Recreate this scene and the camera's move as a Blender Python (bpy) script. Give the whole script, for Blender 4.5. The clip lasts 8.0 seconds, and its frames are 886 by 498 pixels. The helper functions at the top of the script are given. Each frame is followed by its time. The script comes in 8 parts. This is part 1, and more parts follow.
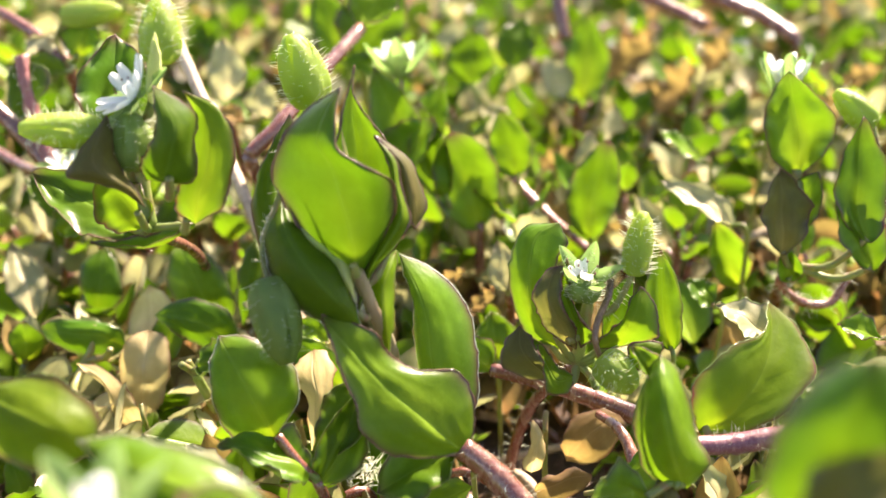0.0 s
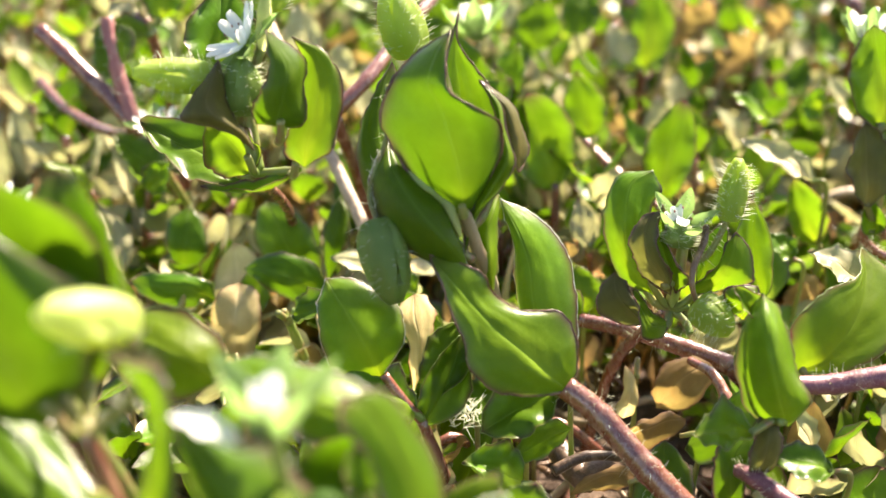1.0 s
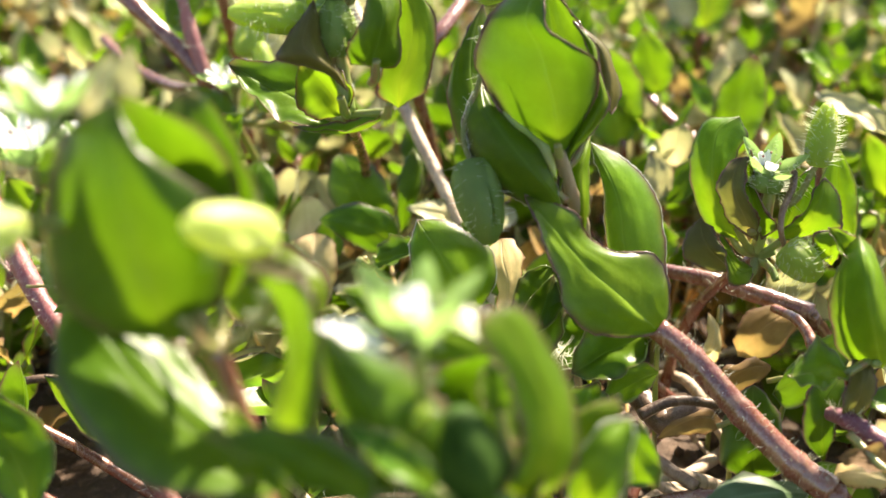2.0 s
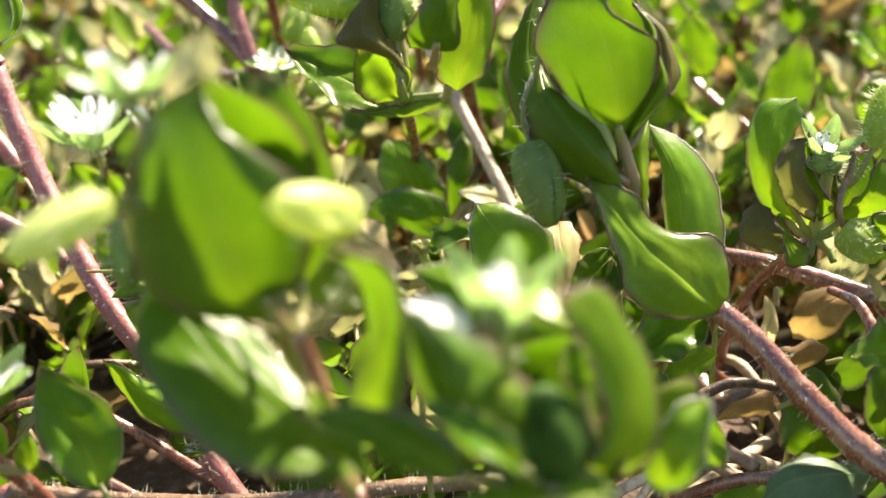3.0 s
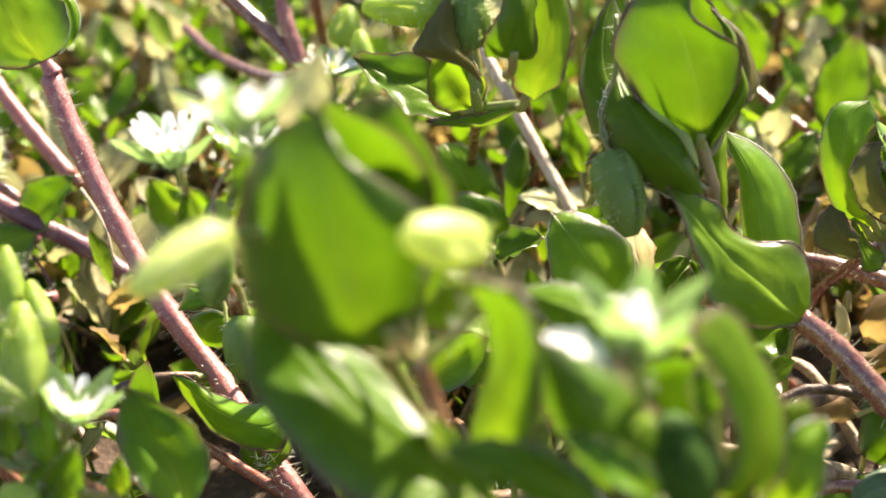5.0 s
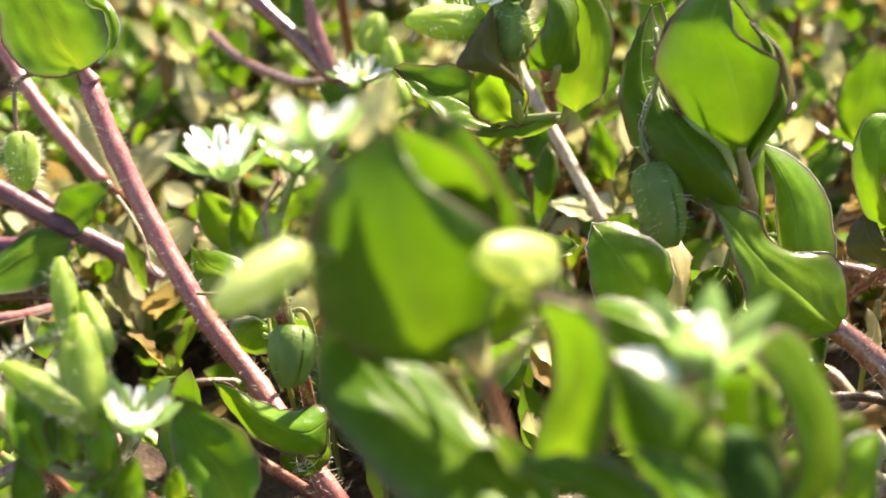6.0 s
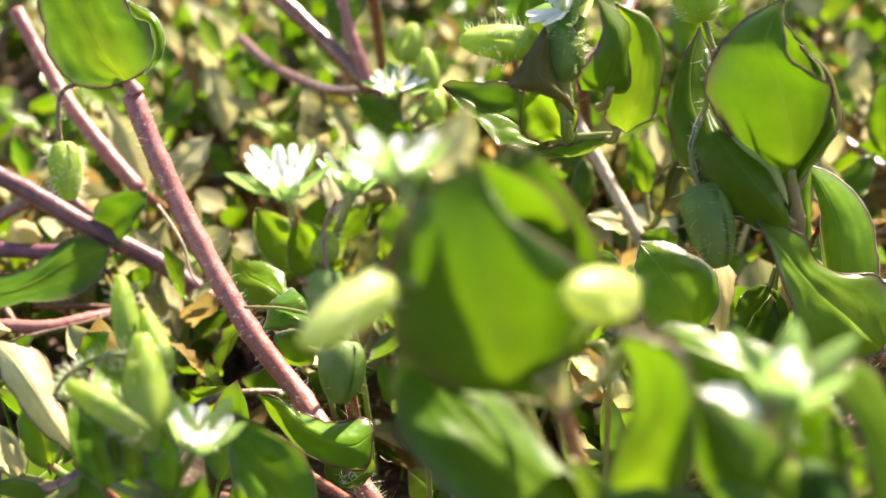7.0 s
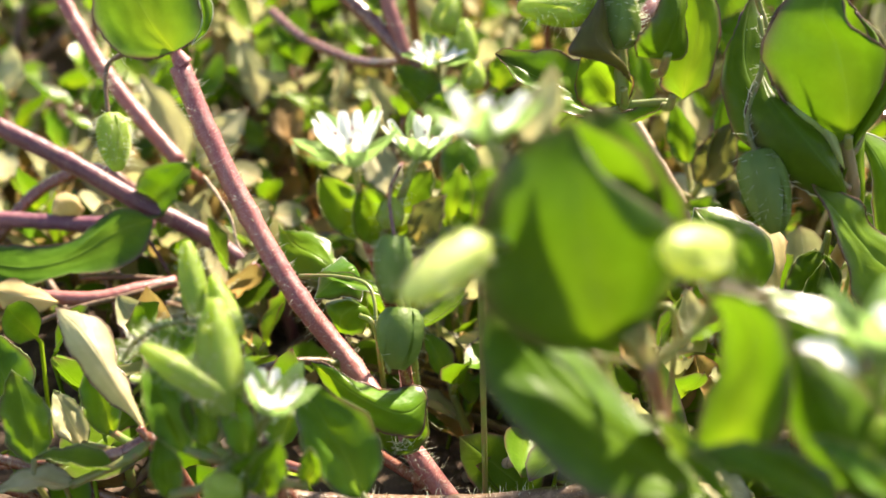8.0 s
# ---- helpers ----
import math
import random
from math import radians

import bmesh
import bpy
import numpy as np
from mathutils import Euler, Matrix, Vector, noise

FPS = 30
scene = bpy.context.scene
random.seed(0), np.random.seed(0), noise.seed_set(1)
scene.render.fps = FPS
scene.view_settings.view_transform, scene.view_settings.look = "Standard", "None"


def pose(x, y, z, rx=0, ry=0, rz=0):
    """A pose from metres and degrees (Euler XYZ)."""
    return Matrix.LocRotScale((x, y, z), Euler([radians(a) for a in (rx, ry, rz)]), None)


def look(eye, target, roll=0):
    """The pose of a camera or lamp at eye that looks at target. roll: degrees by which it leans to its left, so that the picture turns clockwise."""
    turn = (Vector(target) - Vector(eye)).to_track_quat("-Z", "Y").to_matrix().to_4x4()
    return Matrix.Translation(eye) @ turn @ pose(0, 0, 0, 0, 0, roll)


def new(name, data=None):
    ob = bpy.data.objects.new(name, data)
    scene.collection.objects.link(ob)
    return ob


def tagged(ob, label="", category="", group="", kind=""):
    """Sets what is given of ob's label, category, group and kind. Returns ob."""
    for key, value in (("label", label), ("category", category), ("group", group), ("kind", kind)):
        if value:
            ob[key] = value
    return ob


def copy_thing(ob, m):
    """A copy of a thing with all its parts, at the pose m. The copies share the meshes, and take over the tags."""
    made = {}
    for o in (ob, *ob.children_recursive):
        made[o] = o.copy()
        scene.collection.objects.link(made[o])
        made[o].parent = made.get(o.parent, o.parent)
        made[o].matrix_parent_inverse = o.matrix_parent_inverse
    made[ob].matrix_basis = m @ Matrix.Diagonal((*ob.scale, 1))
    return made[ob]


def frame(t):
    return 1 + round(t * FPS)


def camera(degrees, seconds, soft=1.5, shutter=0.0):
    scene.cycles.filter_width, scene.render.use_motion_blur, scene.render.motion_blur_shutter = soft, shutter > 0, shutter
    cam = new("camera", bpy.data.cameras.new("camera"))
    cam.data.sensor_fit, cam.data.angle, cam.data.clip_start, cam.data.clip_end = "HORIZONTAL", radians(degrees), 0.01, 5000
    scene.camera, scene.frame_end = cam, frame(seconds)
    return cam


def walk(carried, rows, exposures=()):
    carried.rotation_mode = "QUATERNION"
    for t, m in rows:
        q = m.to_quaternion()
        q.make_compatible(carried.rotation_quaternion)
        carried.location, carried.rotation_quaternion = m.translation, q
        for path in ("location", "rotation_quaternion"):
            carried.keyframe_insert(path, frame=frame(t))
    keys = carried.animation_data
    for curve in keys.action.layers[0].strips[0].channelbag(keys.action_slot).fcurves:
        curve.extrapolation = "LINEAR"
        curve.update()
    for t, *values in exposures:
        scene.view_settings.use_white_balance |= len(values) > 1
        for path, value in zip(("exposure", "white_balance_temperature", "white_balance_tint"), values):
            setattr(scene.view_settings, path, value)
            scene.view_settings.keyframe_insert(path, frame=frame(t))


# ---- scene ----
cam = camera(38.1, 8.0)
METRES, EYE, TILT, LEAN, TURN = 0.060, 0.105, -26.0, 0.0, 0.0
ROWS = [
    (0.0, 0.0, 0.0, 0.0, -0.0, 0.0, 0.0),
    (0.5, -0.0686, -0.0187, -0.0479, 0.35, 0.11, 0.13),
    (1.0, -0.1473, -0.0416, -0.0921, 0.77, -0.14, 0.05),
    (1.5, -0.2249, -0.0378, -0.1575, 0.94, -0.43, -0.19),
    (3.0, -0.3533, -0.052, -0.1803, 2.18, -1.23, 0.14),
    (3.5, -0.3775, -0.0289, -0.2097, 1.92, -1.32, 0.08),
    (4.0, -0.4083, -0.0208, -0.1728, 2.16, -1.55, 0.43),
    (5.5, -0.5415, -0.0371, -0.1156, 1.67, -2.14, 0.85),
    (6.0, -0.5829, -0.0621, -0.1015, 1.48, -2.27, 0.71),
    (6.5, -0.6451, -0.0654, -0.0976, 1.24, -2.41, 0.43),
    (7.0, -0.6849, -0.0808, -0.0517, 1.08, -2.74, 0.15),
    (7.5, -0.7253, -0.1073, -0.0592, 1.01, -3.23, 0.36),
    (8.0, -0.8003, -0.0973, -0.0757, 0.66, -3.57, 0.4),
]
walk(cam, [(t, pose(0, 0, EYE, TILT, LEAN, TURN) @ pose(METRES * x, METRES * y, METRES * z, 90 + pitch, roll, yaw)) for t, x, y, z, yaw, pitch, roll in ROWS],
     [(0.0, 2.48, 7500, 22), (0.6, 2.46, 7500, 20), (1.5, 2.38, 7500, 15), (3.0, 2.28, 7500, 15), (5.5, 2.32, 7500, 16), (8.0, 2.24, 7500, 16)])
# a close lens with a shallow depth of field
cam.data.dof.use_dof = True
cam.data.dof.focus_distance = 0.142
cam.data.dof.aperture_fstop = 22.0

# ---- sky and sun ----
SUN_UP, SUN_SIDE = 42.0, 32.0   # the sun stands ahead of the camera, a little to its right
world = bpy.data.worlds.new("world")
scene.world = world
world.use_nodes = True
wn = world.node_tree
sky = wn.nodes.new("ShaderNodeTexSky")
sky.sky_type, sky.sun_disc = "NISHITA", False
sky.sun_elevation, sky.sun_rotation = radians(SUN_UP), radians(SUN_SIDE)
wn.links.new(sky.outputs["Color"], wn.nodes["Background"].inputs["Color"])
wn.nodes["Background"].inputs["Strength"].default_value = 0.078
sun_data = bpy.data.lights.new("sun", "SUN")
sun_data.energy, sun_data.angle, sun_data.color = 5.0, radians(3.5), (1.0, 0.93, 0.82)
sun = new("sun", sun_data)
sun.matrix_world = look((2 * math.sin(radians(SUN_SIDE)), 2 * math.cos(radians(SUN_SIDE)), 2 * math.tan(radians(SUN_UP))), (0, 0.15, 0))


# ---- materials ----
def nodes(name):
    m = bpy.data.materials.new(name)
    m.use_nodes = True
    t = m.node_tree
    t.nodes.clear()
    return m, t


def add(t, kind, values=(), **props):
    n = t.nodes.new(kind)
    for k, v in props.items():
        setattr(n, k, v)
    for k, v in values:
        n.inputs[k].default_value = v
    return n


def mixcol(t, fac, a, b, blend="MIX"):
    n = add(t, "ShaderNodeMix", data_type="RGBA", blend_type=blend)
    for key, val in ((0, fac), (6, a), (7, b)):
        if isinstance(val, (int, float)):
            n.inputs[key].default_value = val
        elif isinstance(val, tuple):
            n.inputs[key].default_value = (*val, 1)
        else:
            t.links.new(val, n.inputs[key])
    return n.outputs[2]


def maths(t, op, a, b=0.0, clamp=False):
    n = add(t, "ShaderNodeMath", operation=op, use_clamp=clamp)
    for i, val in enumerate((a, b)):
        if isinstance(val, (int, float)):
            n.inputs[i].default_value = val
        else:
            t.links.new(val, n.inputs[i])
    return n.outputs[0]


def noise_tex(t, scale, detail=3.0, vec=None, rough=0.55):
    n = add(t, "ShaderNodeTexNoise", (("Scale", scale), ("Detail", detail), ("Roughness", rough)))
    if vec is not None:
        t.links.new(vec, n.inputs["Vector"])
    return n.outputs["Fac"]


def ramp(t, fac, stops):
    n = add(t, "ShaderNodeValToRGB")
    while len(n.color_ramp.elements) < len(stops):
        n.color_ramp.elements.new(0.5)
    for e, (p, c) in zip(n.color_ramp.elements, stops):
        e.position, e.color = p, (*c, 1)
    t.links.new(fac, n.inputs[0])
    return n.outputs[0]


def leaf_material(name, dark, light, glow, blush, blush_amount, through_part=0.5, rough=0.36, vein=0.2):
    """Green blade: paler midrib and side veins, blotches, a purple blush that runs in from margin and tip, light passing through."""
    m, t = nodes(name)
    uv = add(t, "ShaderNodeUVMap", uv_map="blade").outputs[0]
    sep = add(t, "ShaderNodeSeparateXYZ")
    t.links.new(uv, sep.inputs[0])
    u, v = sep.outputs[0], sep.outputs[1]            # u: base to tip, v: -1 to 1 across
    av = maths(t, "ABSOLUTE", v)
    geo = add(t, "ShaderNodeNewGeometry").outputs["Position"]
    rnd = maths(t, "FRACT", maths(t, "ADD", add(t, "ShaderNodeObjectInfo").outputs["Random"], add(t, "ShaderNodeNewGeometry").outputs["Random Per Island"]))
    blot = noise_tex(t, 190.0, 4.0, geo)
    fine = noise_tex(t, 1500.0, 3.0, geo)
    cell = noise_tex(t, 520.0, 2.0, geo)
    grain = noise_tex(t, 6500.0, 1.0, geo)
    # side veins sweep forward from the midrib
    wob = maths(t, "MULTIPLY", blot, 1.6)
    phase = maths(t, "ADD", maths(t, "MULTIPLY", maths(t, "SUBTRACT", u, maths(t, "MULTIPLY", av, 0.22)), 44.0), wob)
    veins = maths(t, "POWER", maths(t, "ABSOLUTE", maths(t, "SINE", phase)), 14.0)
    veins = maths(t, "MULTIPLY", veins, maths(t, "SUBTRACT", 1.0, av, True))
    rib = maths(t, "POWER", maths(t, "SUBTRACT", 1.0, av, True), 22.0)
    line = maths(t, "MAXIMUM", rib, maths(t, "MULTIPLY", veins, 0.09))
    green = mixcol(t, ramp(t, blot, [(0.3, (0, 0, 0)), (0.75, (1, 1, 1))]), dark, light)
    green = mixcol(t, maths(t, "MULTIPLY", fine, 0.35), green, light)
    green = mixcol(t, ramp(t, cell, [(0.42, (0.5, 0.5, 0.5)), (0.7, (0, 0, 0))]), green, tuple(c * 0.72 for c in dark))
    hsv = add(t, "ShaderNodeHueSaturation")
    t.links.new(maths(t, "ADD", maths(t, "MULTIPLY", rnd, 0.035), 0.4825), hsv.inputs["Hue"])
    t.links.new(maths(t, "ADD", maths(t, "MULTIPLY", rnd, 0.5), 0.75), hsv.inputs["Value"])
    t.links.new(green, hsv.inputs["Color"])
    green = mixcol(t, maths(t, "MULTIPLY", line, vein), hsv.outputs[0], tuple(min(1, c * 2.0 + 0.05) for c in light))
    # paler and yellower near the base along the midrib
    foot = maths(t, "MULTIPLY", maths(t, "POWER", maths(t, "SUBTRACT", 1.0, u, True), 2.2), maths(t, "POWER", maths(t, "SUBTRACT", 1.0, av, True), 1.3))
    foot = maths(t, "MULTIPLY", foot, maths(t, "ADD", maths(t, "MULTIPLY", rnd, 0.9), 0.1), True)
    green = mixcol(t, foot, green, (light[0] * 2.6, light[1] * 1.9, light[2] * 1.6))
    # faint streaks along the blade
    comb = add(t, "ShaderNodeCombineXYZ")
    t.links.new(maths(t, "MULTIPLY", u, 1.6), comb.inputs[0])
    t.links.new(maths(t, "MULTIPLY", v, 4.0), comb.inputs[1])
    t.links.new(maths(t, "MULTIPLY", rnd, 40.0), comb.inputs[2])
    streak = ramp(t, noise_tex(t, 1.0, 3.0, comb.outputs[0]), [(0.38, (0.22, 0.22, 0.22)), (0.62, (0, 0, 0))])
    green = mixcol(t, streak, green, dark)
    # blush
    rim = maths(t, "MULTIPLY", maths(t, "POWER", av, 12.0), 1.5)
    tip = maths(t, "MULTIPLY", maths(t, "POWER", u, 12.0), 1.5)
    edge = maths(t, "MULTIPLY", maths(t, "MAXIMUM", rim, tip), maths(t, "ADD", maths(t, "MULTIPLY", blot, 2.0), -0.3), True)
    edge = maths(t, "MULTIPLY", edge, blush_amount, True)
    green = mixcol(t, edge, green, blush)
    fold = maths(t, "MULTIPLY", maths(t, "POWER", maths(t, "SUBTRACT", 1.0, av, True), 4.0), 0.85)
    pass_col = mixcol(t, maths(t, "MAXIMUM", maths(t, "MULTIPLY", line, 0.55), fold), glow, tuple(c * 0.5 for c in glow))
    pass_col = mixcol(t, ramp(t, blot, [(0.35, (0.75, 0.75, 0.75)), (0.68, (0, 0, 0))]), pass_col, tuple(c * k for c, k in zip(glow, (0.5, 0.62, 0.6))))
    pass_col = mixcol(t, ramp(t, cell, [(0.4, (0.35, 0.35, 0.35)), (0.65, (0, 0, 0))]), pass_col, tuple(c * 0.7 for c in glow))
    pass_col = mixcol(t, streak, pass_col, tuple(c * 0.62 for c in glow))
    pass_col = mixcol(t, foot, pass_col, (min(0.8, glow[0] * 2.4), min(0.8, glow[1] * 1.5), glow[2] * 2))
    pass_col = mixcol(t, edge, pass_col, blush)
    bump = add(t, "ShaderNodeBump", (("Strength", 0.35), ("Distance", 0.0003)))
    relief = maths(t, "SUBTRACT", maths(t, "ADD", maths(t, "ADD", maths(t, "MULTIPLY", grain, 0.16), maths(t, "MULTIPLY", fine, 0.25)), maths(t, "MULTIPLY", blot, 1.5)), maths(t, "MULTIPLY", line, 1.2))
    t.links.new(relief, bump.inputs["Height"])
    p = add(t, "ShaderNodeBsdfPrincipled")
    t.links.new(maths(t, "ADD", maths(t, "MULTIPLY", maths(t, "POWER", av, 5.0), maths(t, "MULTIPLY", grain, 0.9)), 0.12), p.inputs["Specular IOR Level"])
    t.links.new(maths(t, "ADD", maths(t, "MULTIPLY", fine, 0.2), rough - 0.02), p.inputs["Roughness"])
    t.links.new(green, p.inputs["Base Color"])
    t.links.new(bump.outputs[0], p.inputs["Normal"])
    tr = add(t, "ShaderNodeBsdfTranslucent")
    t.links.new(pass_col, tr.inputs["Color"])
    mix = add(t, "ShaderNodeMixShader", (("Fac", through_part),))
    t.links.new(p.outputs[0], mix.inputs[1])
    t.links.new(tr.outputs[0], mix.inputs[2])
    out = add(t, "ShaderNodeOutputMaterial")
    t.links.new(mix.outputs[0], out.inputs["Surface"])
    return m


def plain_material(name, a, b, scale, rough=0.5, trans=None, trans_fac=0.0, bump_d=0.0002, c=None, spec=0.5, streak=1.0, fleck=None):
    """Two or three colours broken up by noise at two scales; streak stretches it along z."""
    m, t = nodes(name)
    geo = add(t, "ShaderNodeTexCoord").outputs["Object"]
    mp = add(t, "ShaderNodeMapping")
    mp.inputs["Scale"].default_value = (1, 1, streak)
    t.links.new(geo, mp.inputs[0])
    n1 = noise_tex(t, scale, 4.0, mp.outputs[0])
    n2 = noise_tex(t, scale * 7, 3.0, mp.outputs[0])
    rnd = add(t, "ShaderNodeObjectInfo").outputs["Random"]
    col = mixcol(t, ramp(t, n1, [(0.35, (0, 0, 0)), (0.65, (1, 1, 1))]), a, b)
    if c:
        col = mixcol(t, ramp(t, n2, [(0.5, (0, 0, 0)), (0.72, (1, 1, 1))]), col, c)
    if fleck:
        n3 = noise_tex(t, 6500.0, 2.0, geo)
        col = mixcol(t, ramp(t, n3, [(0.5, (0, 0, 0)), (0.75, (0.45, 0.45, 0.45))]), col, fleck)
    hsv = add(t, "ShaderNodeHueSaturation")
    t.links.new(maths(t, "ADD", maths(t, "MULTIPLY", rnd, 0.4), 0.8), hsv.inputs["Value"])
    t.links.new(col, hsv.inputs["Color"])
    p = add(t, "ShaderNodeBsdfPrincipled", (("Specular IOR Level", spec),))
    t.links.new(hsv.outputs[0], p.inputs["Base Color"])
    t.links.new(maths(t, "ADD", maths(t, "MULTIPLY", n2, 0.3), rough - 0.15), p.inputs["Roughness"])
    bump = add(t, "ShaderNodeBump", (("Strength", 0.5), ("Distance", bump_d)))
    t.links.new(maths(t, "ADD", n2, n1), bump.inputs["Height"])
    t.links.new(bump.outputs[0], p.inputs["Normal"])
    last = p.outputs[0]
    if trans:
        tr = add(t, "ShaderNodeBsdfTranslucent", (("Color", (*trans, 1)),))
        mix = add(t, "ShaderNodeMixShader", (("Fac", trans_fac),))
        t.links.new(last, mix.inputs[1])
        t.links.new(tr.outputs[0], mix.inputs[2])
        last = mix.outputs[0]
    out = add(t, "ShaderNodeOutputMaterial")
    t.links.new(last, out.inputs["Surface"])
    return m


PURPLE = (0.085, 0.035, 0.035)
LEAF = leaf_material("leaf_green", (0.062, 0.145, 0.006), (0.138, 0.255, 0.017), (0.165, 0.335, 0.009), PURPLE, 1.0, 0.34, 0.24)
LEAF_DEEP = leaf_material("leaf_deep_green", (0.042, 0.110, 0.006), (0.085, 0.175, 0.014), (0.11, 0.25, 0.006), PURPLE, 1.0, 0.33, 0.24)
LEAF_GOLD = leaf_material("leaf_yellow_green", (0.08, 0.16, 0.008), (0.145, 0.24, 0.014), (0.175, 0.335, 0.010), (0.14, 0.04, 0.03), 1.0, 0.5)
LEAF_PURPLE = leaf_material("leaf_purple_flushed", (0.065, 0.060, 0.024), (0.12, 0.125, 0.040), (0.18, 0.20, 0.035), (0.06, 0.025, 0.03), 1.0, 0.34, 0.36)
LEAF_PALE = leaf_material("leaf_pale_underside", (0.27, 0.29, 0.145), (0.53, 0.525, 0.32), (0.47, 0.46, 0.19), PURPLE, 0.9, 0.38, 0.3)
LEAF_DEAD = leaf_material("leaf_withered_yellow", (0.10, 0.060, 0.024), (0.40, 0.29, 0.115), (0.42, 0.30, 0.085), (0.15, 0.07, 0.03), 1.0, 0.4, 0.6)
MARGIN = plain_material("leaf_margin_purple", (0.045, 0.02, 0.016), (0.16, 0.095, 0.06), 420, 0.25, (0.4, 0.3, 0.15), 0.12)
# whitish rim colour that paints the sun's glint along rolled margins
MARGIN_GLINT = plain_material("leaf_margin_glint", (0.42, 0.46, 0.34), (0.66, 0.68, 0.58), 700, 0.3, (0.6, 0.65, 0.45), 0.3)
MARGIN_GREEN = plain_material("leaf_margin_green", (0.08, 0.15, 0.02), (0.22, 0.26, 0.10), 260, 0.32, (0.30, 0.45, 0.06), 0.35)
LEAF_BLUE = leaf_material("leaf_bluish_green", (0.075, 0.15, 0.065), (0.13, 0.22, 0.11), (0.12, 0.24, 0.06), PURPLE, 0.4, 0.25, 0.36)
LEAF_CREAM = leaf_material("leaf_withered_cream", (0.42, 0.34, 0.15), (0.66, 0.58, 0.32), (0.70, 0.58, 0.22), (0.20, 0.10, 0.04), 1.0, 0.45, 0.5)
SEPAL = plain_material("sepal_green", (0.14, 0.23, 0.06), (0.24, 0.34, 0.12), 350, 0.5, (0.30, 0.50, 0.14), 0.36)
POD = plain_material("bud_green", (0.21, 0.31, 0.050), (0.31, 0.41, 0.085), 380, 0.5, (0.66, 0.80, 0.13), 0.5)
# near-black green that stands for the shade inside the leaf cup
HOLLOW_SHADE = plain_material("hollow_shade_green", (0.014, 0.040, 0.004), (0.030, 0.070, 0.008), 300, 0.75, None, 0.0, 0.0002, None, 0.12)
POD_DARK = plain_material("pod_green", (0.10, 0.19, 0.035), (0.17, 0.26, 0.06), 380, 0.45, (0.34, 0.5, 0.09), 0.4)
BUD = plain_material("bud_pale_green", (0.44, 0.52, 0.17), (0.56, 0.62, 0.27), 300, 0.42, (0.85, 0.92, 0.36), 0.55)
PETAL = plain_material("petal_white", (0.78, 0.8, 0.78), (0.86, 0.87, 0.86), 500, 0.5, (0.8, 0.82, 0.78), 0.4, 0.0001)
ANTHER = plain_material("anther_dark", (0.12, 0.04, 0.04), (0.2, 0.06, 0.05), 900, 0.6)
FILAMENT = plain_material("filament_pale", (0.6, 0.66, 0.5), (0.7, 0.75, 0.6), 900, 0.5)
HAIR = plain_material("hair_silver", (0.7, 0.72, 0.6), (0.8, 0.82, 0.7), 900, 0.4, (0.85, 0.88, 0.7), 0.5)
STEM = plain_material("stem_red", (0.095, 0.022, 0.016), (0.165, 0.050, 0.028), 110, 0.26, (0.5, 0.12, 0.06), 0.10, 0.0003, (0.22, 0.11, 0.06), 1.0, 0.3, (0.62, 0.46, 0.38))
STEM_ROSE = plain_material("stem_rose_purple", (0.20, 0.052, 0.056), (0.34, 0.12, 0.10), 110, 0.42, (0.5, 0.12, 0.08), 0.10, 0.0004, (0.22, 0.10, 0.09), 0.5, 0.3, (0.66, 0.48, 0.44))
STEM_PURPLE = plain_material("stem_purple", (0.10, 0.028, 0.050), (0.17, 0.058, 0.072), 110, 0.44, (0.3, 0.08, 0.08), 0.1, 0.0004, (0.20, 0.10, 0.09), 0.45, 0.3, (0.5, 0.34, 0.34))
STEM_GREEN = plain_material("stem_green", (0.13, 0.21, 0.05), (0.22, 0.2, 0.07), 130, 0.4, (0.4, 0.5, 0.1), 0.2, 0.0002, (0.24, 0.11, 0.07), 0.5, 0.5)
STEM_BLUSH = plain_material("stem_pale_blush", (0.20, 0.21, 0.09), (0.36, 0.22, 0.16), 130, 0.38, (0.5, 0.4, 0.2), 0.2, 0.0003, (0.42, 0.36, 0.24), 0.5, 0.3)
STRAW = plain_material("straw", (0.34, 0.26, 0.18), (0.5, 0.41, 0.3), 200, 0.6, None, 0.0, 0.0004, (0.2, 0.14, 0.1), 0.3, 0.1)
TWIG = plain_material("dead_stem_brown", (0.060, 0.034, 0.020), (0.135, 0.080, 0.045), 160, 0.4, None, 0.0, 0.0004, (0.20, 0.13, 0.08), 0.4, 0.3, (0.32, 0.25, 0.18))
SOIL = plain_material("soil", (0.040, 0.026, 0.018), (0.080, 0.055, 0.037), 90, 0.85, None, 0.0, 0.002, (0.13, 0.09, 0.065), 0.25)
MATS = {"leaf": LEAF, "deep": LEAF_DEEP, "gold": LEAF_GOLD, "purple": LEAF_PURPLE, "pale": LEAF_PALE, "dead": LEAF_DEAD, "cream": LEAF_CREAM, "petal": PETAL,
        "bluish": LEAF_BLUE, "bud": POD, "pod": POD_DARK, "shaded": HOLLOW_SHADE, "pale_bud": BUD, "red": STEM, "plum": STEM_PURPLE, "rose": STEM_ROSE, "green": STEM_GREEN, "blush": STEM_BLUSH, "straw": STRAW, "twig": TWIG}
MM = 0.001


# ---- builders ----
def part(name, bm, material, parent, label=""):
    me = bpy.data.meshes.new(name)
    bm.normal_update()
    bm.to_mesh(me)
    bm.free()
    me.materials.append(material)
    for f in me.polygons:
        f.use_smooth = True
    ob = new(name, me)
    ob.parent = parent
    if parent is not None:
        ob.matrix_parent_inverse = parent.matrix_world.inverted()
    if label:
        tagged(ob, label)
    return ob


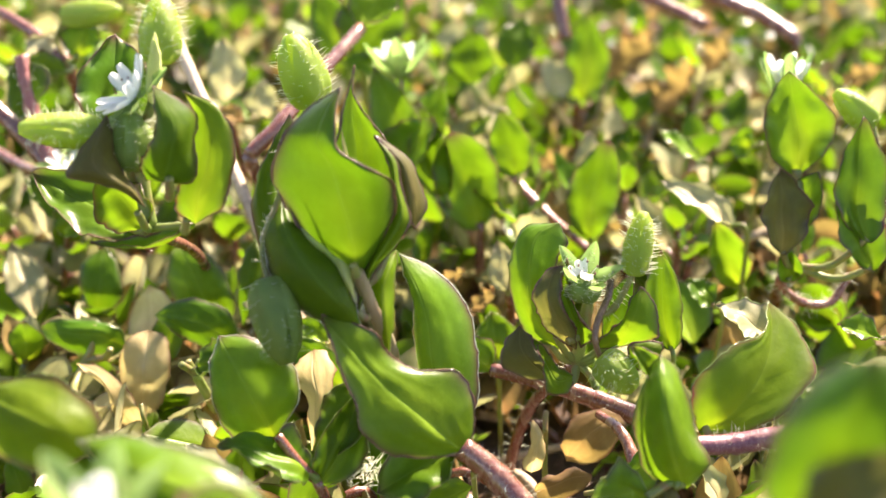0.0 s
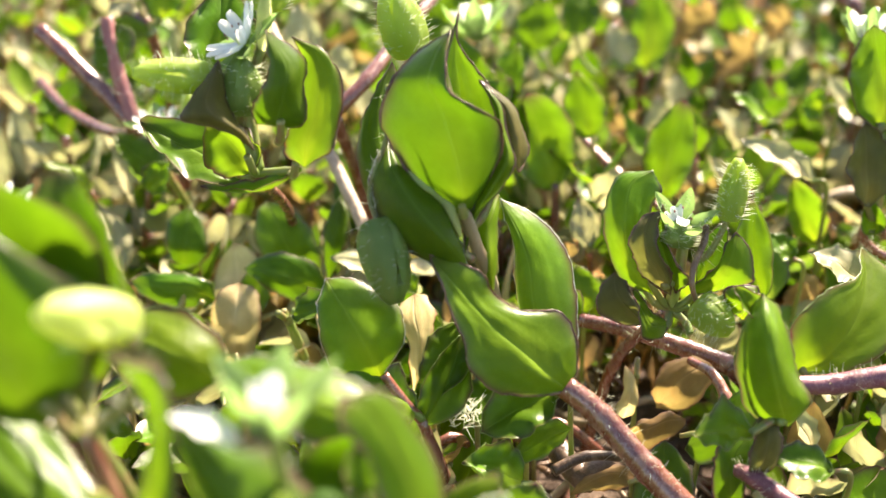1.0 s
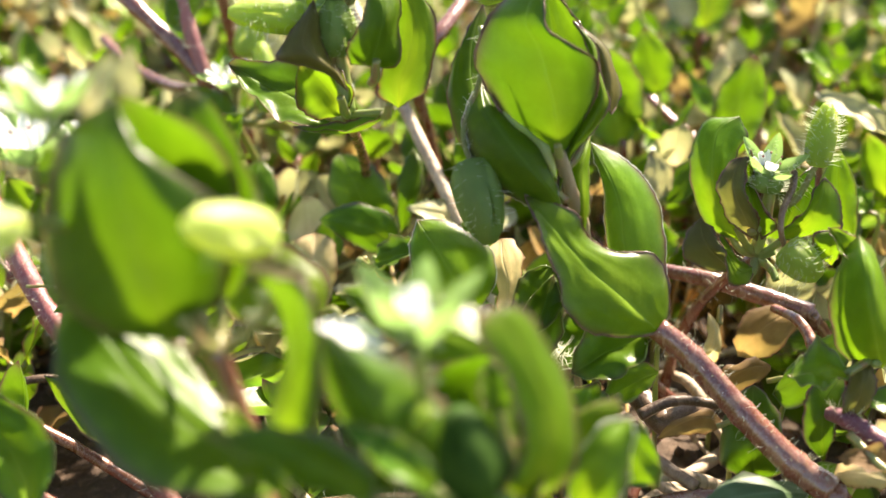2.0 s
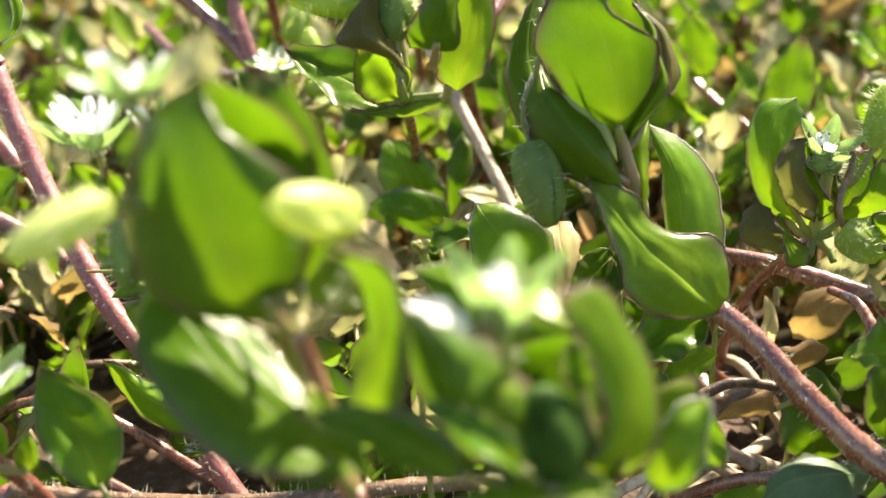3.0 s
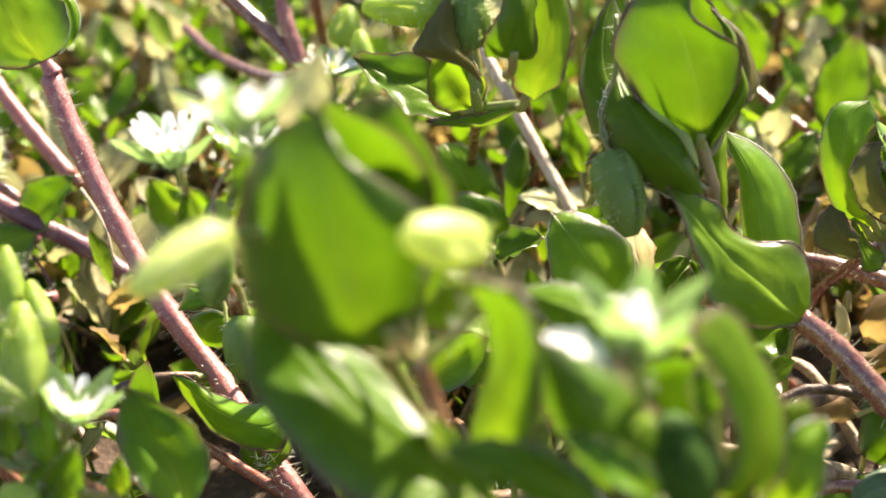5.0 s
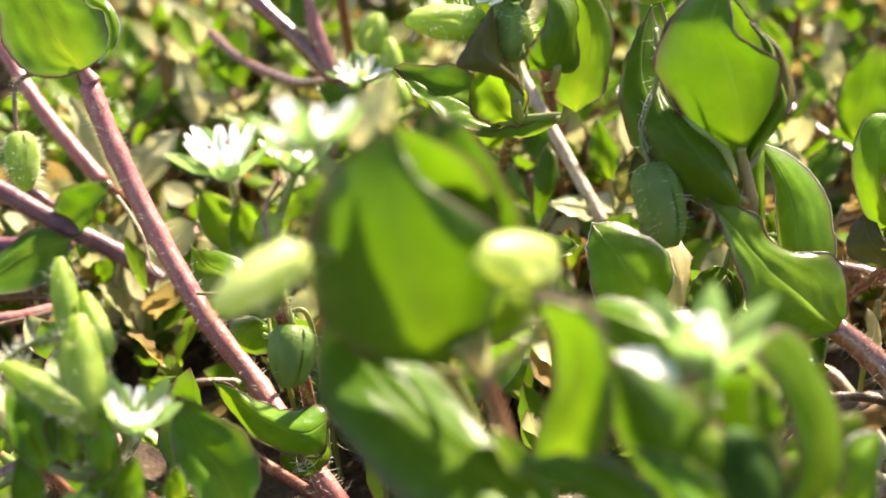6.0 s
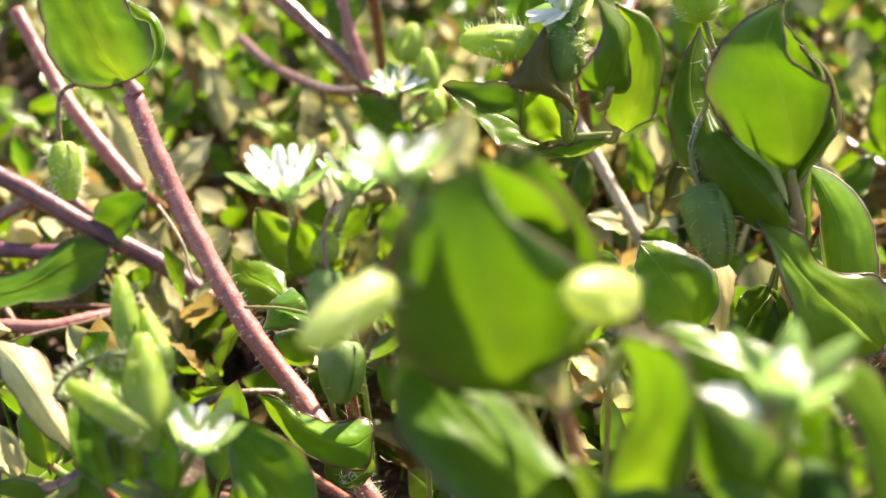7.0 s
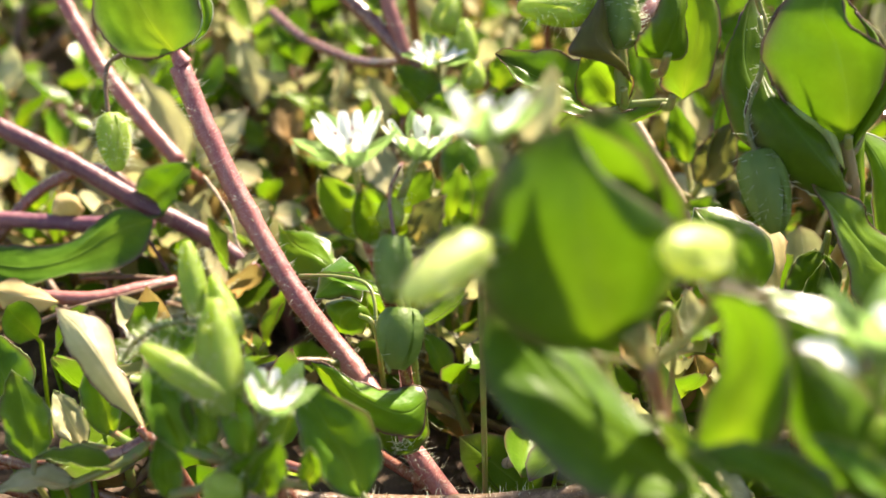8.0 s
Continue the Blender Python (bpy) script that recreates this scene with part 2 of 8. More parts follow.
def plant(label, root, category="plant", group="", name="chickweed_plant"):
    ob = new(name)
    ob.empty_display_size = 0.005
    ob.matrix_world = Matrix.Translation(Vector(root) * MM)
    tagged(ob, label, category, group)
    return ob


def spline(points, steps):
    """Catmull-Rom through points."""
    p = [Vector(q) for q in points]
    p = [2 * p[0] - p[1]] + p + [2 * p[-1] - p[-2]]
    out = []
    for i in range(1, len(p) - 2):
        a, b, c, d = p[i - 1:i + 3]
        for k in range(steps):
            s = k / steps
            out.append(0.5 * (2 * b + (c - a) * s + (2 * a - 5 * b + 4 * c - d) * s * s + (3 * b - a - 3 * c + d) * s ** 3))
    out.append(p[-2])
    return out


def sweep(bm, path, radii, sides=8, closed_ends=True):
    """A tube along path."""
    n = len(path)
    rings = []
    ref = None
    for i, q in enumerate(path):
        d = (path[min(i + 1, n - 1)] - path[max(i - 1, 0)])
        d = d.normalized() if d.length > 1e-12 else Vector((0, 0, 1))
        if ref is None:
            ref = d.orthogonal().normalized()
        ref = (ref - d * ref.dot(d))
        ref = ref.normalized() if ref.length > 1e-9 else d.orthogonal().normalized()
        o = d.cross(ref)
        r = radii[i] if isinstance(radii, (list, tuple)) else radii
        rings.append([bm.verts.new(q + (ref * math.cos(2 * math.pi * k / sides) + o * math.sin(2 * math.pi * k / sides)) * r) for k in range(sides)])
    for a, b in zip(rings, rings[1:]):
        for k in range(sides):
            bm.faces.new((a[k], a[(k + 1) % sides], b[(k + 1) % sides], b[k]))
    if closed_ends:
        bm.faces.new(rings[0][::-1])
        bm.faces.new(rings[-1])
    return rings


def hair_on(bm, at, way, length, rng, thick=0.036):
    """One silky hair: a thin bent spike."""
    side = Vector((rng.uniform(-1, 1), rng.uniform(-1, 1), rng.uniform(-1, 1)))
    mid = at + way * length * 0.55 + side * length * 0.08
    end = at + way * length + side * length * 0.3
    sweep(bm, [at * MM, mid * MM, end * MM], [thick * MM, thick * 0.75 * MM, thick * 0.2 * MM], 3, False)


def stem(p, points, r0, r1, mat="red", name="stem", hairs=0, label="", seed=1):
    """Stem through points in mm, radius r0 to r1, swollen slightly at the joints, with a line of hairs."""
    rng = random.Random(seed * 31 + len(points))
    path = spline(points, 8)
    n = len(path)
    radii = []
    for i in range(n):
        s = i / (n - 1)
        r = r0 + (r1 - r0) * s
        joint = min(i % 8, 8 - i % 8)
        r *= 1.0 + (0.12 if joint == 0 else 0.0) * (0 < i < n - 1) + 0.05 * noise.noise(path[i] * 0.35)
        radii.append(r * MM)
    bm = bmesh.new()
    sweep(bm, [q * MM for q in path], radii, 10)
    ob = part(name, bm, MATS[mat], p, label)
    if hairs:
        hb = bmesh.new()
        for _ in range(3 * hairs):
            i = rng.randrange(1, n - 1)
            d = (path[i + 1] - path[i - 1]).normalized()
            q = path[i] + d * rng.uniform(-0.5, 0.5) * (path[i + 1] - path[i]).length
            away = Vector((rng.gauss(0, 1), rng.gauss(0, 0.6), rng.gauss(0, 1) + 0.4))
            away = (away - d * away.dot(d)).normalized()
            hair_on(hb, q + away * radii[i] / MM * 0.95, (away + d * rng.uniform(-0.3, 0.3)).normalized(), rng.uniform(0.4, 1.4), rng, 0.026)
        part("hair", hb, HAIR, ob, "fine silvery hairs")
    return ob


def tuft(p, at, spread, count, seed, label="white fuzzy root hairs"):
    """A small felt of pale root hairs."""
    rng = random.Random(seed)
    hb = bmesh.new()
    for _ in range(count):
        q = Vector(at) + Vector((rng.gauss(0, spread), rng.gauss(0, spread), rng.gauss(0, spread * 0.6)))
        hair_on(hb, q, Vector((rng.gauss(0, 1), rng.gauss(0, 1), rng.gauss(0.3, 0.7))).normalized(), rng.uniform(0.8, 2.6), rng, 0.05)
    return part("root_hair", hb, HAIR, p, label)


def half_width(u, peak, point):
    """Outline of a blade: 0 at base and tip, 1 at peak; point sharpens the tip."""
    b = point
    a = b * peak / (1 - peak)
    top = peak ** a * (1 - peak) ** b
    return max(0.0, u) ** a * max(0.0, 1 - u) ** b / top


def blade(base, tip, face, width, cup=0.15, bend=0.05, curl=0.0, wave=0.04, peaks=(0.4, 0.4), point=1.0, sides=(1.0, 1.0), twist=0.0, seed=1, rows=26, cols=7, folds=3.0, nick=None, roll=0.3):
    """Blade from base to tip (mm), its upper side towards face. cup lifts the margins, bend bows the length, curl lifts the tip,
    wave ruffles the margins, nick narrows one half abruptly, peaks sets where each half is widest, sides how wide each is. Returns the mesh and the two margins."""
    rng = random.Random(seed)
    base, tip, face = Vector(base), Vector(tip), Vector(face)
    along = tip - base
    length = along.length
    along.normalize()
    side = along.cross(face).normalized()
    up = side.cross(along).normalized()
    ph = (rng.uniform(0, 6.28), rng.uniform(0, 6.28))
    sway = rng.uniform(-0.09, 0.09)
    points = point if isinstance(point, tuple) else (point, point)
    bm = bmesh.new()
    uvl = bm.loops.layers.uv.new("blade")
    grid, uvs = [], {}
    for i in range(rows + 1):
        u = 0.5 - 0.5 * math.cos(math.pi * i / rows) if i not in (0, rows) else i / rows
        a = radians(twist) * (u - 0.5)
        s, w = side * math.cos(a) + up * math.sin(a), up * math.cos(a) - side * math.sin(a)
        mid = base + along * (u * length) + side * (sway * length * math.sin(math.pi * u) * (1 - 0.9 * u)) + up * (bend * length * 4 * u * (1 - u) + curl * length * max(0, (u - 0.55) / 0.45) ** 2)
        row = []
        for j in range(-cols, cols + 1):
            v = j / cols
            k = 0 if v < 0 else 1
            hw = max(half_width(u, peaks[k], points[k]), 0.02 * (1 - u)) * width / 2 * sides[k]
            if nick and nick[0] == k:
                q = min(1.0, max(0.0, (u - nick[1]) / (nick[2] - nick[1])))
                hw *= 1 - (1 - nick[3]) * q * q * (3 - 2 * q)
            hw *= 1 + 0.11 * noise.noise(Vector((u * 5, k * 7.3, seed * 0.77))) + 0.03 * math.sin(9 * u + ph[k]) + 0.022 * math.sin(37 * u + 2 * ph[k])
            lift = cup * hw * (0.45 * abs(v) + 0.75 * v * v) + 1.6 * wave * width * abs(v) ** 2.5 * (math.sin(2 * math.pi * folds * u + ph[k]) + 0.4 * math.sin(14 * math.pi * u + ph[1 - k]))
            lift += roll * hw * 8 * max(0.0, abs(v) - 0.72) ** 2 * (0.6 + 0.8 * math.sin(5 * u + ph[k]))
            lift += width * (0.16 * noise.noise(Vector((u * 3.1, v * 1.7, seed * 1.37))) + 0.018 * noise.noise(Vector((u * 9, v * 5, seed * 2.1)))) * (1 - u * u)
            vert = bm.verts.new((mid + s * (v * hw) + w * lift) * MM)
            uvs[vert] = (u, v)
            row.append(vert)
        grid.append(row)
    for a, b in zip(grid, grid[1:]):
        for j in range(2 * cols):
            f = bm.faces.new((a[j], a[j + 1], b[j + 1], b[j]))
            for lp in f.loops:
                lp[uvl].uv = uvs[lp.vert]
    rims = ([r[0].co.copy() for r in grid], [r[-1].co.copy() for r in grid])
    return bm, rims


def edge_on(ob, path, rim, thick):
    """The rolled edge that runs round a blade."""
    mb = bmesh.new()
    rr = [thick * (0.3 + 1.5 * abs(noise.noise(q * 420)) + 0.7 * abs(noise.noise(q * 1500))) * MM for q in path]
    sweep(mb, path, rr, 5)
    kind = {"green": (MARGIN_GREEN, "pale green rolled edge"), "glint": (MARGIN_GLINT, "rolled edge with pale sun glint in its colour")}.get(rim, (MARGIN, "dark purple rolled edge"))
    part("margin", mb, kind[0], ob, kind[1])


def leaf(p, base, tip, face, width, mat="leaf", rim="", name="leaf", label="", thick=0.055, **shape):
    bm, rims = blade(base, tip, face, width, **shape)
    ob = part(name, bm, MATS[mat], p, label)
    if rim != "none":
        edge_on(ob, rims[0] + rims[1][::-1][1:], rim, thick)
    return ob


def loft(p, left, mid, right, mat="leaf", rim="", name="leaf", label="", thick=0.07, crease=0.35, bulge=0.0, ruffle=0.0, roll=0.8, lumps=1.0, seed=1, rows=44, cols=10):
    """A shaped blade drawn over three curves (mm): the midrib from base to tip and the two margins between them.
    crease folds it along the midrib, bulge swells each half, ruffle waves the margins, roll turns them back, lumps makes the face uneven."""
    rng = random.Random(seed)
    ph = rng.uniform(0, 6.28)
    mid = [Vector(q) for q in mid]
    curves = []
    for line in ([mid[0], *left, mid[-1]], mid, [mid[0], *right, mid[-1]]):
        path = spline(line, 12)
        run = [0.0]
        for a, b in zip(path, path[1:]):
            run.append(run[-1] + (b - a).length)
        even, k = [], 0
        for i in range(rows + 1):
            s = run[-1] * (0.5 - 0.5 * math.cos(math.pi * i / rows)) * 0.6 + run[-1] * i / rows * 0.4
            while k < len(run) - 2 and run[k + 1] < s:
                k += 1
            even.append(path[k].lerp(path[k + 1], min(1.0, (s - run[k]) / max(1e-9, run[k + 1] - run[k]))))
        curves.append(even)
    face = sum(((curves[2][i] - curves[0][i]).cross(curves[1][i + 1] - curves[1][i]) for i in range(rows)), Vector()).normalized()
    bm = bmesh.new()
    uvl = bm.loops.layers.uv.new("blade")
    grid, uvs = [], {}
    for i in range(rows + 1):
        u = i / rows
        a, m, b = (c[i] for c in curves)
        wide = (b - a).length
        row = []
        for j in range(-cols, cols + 1):
            v = j / cols
            soft = m + (b - a) * (v / 2) + ((a + b) / 2 - m) * v * v
            hard = m + ((b - m) if v > 0 else (a - m)) * abs(v)
            q = soft.lerp(hard, crease)
            q += face * (bulge * wide * abs(v) * (1 - abs(v)) * 2 + ruffle * wide * abs(v) ** 3 * math.sin(17 * u + ph + (2 if v > 0 else 0)))
            q += face * wide * lumps * (0.05 * noise.noise(Vector((u * 3.3, v * 1.9, seed * 1.3))) + 0.02 * noise.noise(Vector((u * 9, v * 6, seed * 2.7))))
            q -= face * (roll * min(wide, 9.0) * max(0.0, abs(v) - 0.74) ** 2 * (0.7 + 0.6 * noise.noise(Vector((u * 5, v, seed * 0.3)))))
            edge = max(0.0, abs(v) - 0.8) * 5
            q += ((b - a) / max(wide, 0.01)) * (edge * (1 if v > 0 else -1) * (0.14 * math.sin(23 * u + ph) + 0.30 * noise.noise(Vector((u * 11, v, seed))) + 0.24 * noise.noise(Vector((u * 31, v, seed)))) * min(1.0, wide / 3))
            vert = bm.verts.new(q * MM)
            uvs[vert] = (u, v)
            row.append(vert)
        grid.append(row)
    for a, b in zip(grid, grid[1:]):
        for j in range(2 * cols):
            f = bm.faces.new((a[j], a[j + 1], b[j + 1], b[j]))
            for lp in f.loops:
                lp[uvl].uv = uvs[lp.vert]
    path = [r[0].co.copy() for r in grid] + [r[-1].co.copy() for r in grid][::-1][1:]
    ob = part(name, bm, MATS[mat], p, label)
    if rim != "none":
        edge_on(ob, path, rim, thick)
    return ob


def bud(p, base, tip, width, hairs=60, mat="bud", name="bud", label="hairy pale green bud", white=0.0, seed=1):
    """Closed bud: five ridged overlapping sepals drawn to a point, covered in hairs; white shows petal tips."""
    rng = random.Random(seed)
    base, tip = Vector(base), Vector(tip)
    ax = tip - base
    length = ax.length
    ax.normalize()
    s = ax.orthogonal().normalized()
    o = ax.cross(s)
    bm = bmesh.new()
    rings = []
    n, sides = 14, 40

    def skin(u, a):
        r = width / 2 * (half_width(min(u, 0.985) * 0.97 + 0.02, 0.36, 0.50) + 0.05 * u)
        seam = abs(math.sin(2.5 * a + 0.6 * u))
        return base + ax * (u * length) + (s * math.cos(a) + o * math.sin(a)) * r * (0.76 + 0.24 * seam ** 0.45)
    for i in range(n + 1):
        u = i / n
        rings.append([bm.verts.new(skin(u, 2 * math.pi * k / sides) * MM) for k in range(sides)])
    for a, b in zip(rings, rings[1:]):
        for k in range(sides):
            bm.faces.new((a[k], a[(k + 1) % sides], b[(k + 1) % sides], b[k]))
    bm.faces.new(rings[0][::-1])
    bm.faces.new(rings[-1])
    ob = part(name, bm, MATS[mat], p, label)
    for k in range(5):
        turn = 2 * math.pi * (k + 0.31) / 5
        sb = bmesh.new()
        grid = []
        for i in range(9):
            u = 0.02 + 0.97 * i / 8
            half = 0.72 * (1 - 0.75 * u ** 3)
            row = []
            for j in range(-3, 4):
                v = j / 3
                q = skin(u, turn + half * v + 0.35 * u)
                row.append(sb.verts.new((q + (q - base - ax * u * length) * (0.05 + 0.09 * v * v + 0.05 * v)) * MM))
            grid.append(row)
        for a, b in zip(grid, grid[1:]):
            for j in range(6):
                sb.faces.new((a[j], a[j + 1], b[j + 1], b[j]))
        part("sepal", sb, MATS[mat], ob)
    if hairs:
        hb = bmesh.new()
        for _ in range(2 * hairs):
            u, a = rng.uniform(0.03, 0.9), rng.uniform(0, 2 * math.pi)
            q = skin(u, a)
            way = (q - (base + ax * u * length)).normalized() + ax * 0.25
            hair_on(hb, q, way.normalized(), rng.uniform(0.5, 1.5), rng, 0.028)
        part("hair", hb, HAIR, ob, "fine silvery hairs")
    if white:
        for k in range(4):
            a = k * 1.6
            d = (s * math.cos(a) + o * math.sin(a))
            b0 = tip - ax * length * 0.12 + d * width * 0.06
            pb, _ = blade(b0, b0 + ax * white + d * white * 0.25, d, white * 0.4, rows=8, cols=2)
            part("petal", pb, PETAL, ob, "white petal tip")
    return ob


def flower(p, at, way, size, spread=55.0, spin=0.0, hairs=50, seed=1, sepal_spread=60.0, petals=5, sepal_len=1.12, petal_len=0.86, petal_wide=0.23):
    """Star flower: five hairy sepals, five white petals each cleft into two lobes, stamens and a green ovary."""
    rng = random.Random(seed)
    at, way = Vector(at), Vector(way).normalized()
    s = way.orthogonal().normalized()
    o = way.cross(s)
    fl = new("flower")
    fl.empty_display_size = 0.002
    fl.matrix_world = Matrix.Translation(at * MM)
    fl.parent = p
    fl.matrix_parent_inverse = p.matrix_world.inverted()
    bpy.context.view_layer.update()
    tagged(fl, "small white star flower with green sepals")
    hb = bmesh.new()
    for k in range(5):
        a = radians(spin + 72 * k + rng.uniform(-8, 8))
        e = radians(sepal_spread + rng.uniform(-9, 9))
        d = s * math.cos(a) + o * math.sin(a)
        out = d * math.sin(e) + way * math.cos(e)
        inner = way * math.sin(e) - d * math.cos(e)
        b0 = at - way * size * 0.12 + d * size * 0.06
        bm, rims = blade(b0, b0 + out * size * sepal_len * rng.uniform(0.95, 1.08), inner, size * 0.5, cup=0.5, bend=-0.09, wave=0.01, peaks=(0.38, 0.38), point=0.8, rows=10, cols=3, seed=seed + k)
        part("sepal", bm, SEPAL, fl, "green hairy sepal")
        for _ in range(hairs // 5):
            u = rng.uniform(0.05, 0.9)
            q = b0 + out * size * u - inner * size * 0.06 * (1 - u) + out.cross(inner) * size * rng.uniform(-0.13, 0.13)
            hair_on(hb, q, (-inner + out.cross(inner) * rng.uniform(-0.8, 0.8)).normalized(), rng.uniform(0.3, 0.8), rng)
    if hairs:
        part("hair", hb, HAIR, fl, "fine silvery hairs")
    for k in range(petals):
        a = radians(spin + 36 + 72 * k + rng.uniform(-6, 6))
        e = radians(spread + rng.uniform(-15, 15))
        bm = bmesh.new()
        for lobe in (-1, 1):
            b = a + lobe * radians(13)
            d = s * math.cos(b) + o * math.sin(b)
            out = d * math.sin(e) + way * math.cos(e)
            inner = way * math.sin(e) - d * math.cos(e)
            b0 = at + d * size * 0.05
            lb, _ = blade(b0, b0 + out * size * petal_len * rng.uniform(0.9, 1.05), inner, size * petal_wide, cup=0.35, bend=-0.08, wave=0.015, peaks=(0.6, 0.6), point=0.34, rows=9, cols=3, seed=seed + k * 3 + lobe)
            tmp = bpy.data.meshes.new("lobe")
            lb.to_mesh(tmp)
            lb.free()
            bm.from_mesh(tmp)
            bpy.data.meshes.remove(tmp)
        part("petal", bm, PETAL, fl, "white petal cleft into two lobes")
    for k in range(5):
        a = radians(spin + 72 * k + 20)
        d = s * math.cos(a) + o * math.sin(a)
        top = at + way * size * 0.42 + d * size * 0.24
        bm = bmesh.new()
        sweep(bm, [(at + d * size * 0.06) * MM, (at + way * size * 0.25 + d * size * 0.12) * MM, top * MM], [0.05 * MM, 0.045 * MM, 0.035 * MM], 5)
        st = part("stamen", bm, FILAMENT, fl, "pale thread stamen")
    bm = bmesh.new()
    bmesh.ops.create_icosphere(bm, subdivisions=2, radius=size * 0.13 * MM)
    bmesh.ops.translate(bm, verts=bm.verts, vec=(at + way * size * 0.12) * MM)
    part("ovary", bm, BUD, fl, "round green ovary")
    for k in range(5):
        a = radians(spin + 72 * k + 20)
        d = s * math.cos(a) + o * math.sin(a)
        bm = bmesh.new()
        bmesh.ops.create_icosphere(bm, subdivisions=1, radius=size * 0.03 * MM)
        bmesh.ops.scale(bm, vec=(1, 1, 1.4), verts=bm.verts)
        bmesh.ops.translate(bm, verts=bm.verts, vec=(at + way * size * 0.44 + d * size * 0.25) * MM)
        part("anther", bm, ANTHER, fl, "dark red anther")
    return fl


def withered(base, tip, face, width, seed):
    """A withered leaf on a dry stalk of its own."""
    p = plant("withered yellow chickweed leaf on a dry stalk", (base[0] - 2, base[1] + 2, 0), "dead leaf", "withered leaves", "withered_leaf")
    stem(p, [(base[0] - 2, base[1] + 2, -2), (base[0] - 1.5, base[1] + 2, base[2] * 0.6), base], 0.5, 0.35, "straw")
    leaf(p, base, tip, face, width, "dead", rim="none", cup=0.5, bend=-0.1, curl=0.15, wave=0.09, point=0.7, seed=seed + 300)
    return p


# ---- the plants, one by one (mm) ----

# the tall hooded shoot

p = plant('upright chickweed shoot with hooded green purple-edged leaves', (-4.6, 124.1, 0.0), group='chickweed plants')
stem(p, [(-4.6, 124.1, -3.0), (-5.6, 120.5, 23.6), (-5.4, 114.6, 37.0), (-6.9, 112.6, 43.0), (-8.4, 112.3, 47.8)], 0.95, 0.62, 'blush')
stem(p, [(-8.4, 112.3, 47.8), (-8.5, 111.2, 48.0), (-8.7, 110.9, 49.2)], 0.50, 0.42, 'green', name='petiole')
loft(p, [(-11.1, 113.6, 48.3), (-14.3, 115.5, 50.9), (-16.2, 116.5, 54.2), (-16.9, 117.1, 56.6), (-15.9, 118.0, 59.5), (-13.0, 118.4, 62.6)], [(-8.6, 113.0, 45.9), (-8.6, 111.8, 50.2), (-9.0, 112.1, 53.1), (-9.8, 112.6, 55.9), (-10.6, 113.3, 58.3), (-12.0, 114.2, 60.8), (-11.1, 115.8, 63.4), (-9.8, 117.3, 65.0)], [(-6.5, 114.2, 49.5), (-4.7, 114.8, 52.9), (-5.0, 114.0, 56.4), (-6.9, 112.4, 58.7), (-9.9, 112.5, 60.5), (-10.3, 114.7, 62.8)], 'deep', thick=0.14, crease=0.1, lumps=0.25, roll=0.3, ruffle=0.01, seed=11)
stem(p, [(-8.4, 112.3, 47.8), (-8.3, 114.0, 45.8), (-8.2, 117.0, 45.8)], 0.50, 0.42, 'green', name='petiole')
loft(p, [(-12.0, 115.9, 46.1), (-14.6, 117.3, 50.1), (-14.5, 119.2, 53.9), (-11.0, 121.6, 57.8), (-9.8, 124.1, 61.8)], [(-8.0, 115.4, 45.0), (-8.6, 117.8, 48.9), (-8.9, 120.3, 52.8), (-8.8, 122.2, 56.7), (-9.3, 123.5, 60.5), (-9.0, 125.5, 64.6)], [(-5.7, 116.4, 48.3), (-4.7, 117.9, 51.4), (-4.7, 119.6, 54.8), (-5.6, 121.7, 57.9), (-8.9, 123.4, 61.5)], 'leaf', thick=0.14, crease=0.2, ruffle=0.012, seed=12)
stem(p, [(-8.4, 112.3, 47.8), (-8.0, 112.3, 46.7), (-7.6, 112.9, 46.6)], 0.50, 0.42, 'green', name='petiole')
loft(p, [(-8.1, 113.8, 46.4), (-6.9, 115.1, 48.9), (-5.3, 116.4, 51.7), (-5.1, 118.0, 55.0), (-5.8, 119.2, 57.4)], [(-8.5, 111.2, 43.3), (-7.4, 112.5, 47.2), (-5.8, 113.3, 49.8), (-4.2, 114.6, 52.6), (-4.7, 117.0, 55.2), (-5.3, 118.6, 57.3), (-6.9, 120.5, 58.9)], [(-7.0, 113.5, 46.9), (-4.7, 114.7, 49.4), (-3.4, 115.9, 51.8), (-4.2, 117.8, 54.5), (-4.7, 118.9, 56.9)], 'leaf', thick=0.14, crease=0.1, ruffle=0.012, seed=13)
stem(p, [(-7.7, 113.5, 45.6), (-6.5, 114.4, 46.5), (-5.4, 116.2, 48.9)], 0.50, 0.42, 'green', name='petiole')
loft(p, [(-3.7, 117.6, 51.8), (-4.3, 118.8, 54.4), (-4.9, 119.8, 56.4)], [(-2.8, 117.7, 49.9), (-2.8, 117.7, 52.1), (-3.2, 118.4, 54.6), (-4.1, 119.4, 56.6), (-6.6, 120.9, 58.7)], [(-1.8, 119.4, 51.0), (-2.3, 120.8, 53.8), (-3.6, 121.4, 56.2)], 'purple', thick=0.14, crease=0.1, ruffle=0.02, seed=14)
leaf(p, (-8.4, 116.0, 46.5), (-10.1, 119.5, 60.3), (0.00, -0.81, 0.62), 0.9, 'pale', cup=0.3, rim='none', seed=15)
stem(p, [(-8.4, 112.3, 47.8), (-10.0, 113.4, 44.9), (-12.3, 116.2, 44.0)], 0.50, 0.42, 'green', name='petiole')
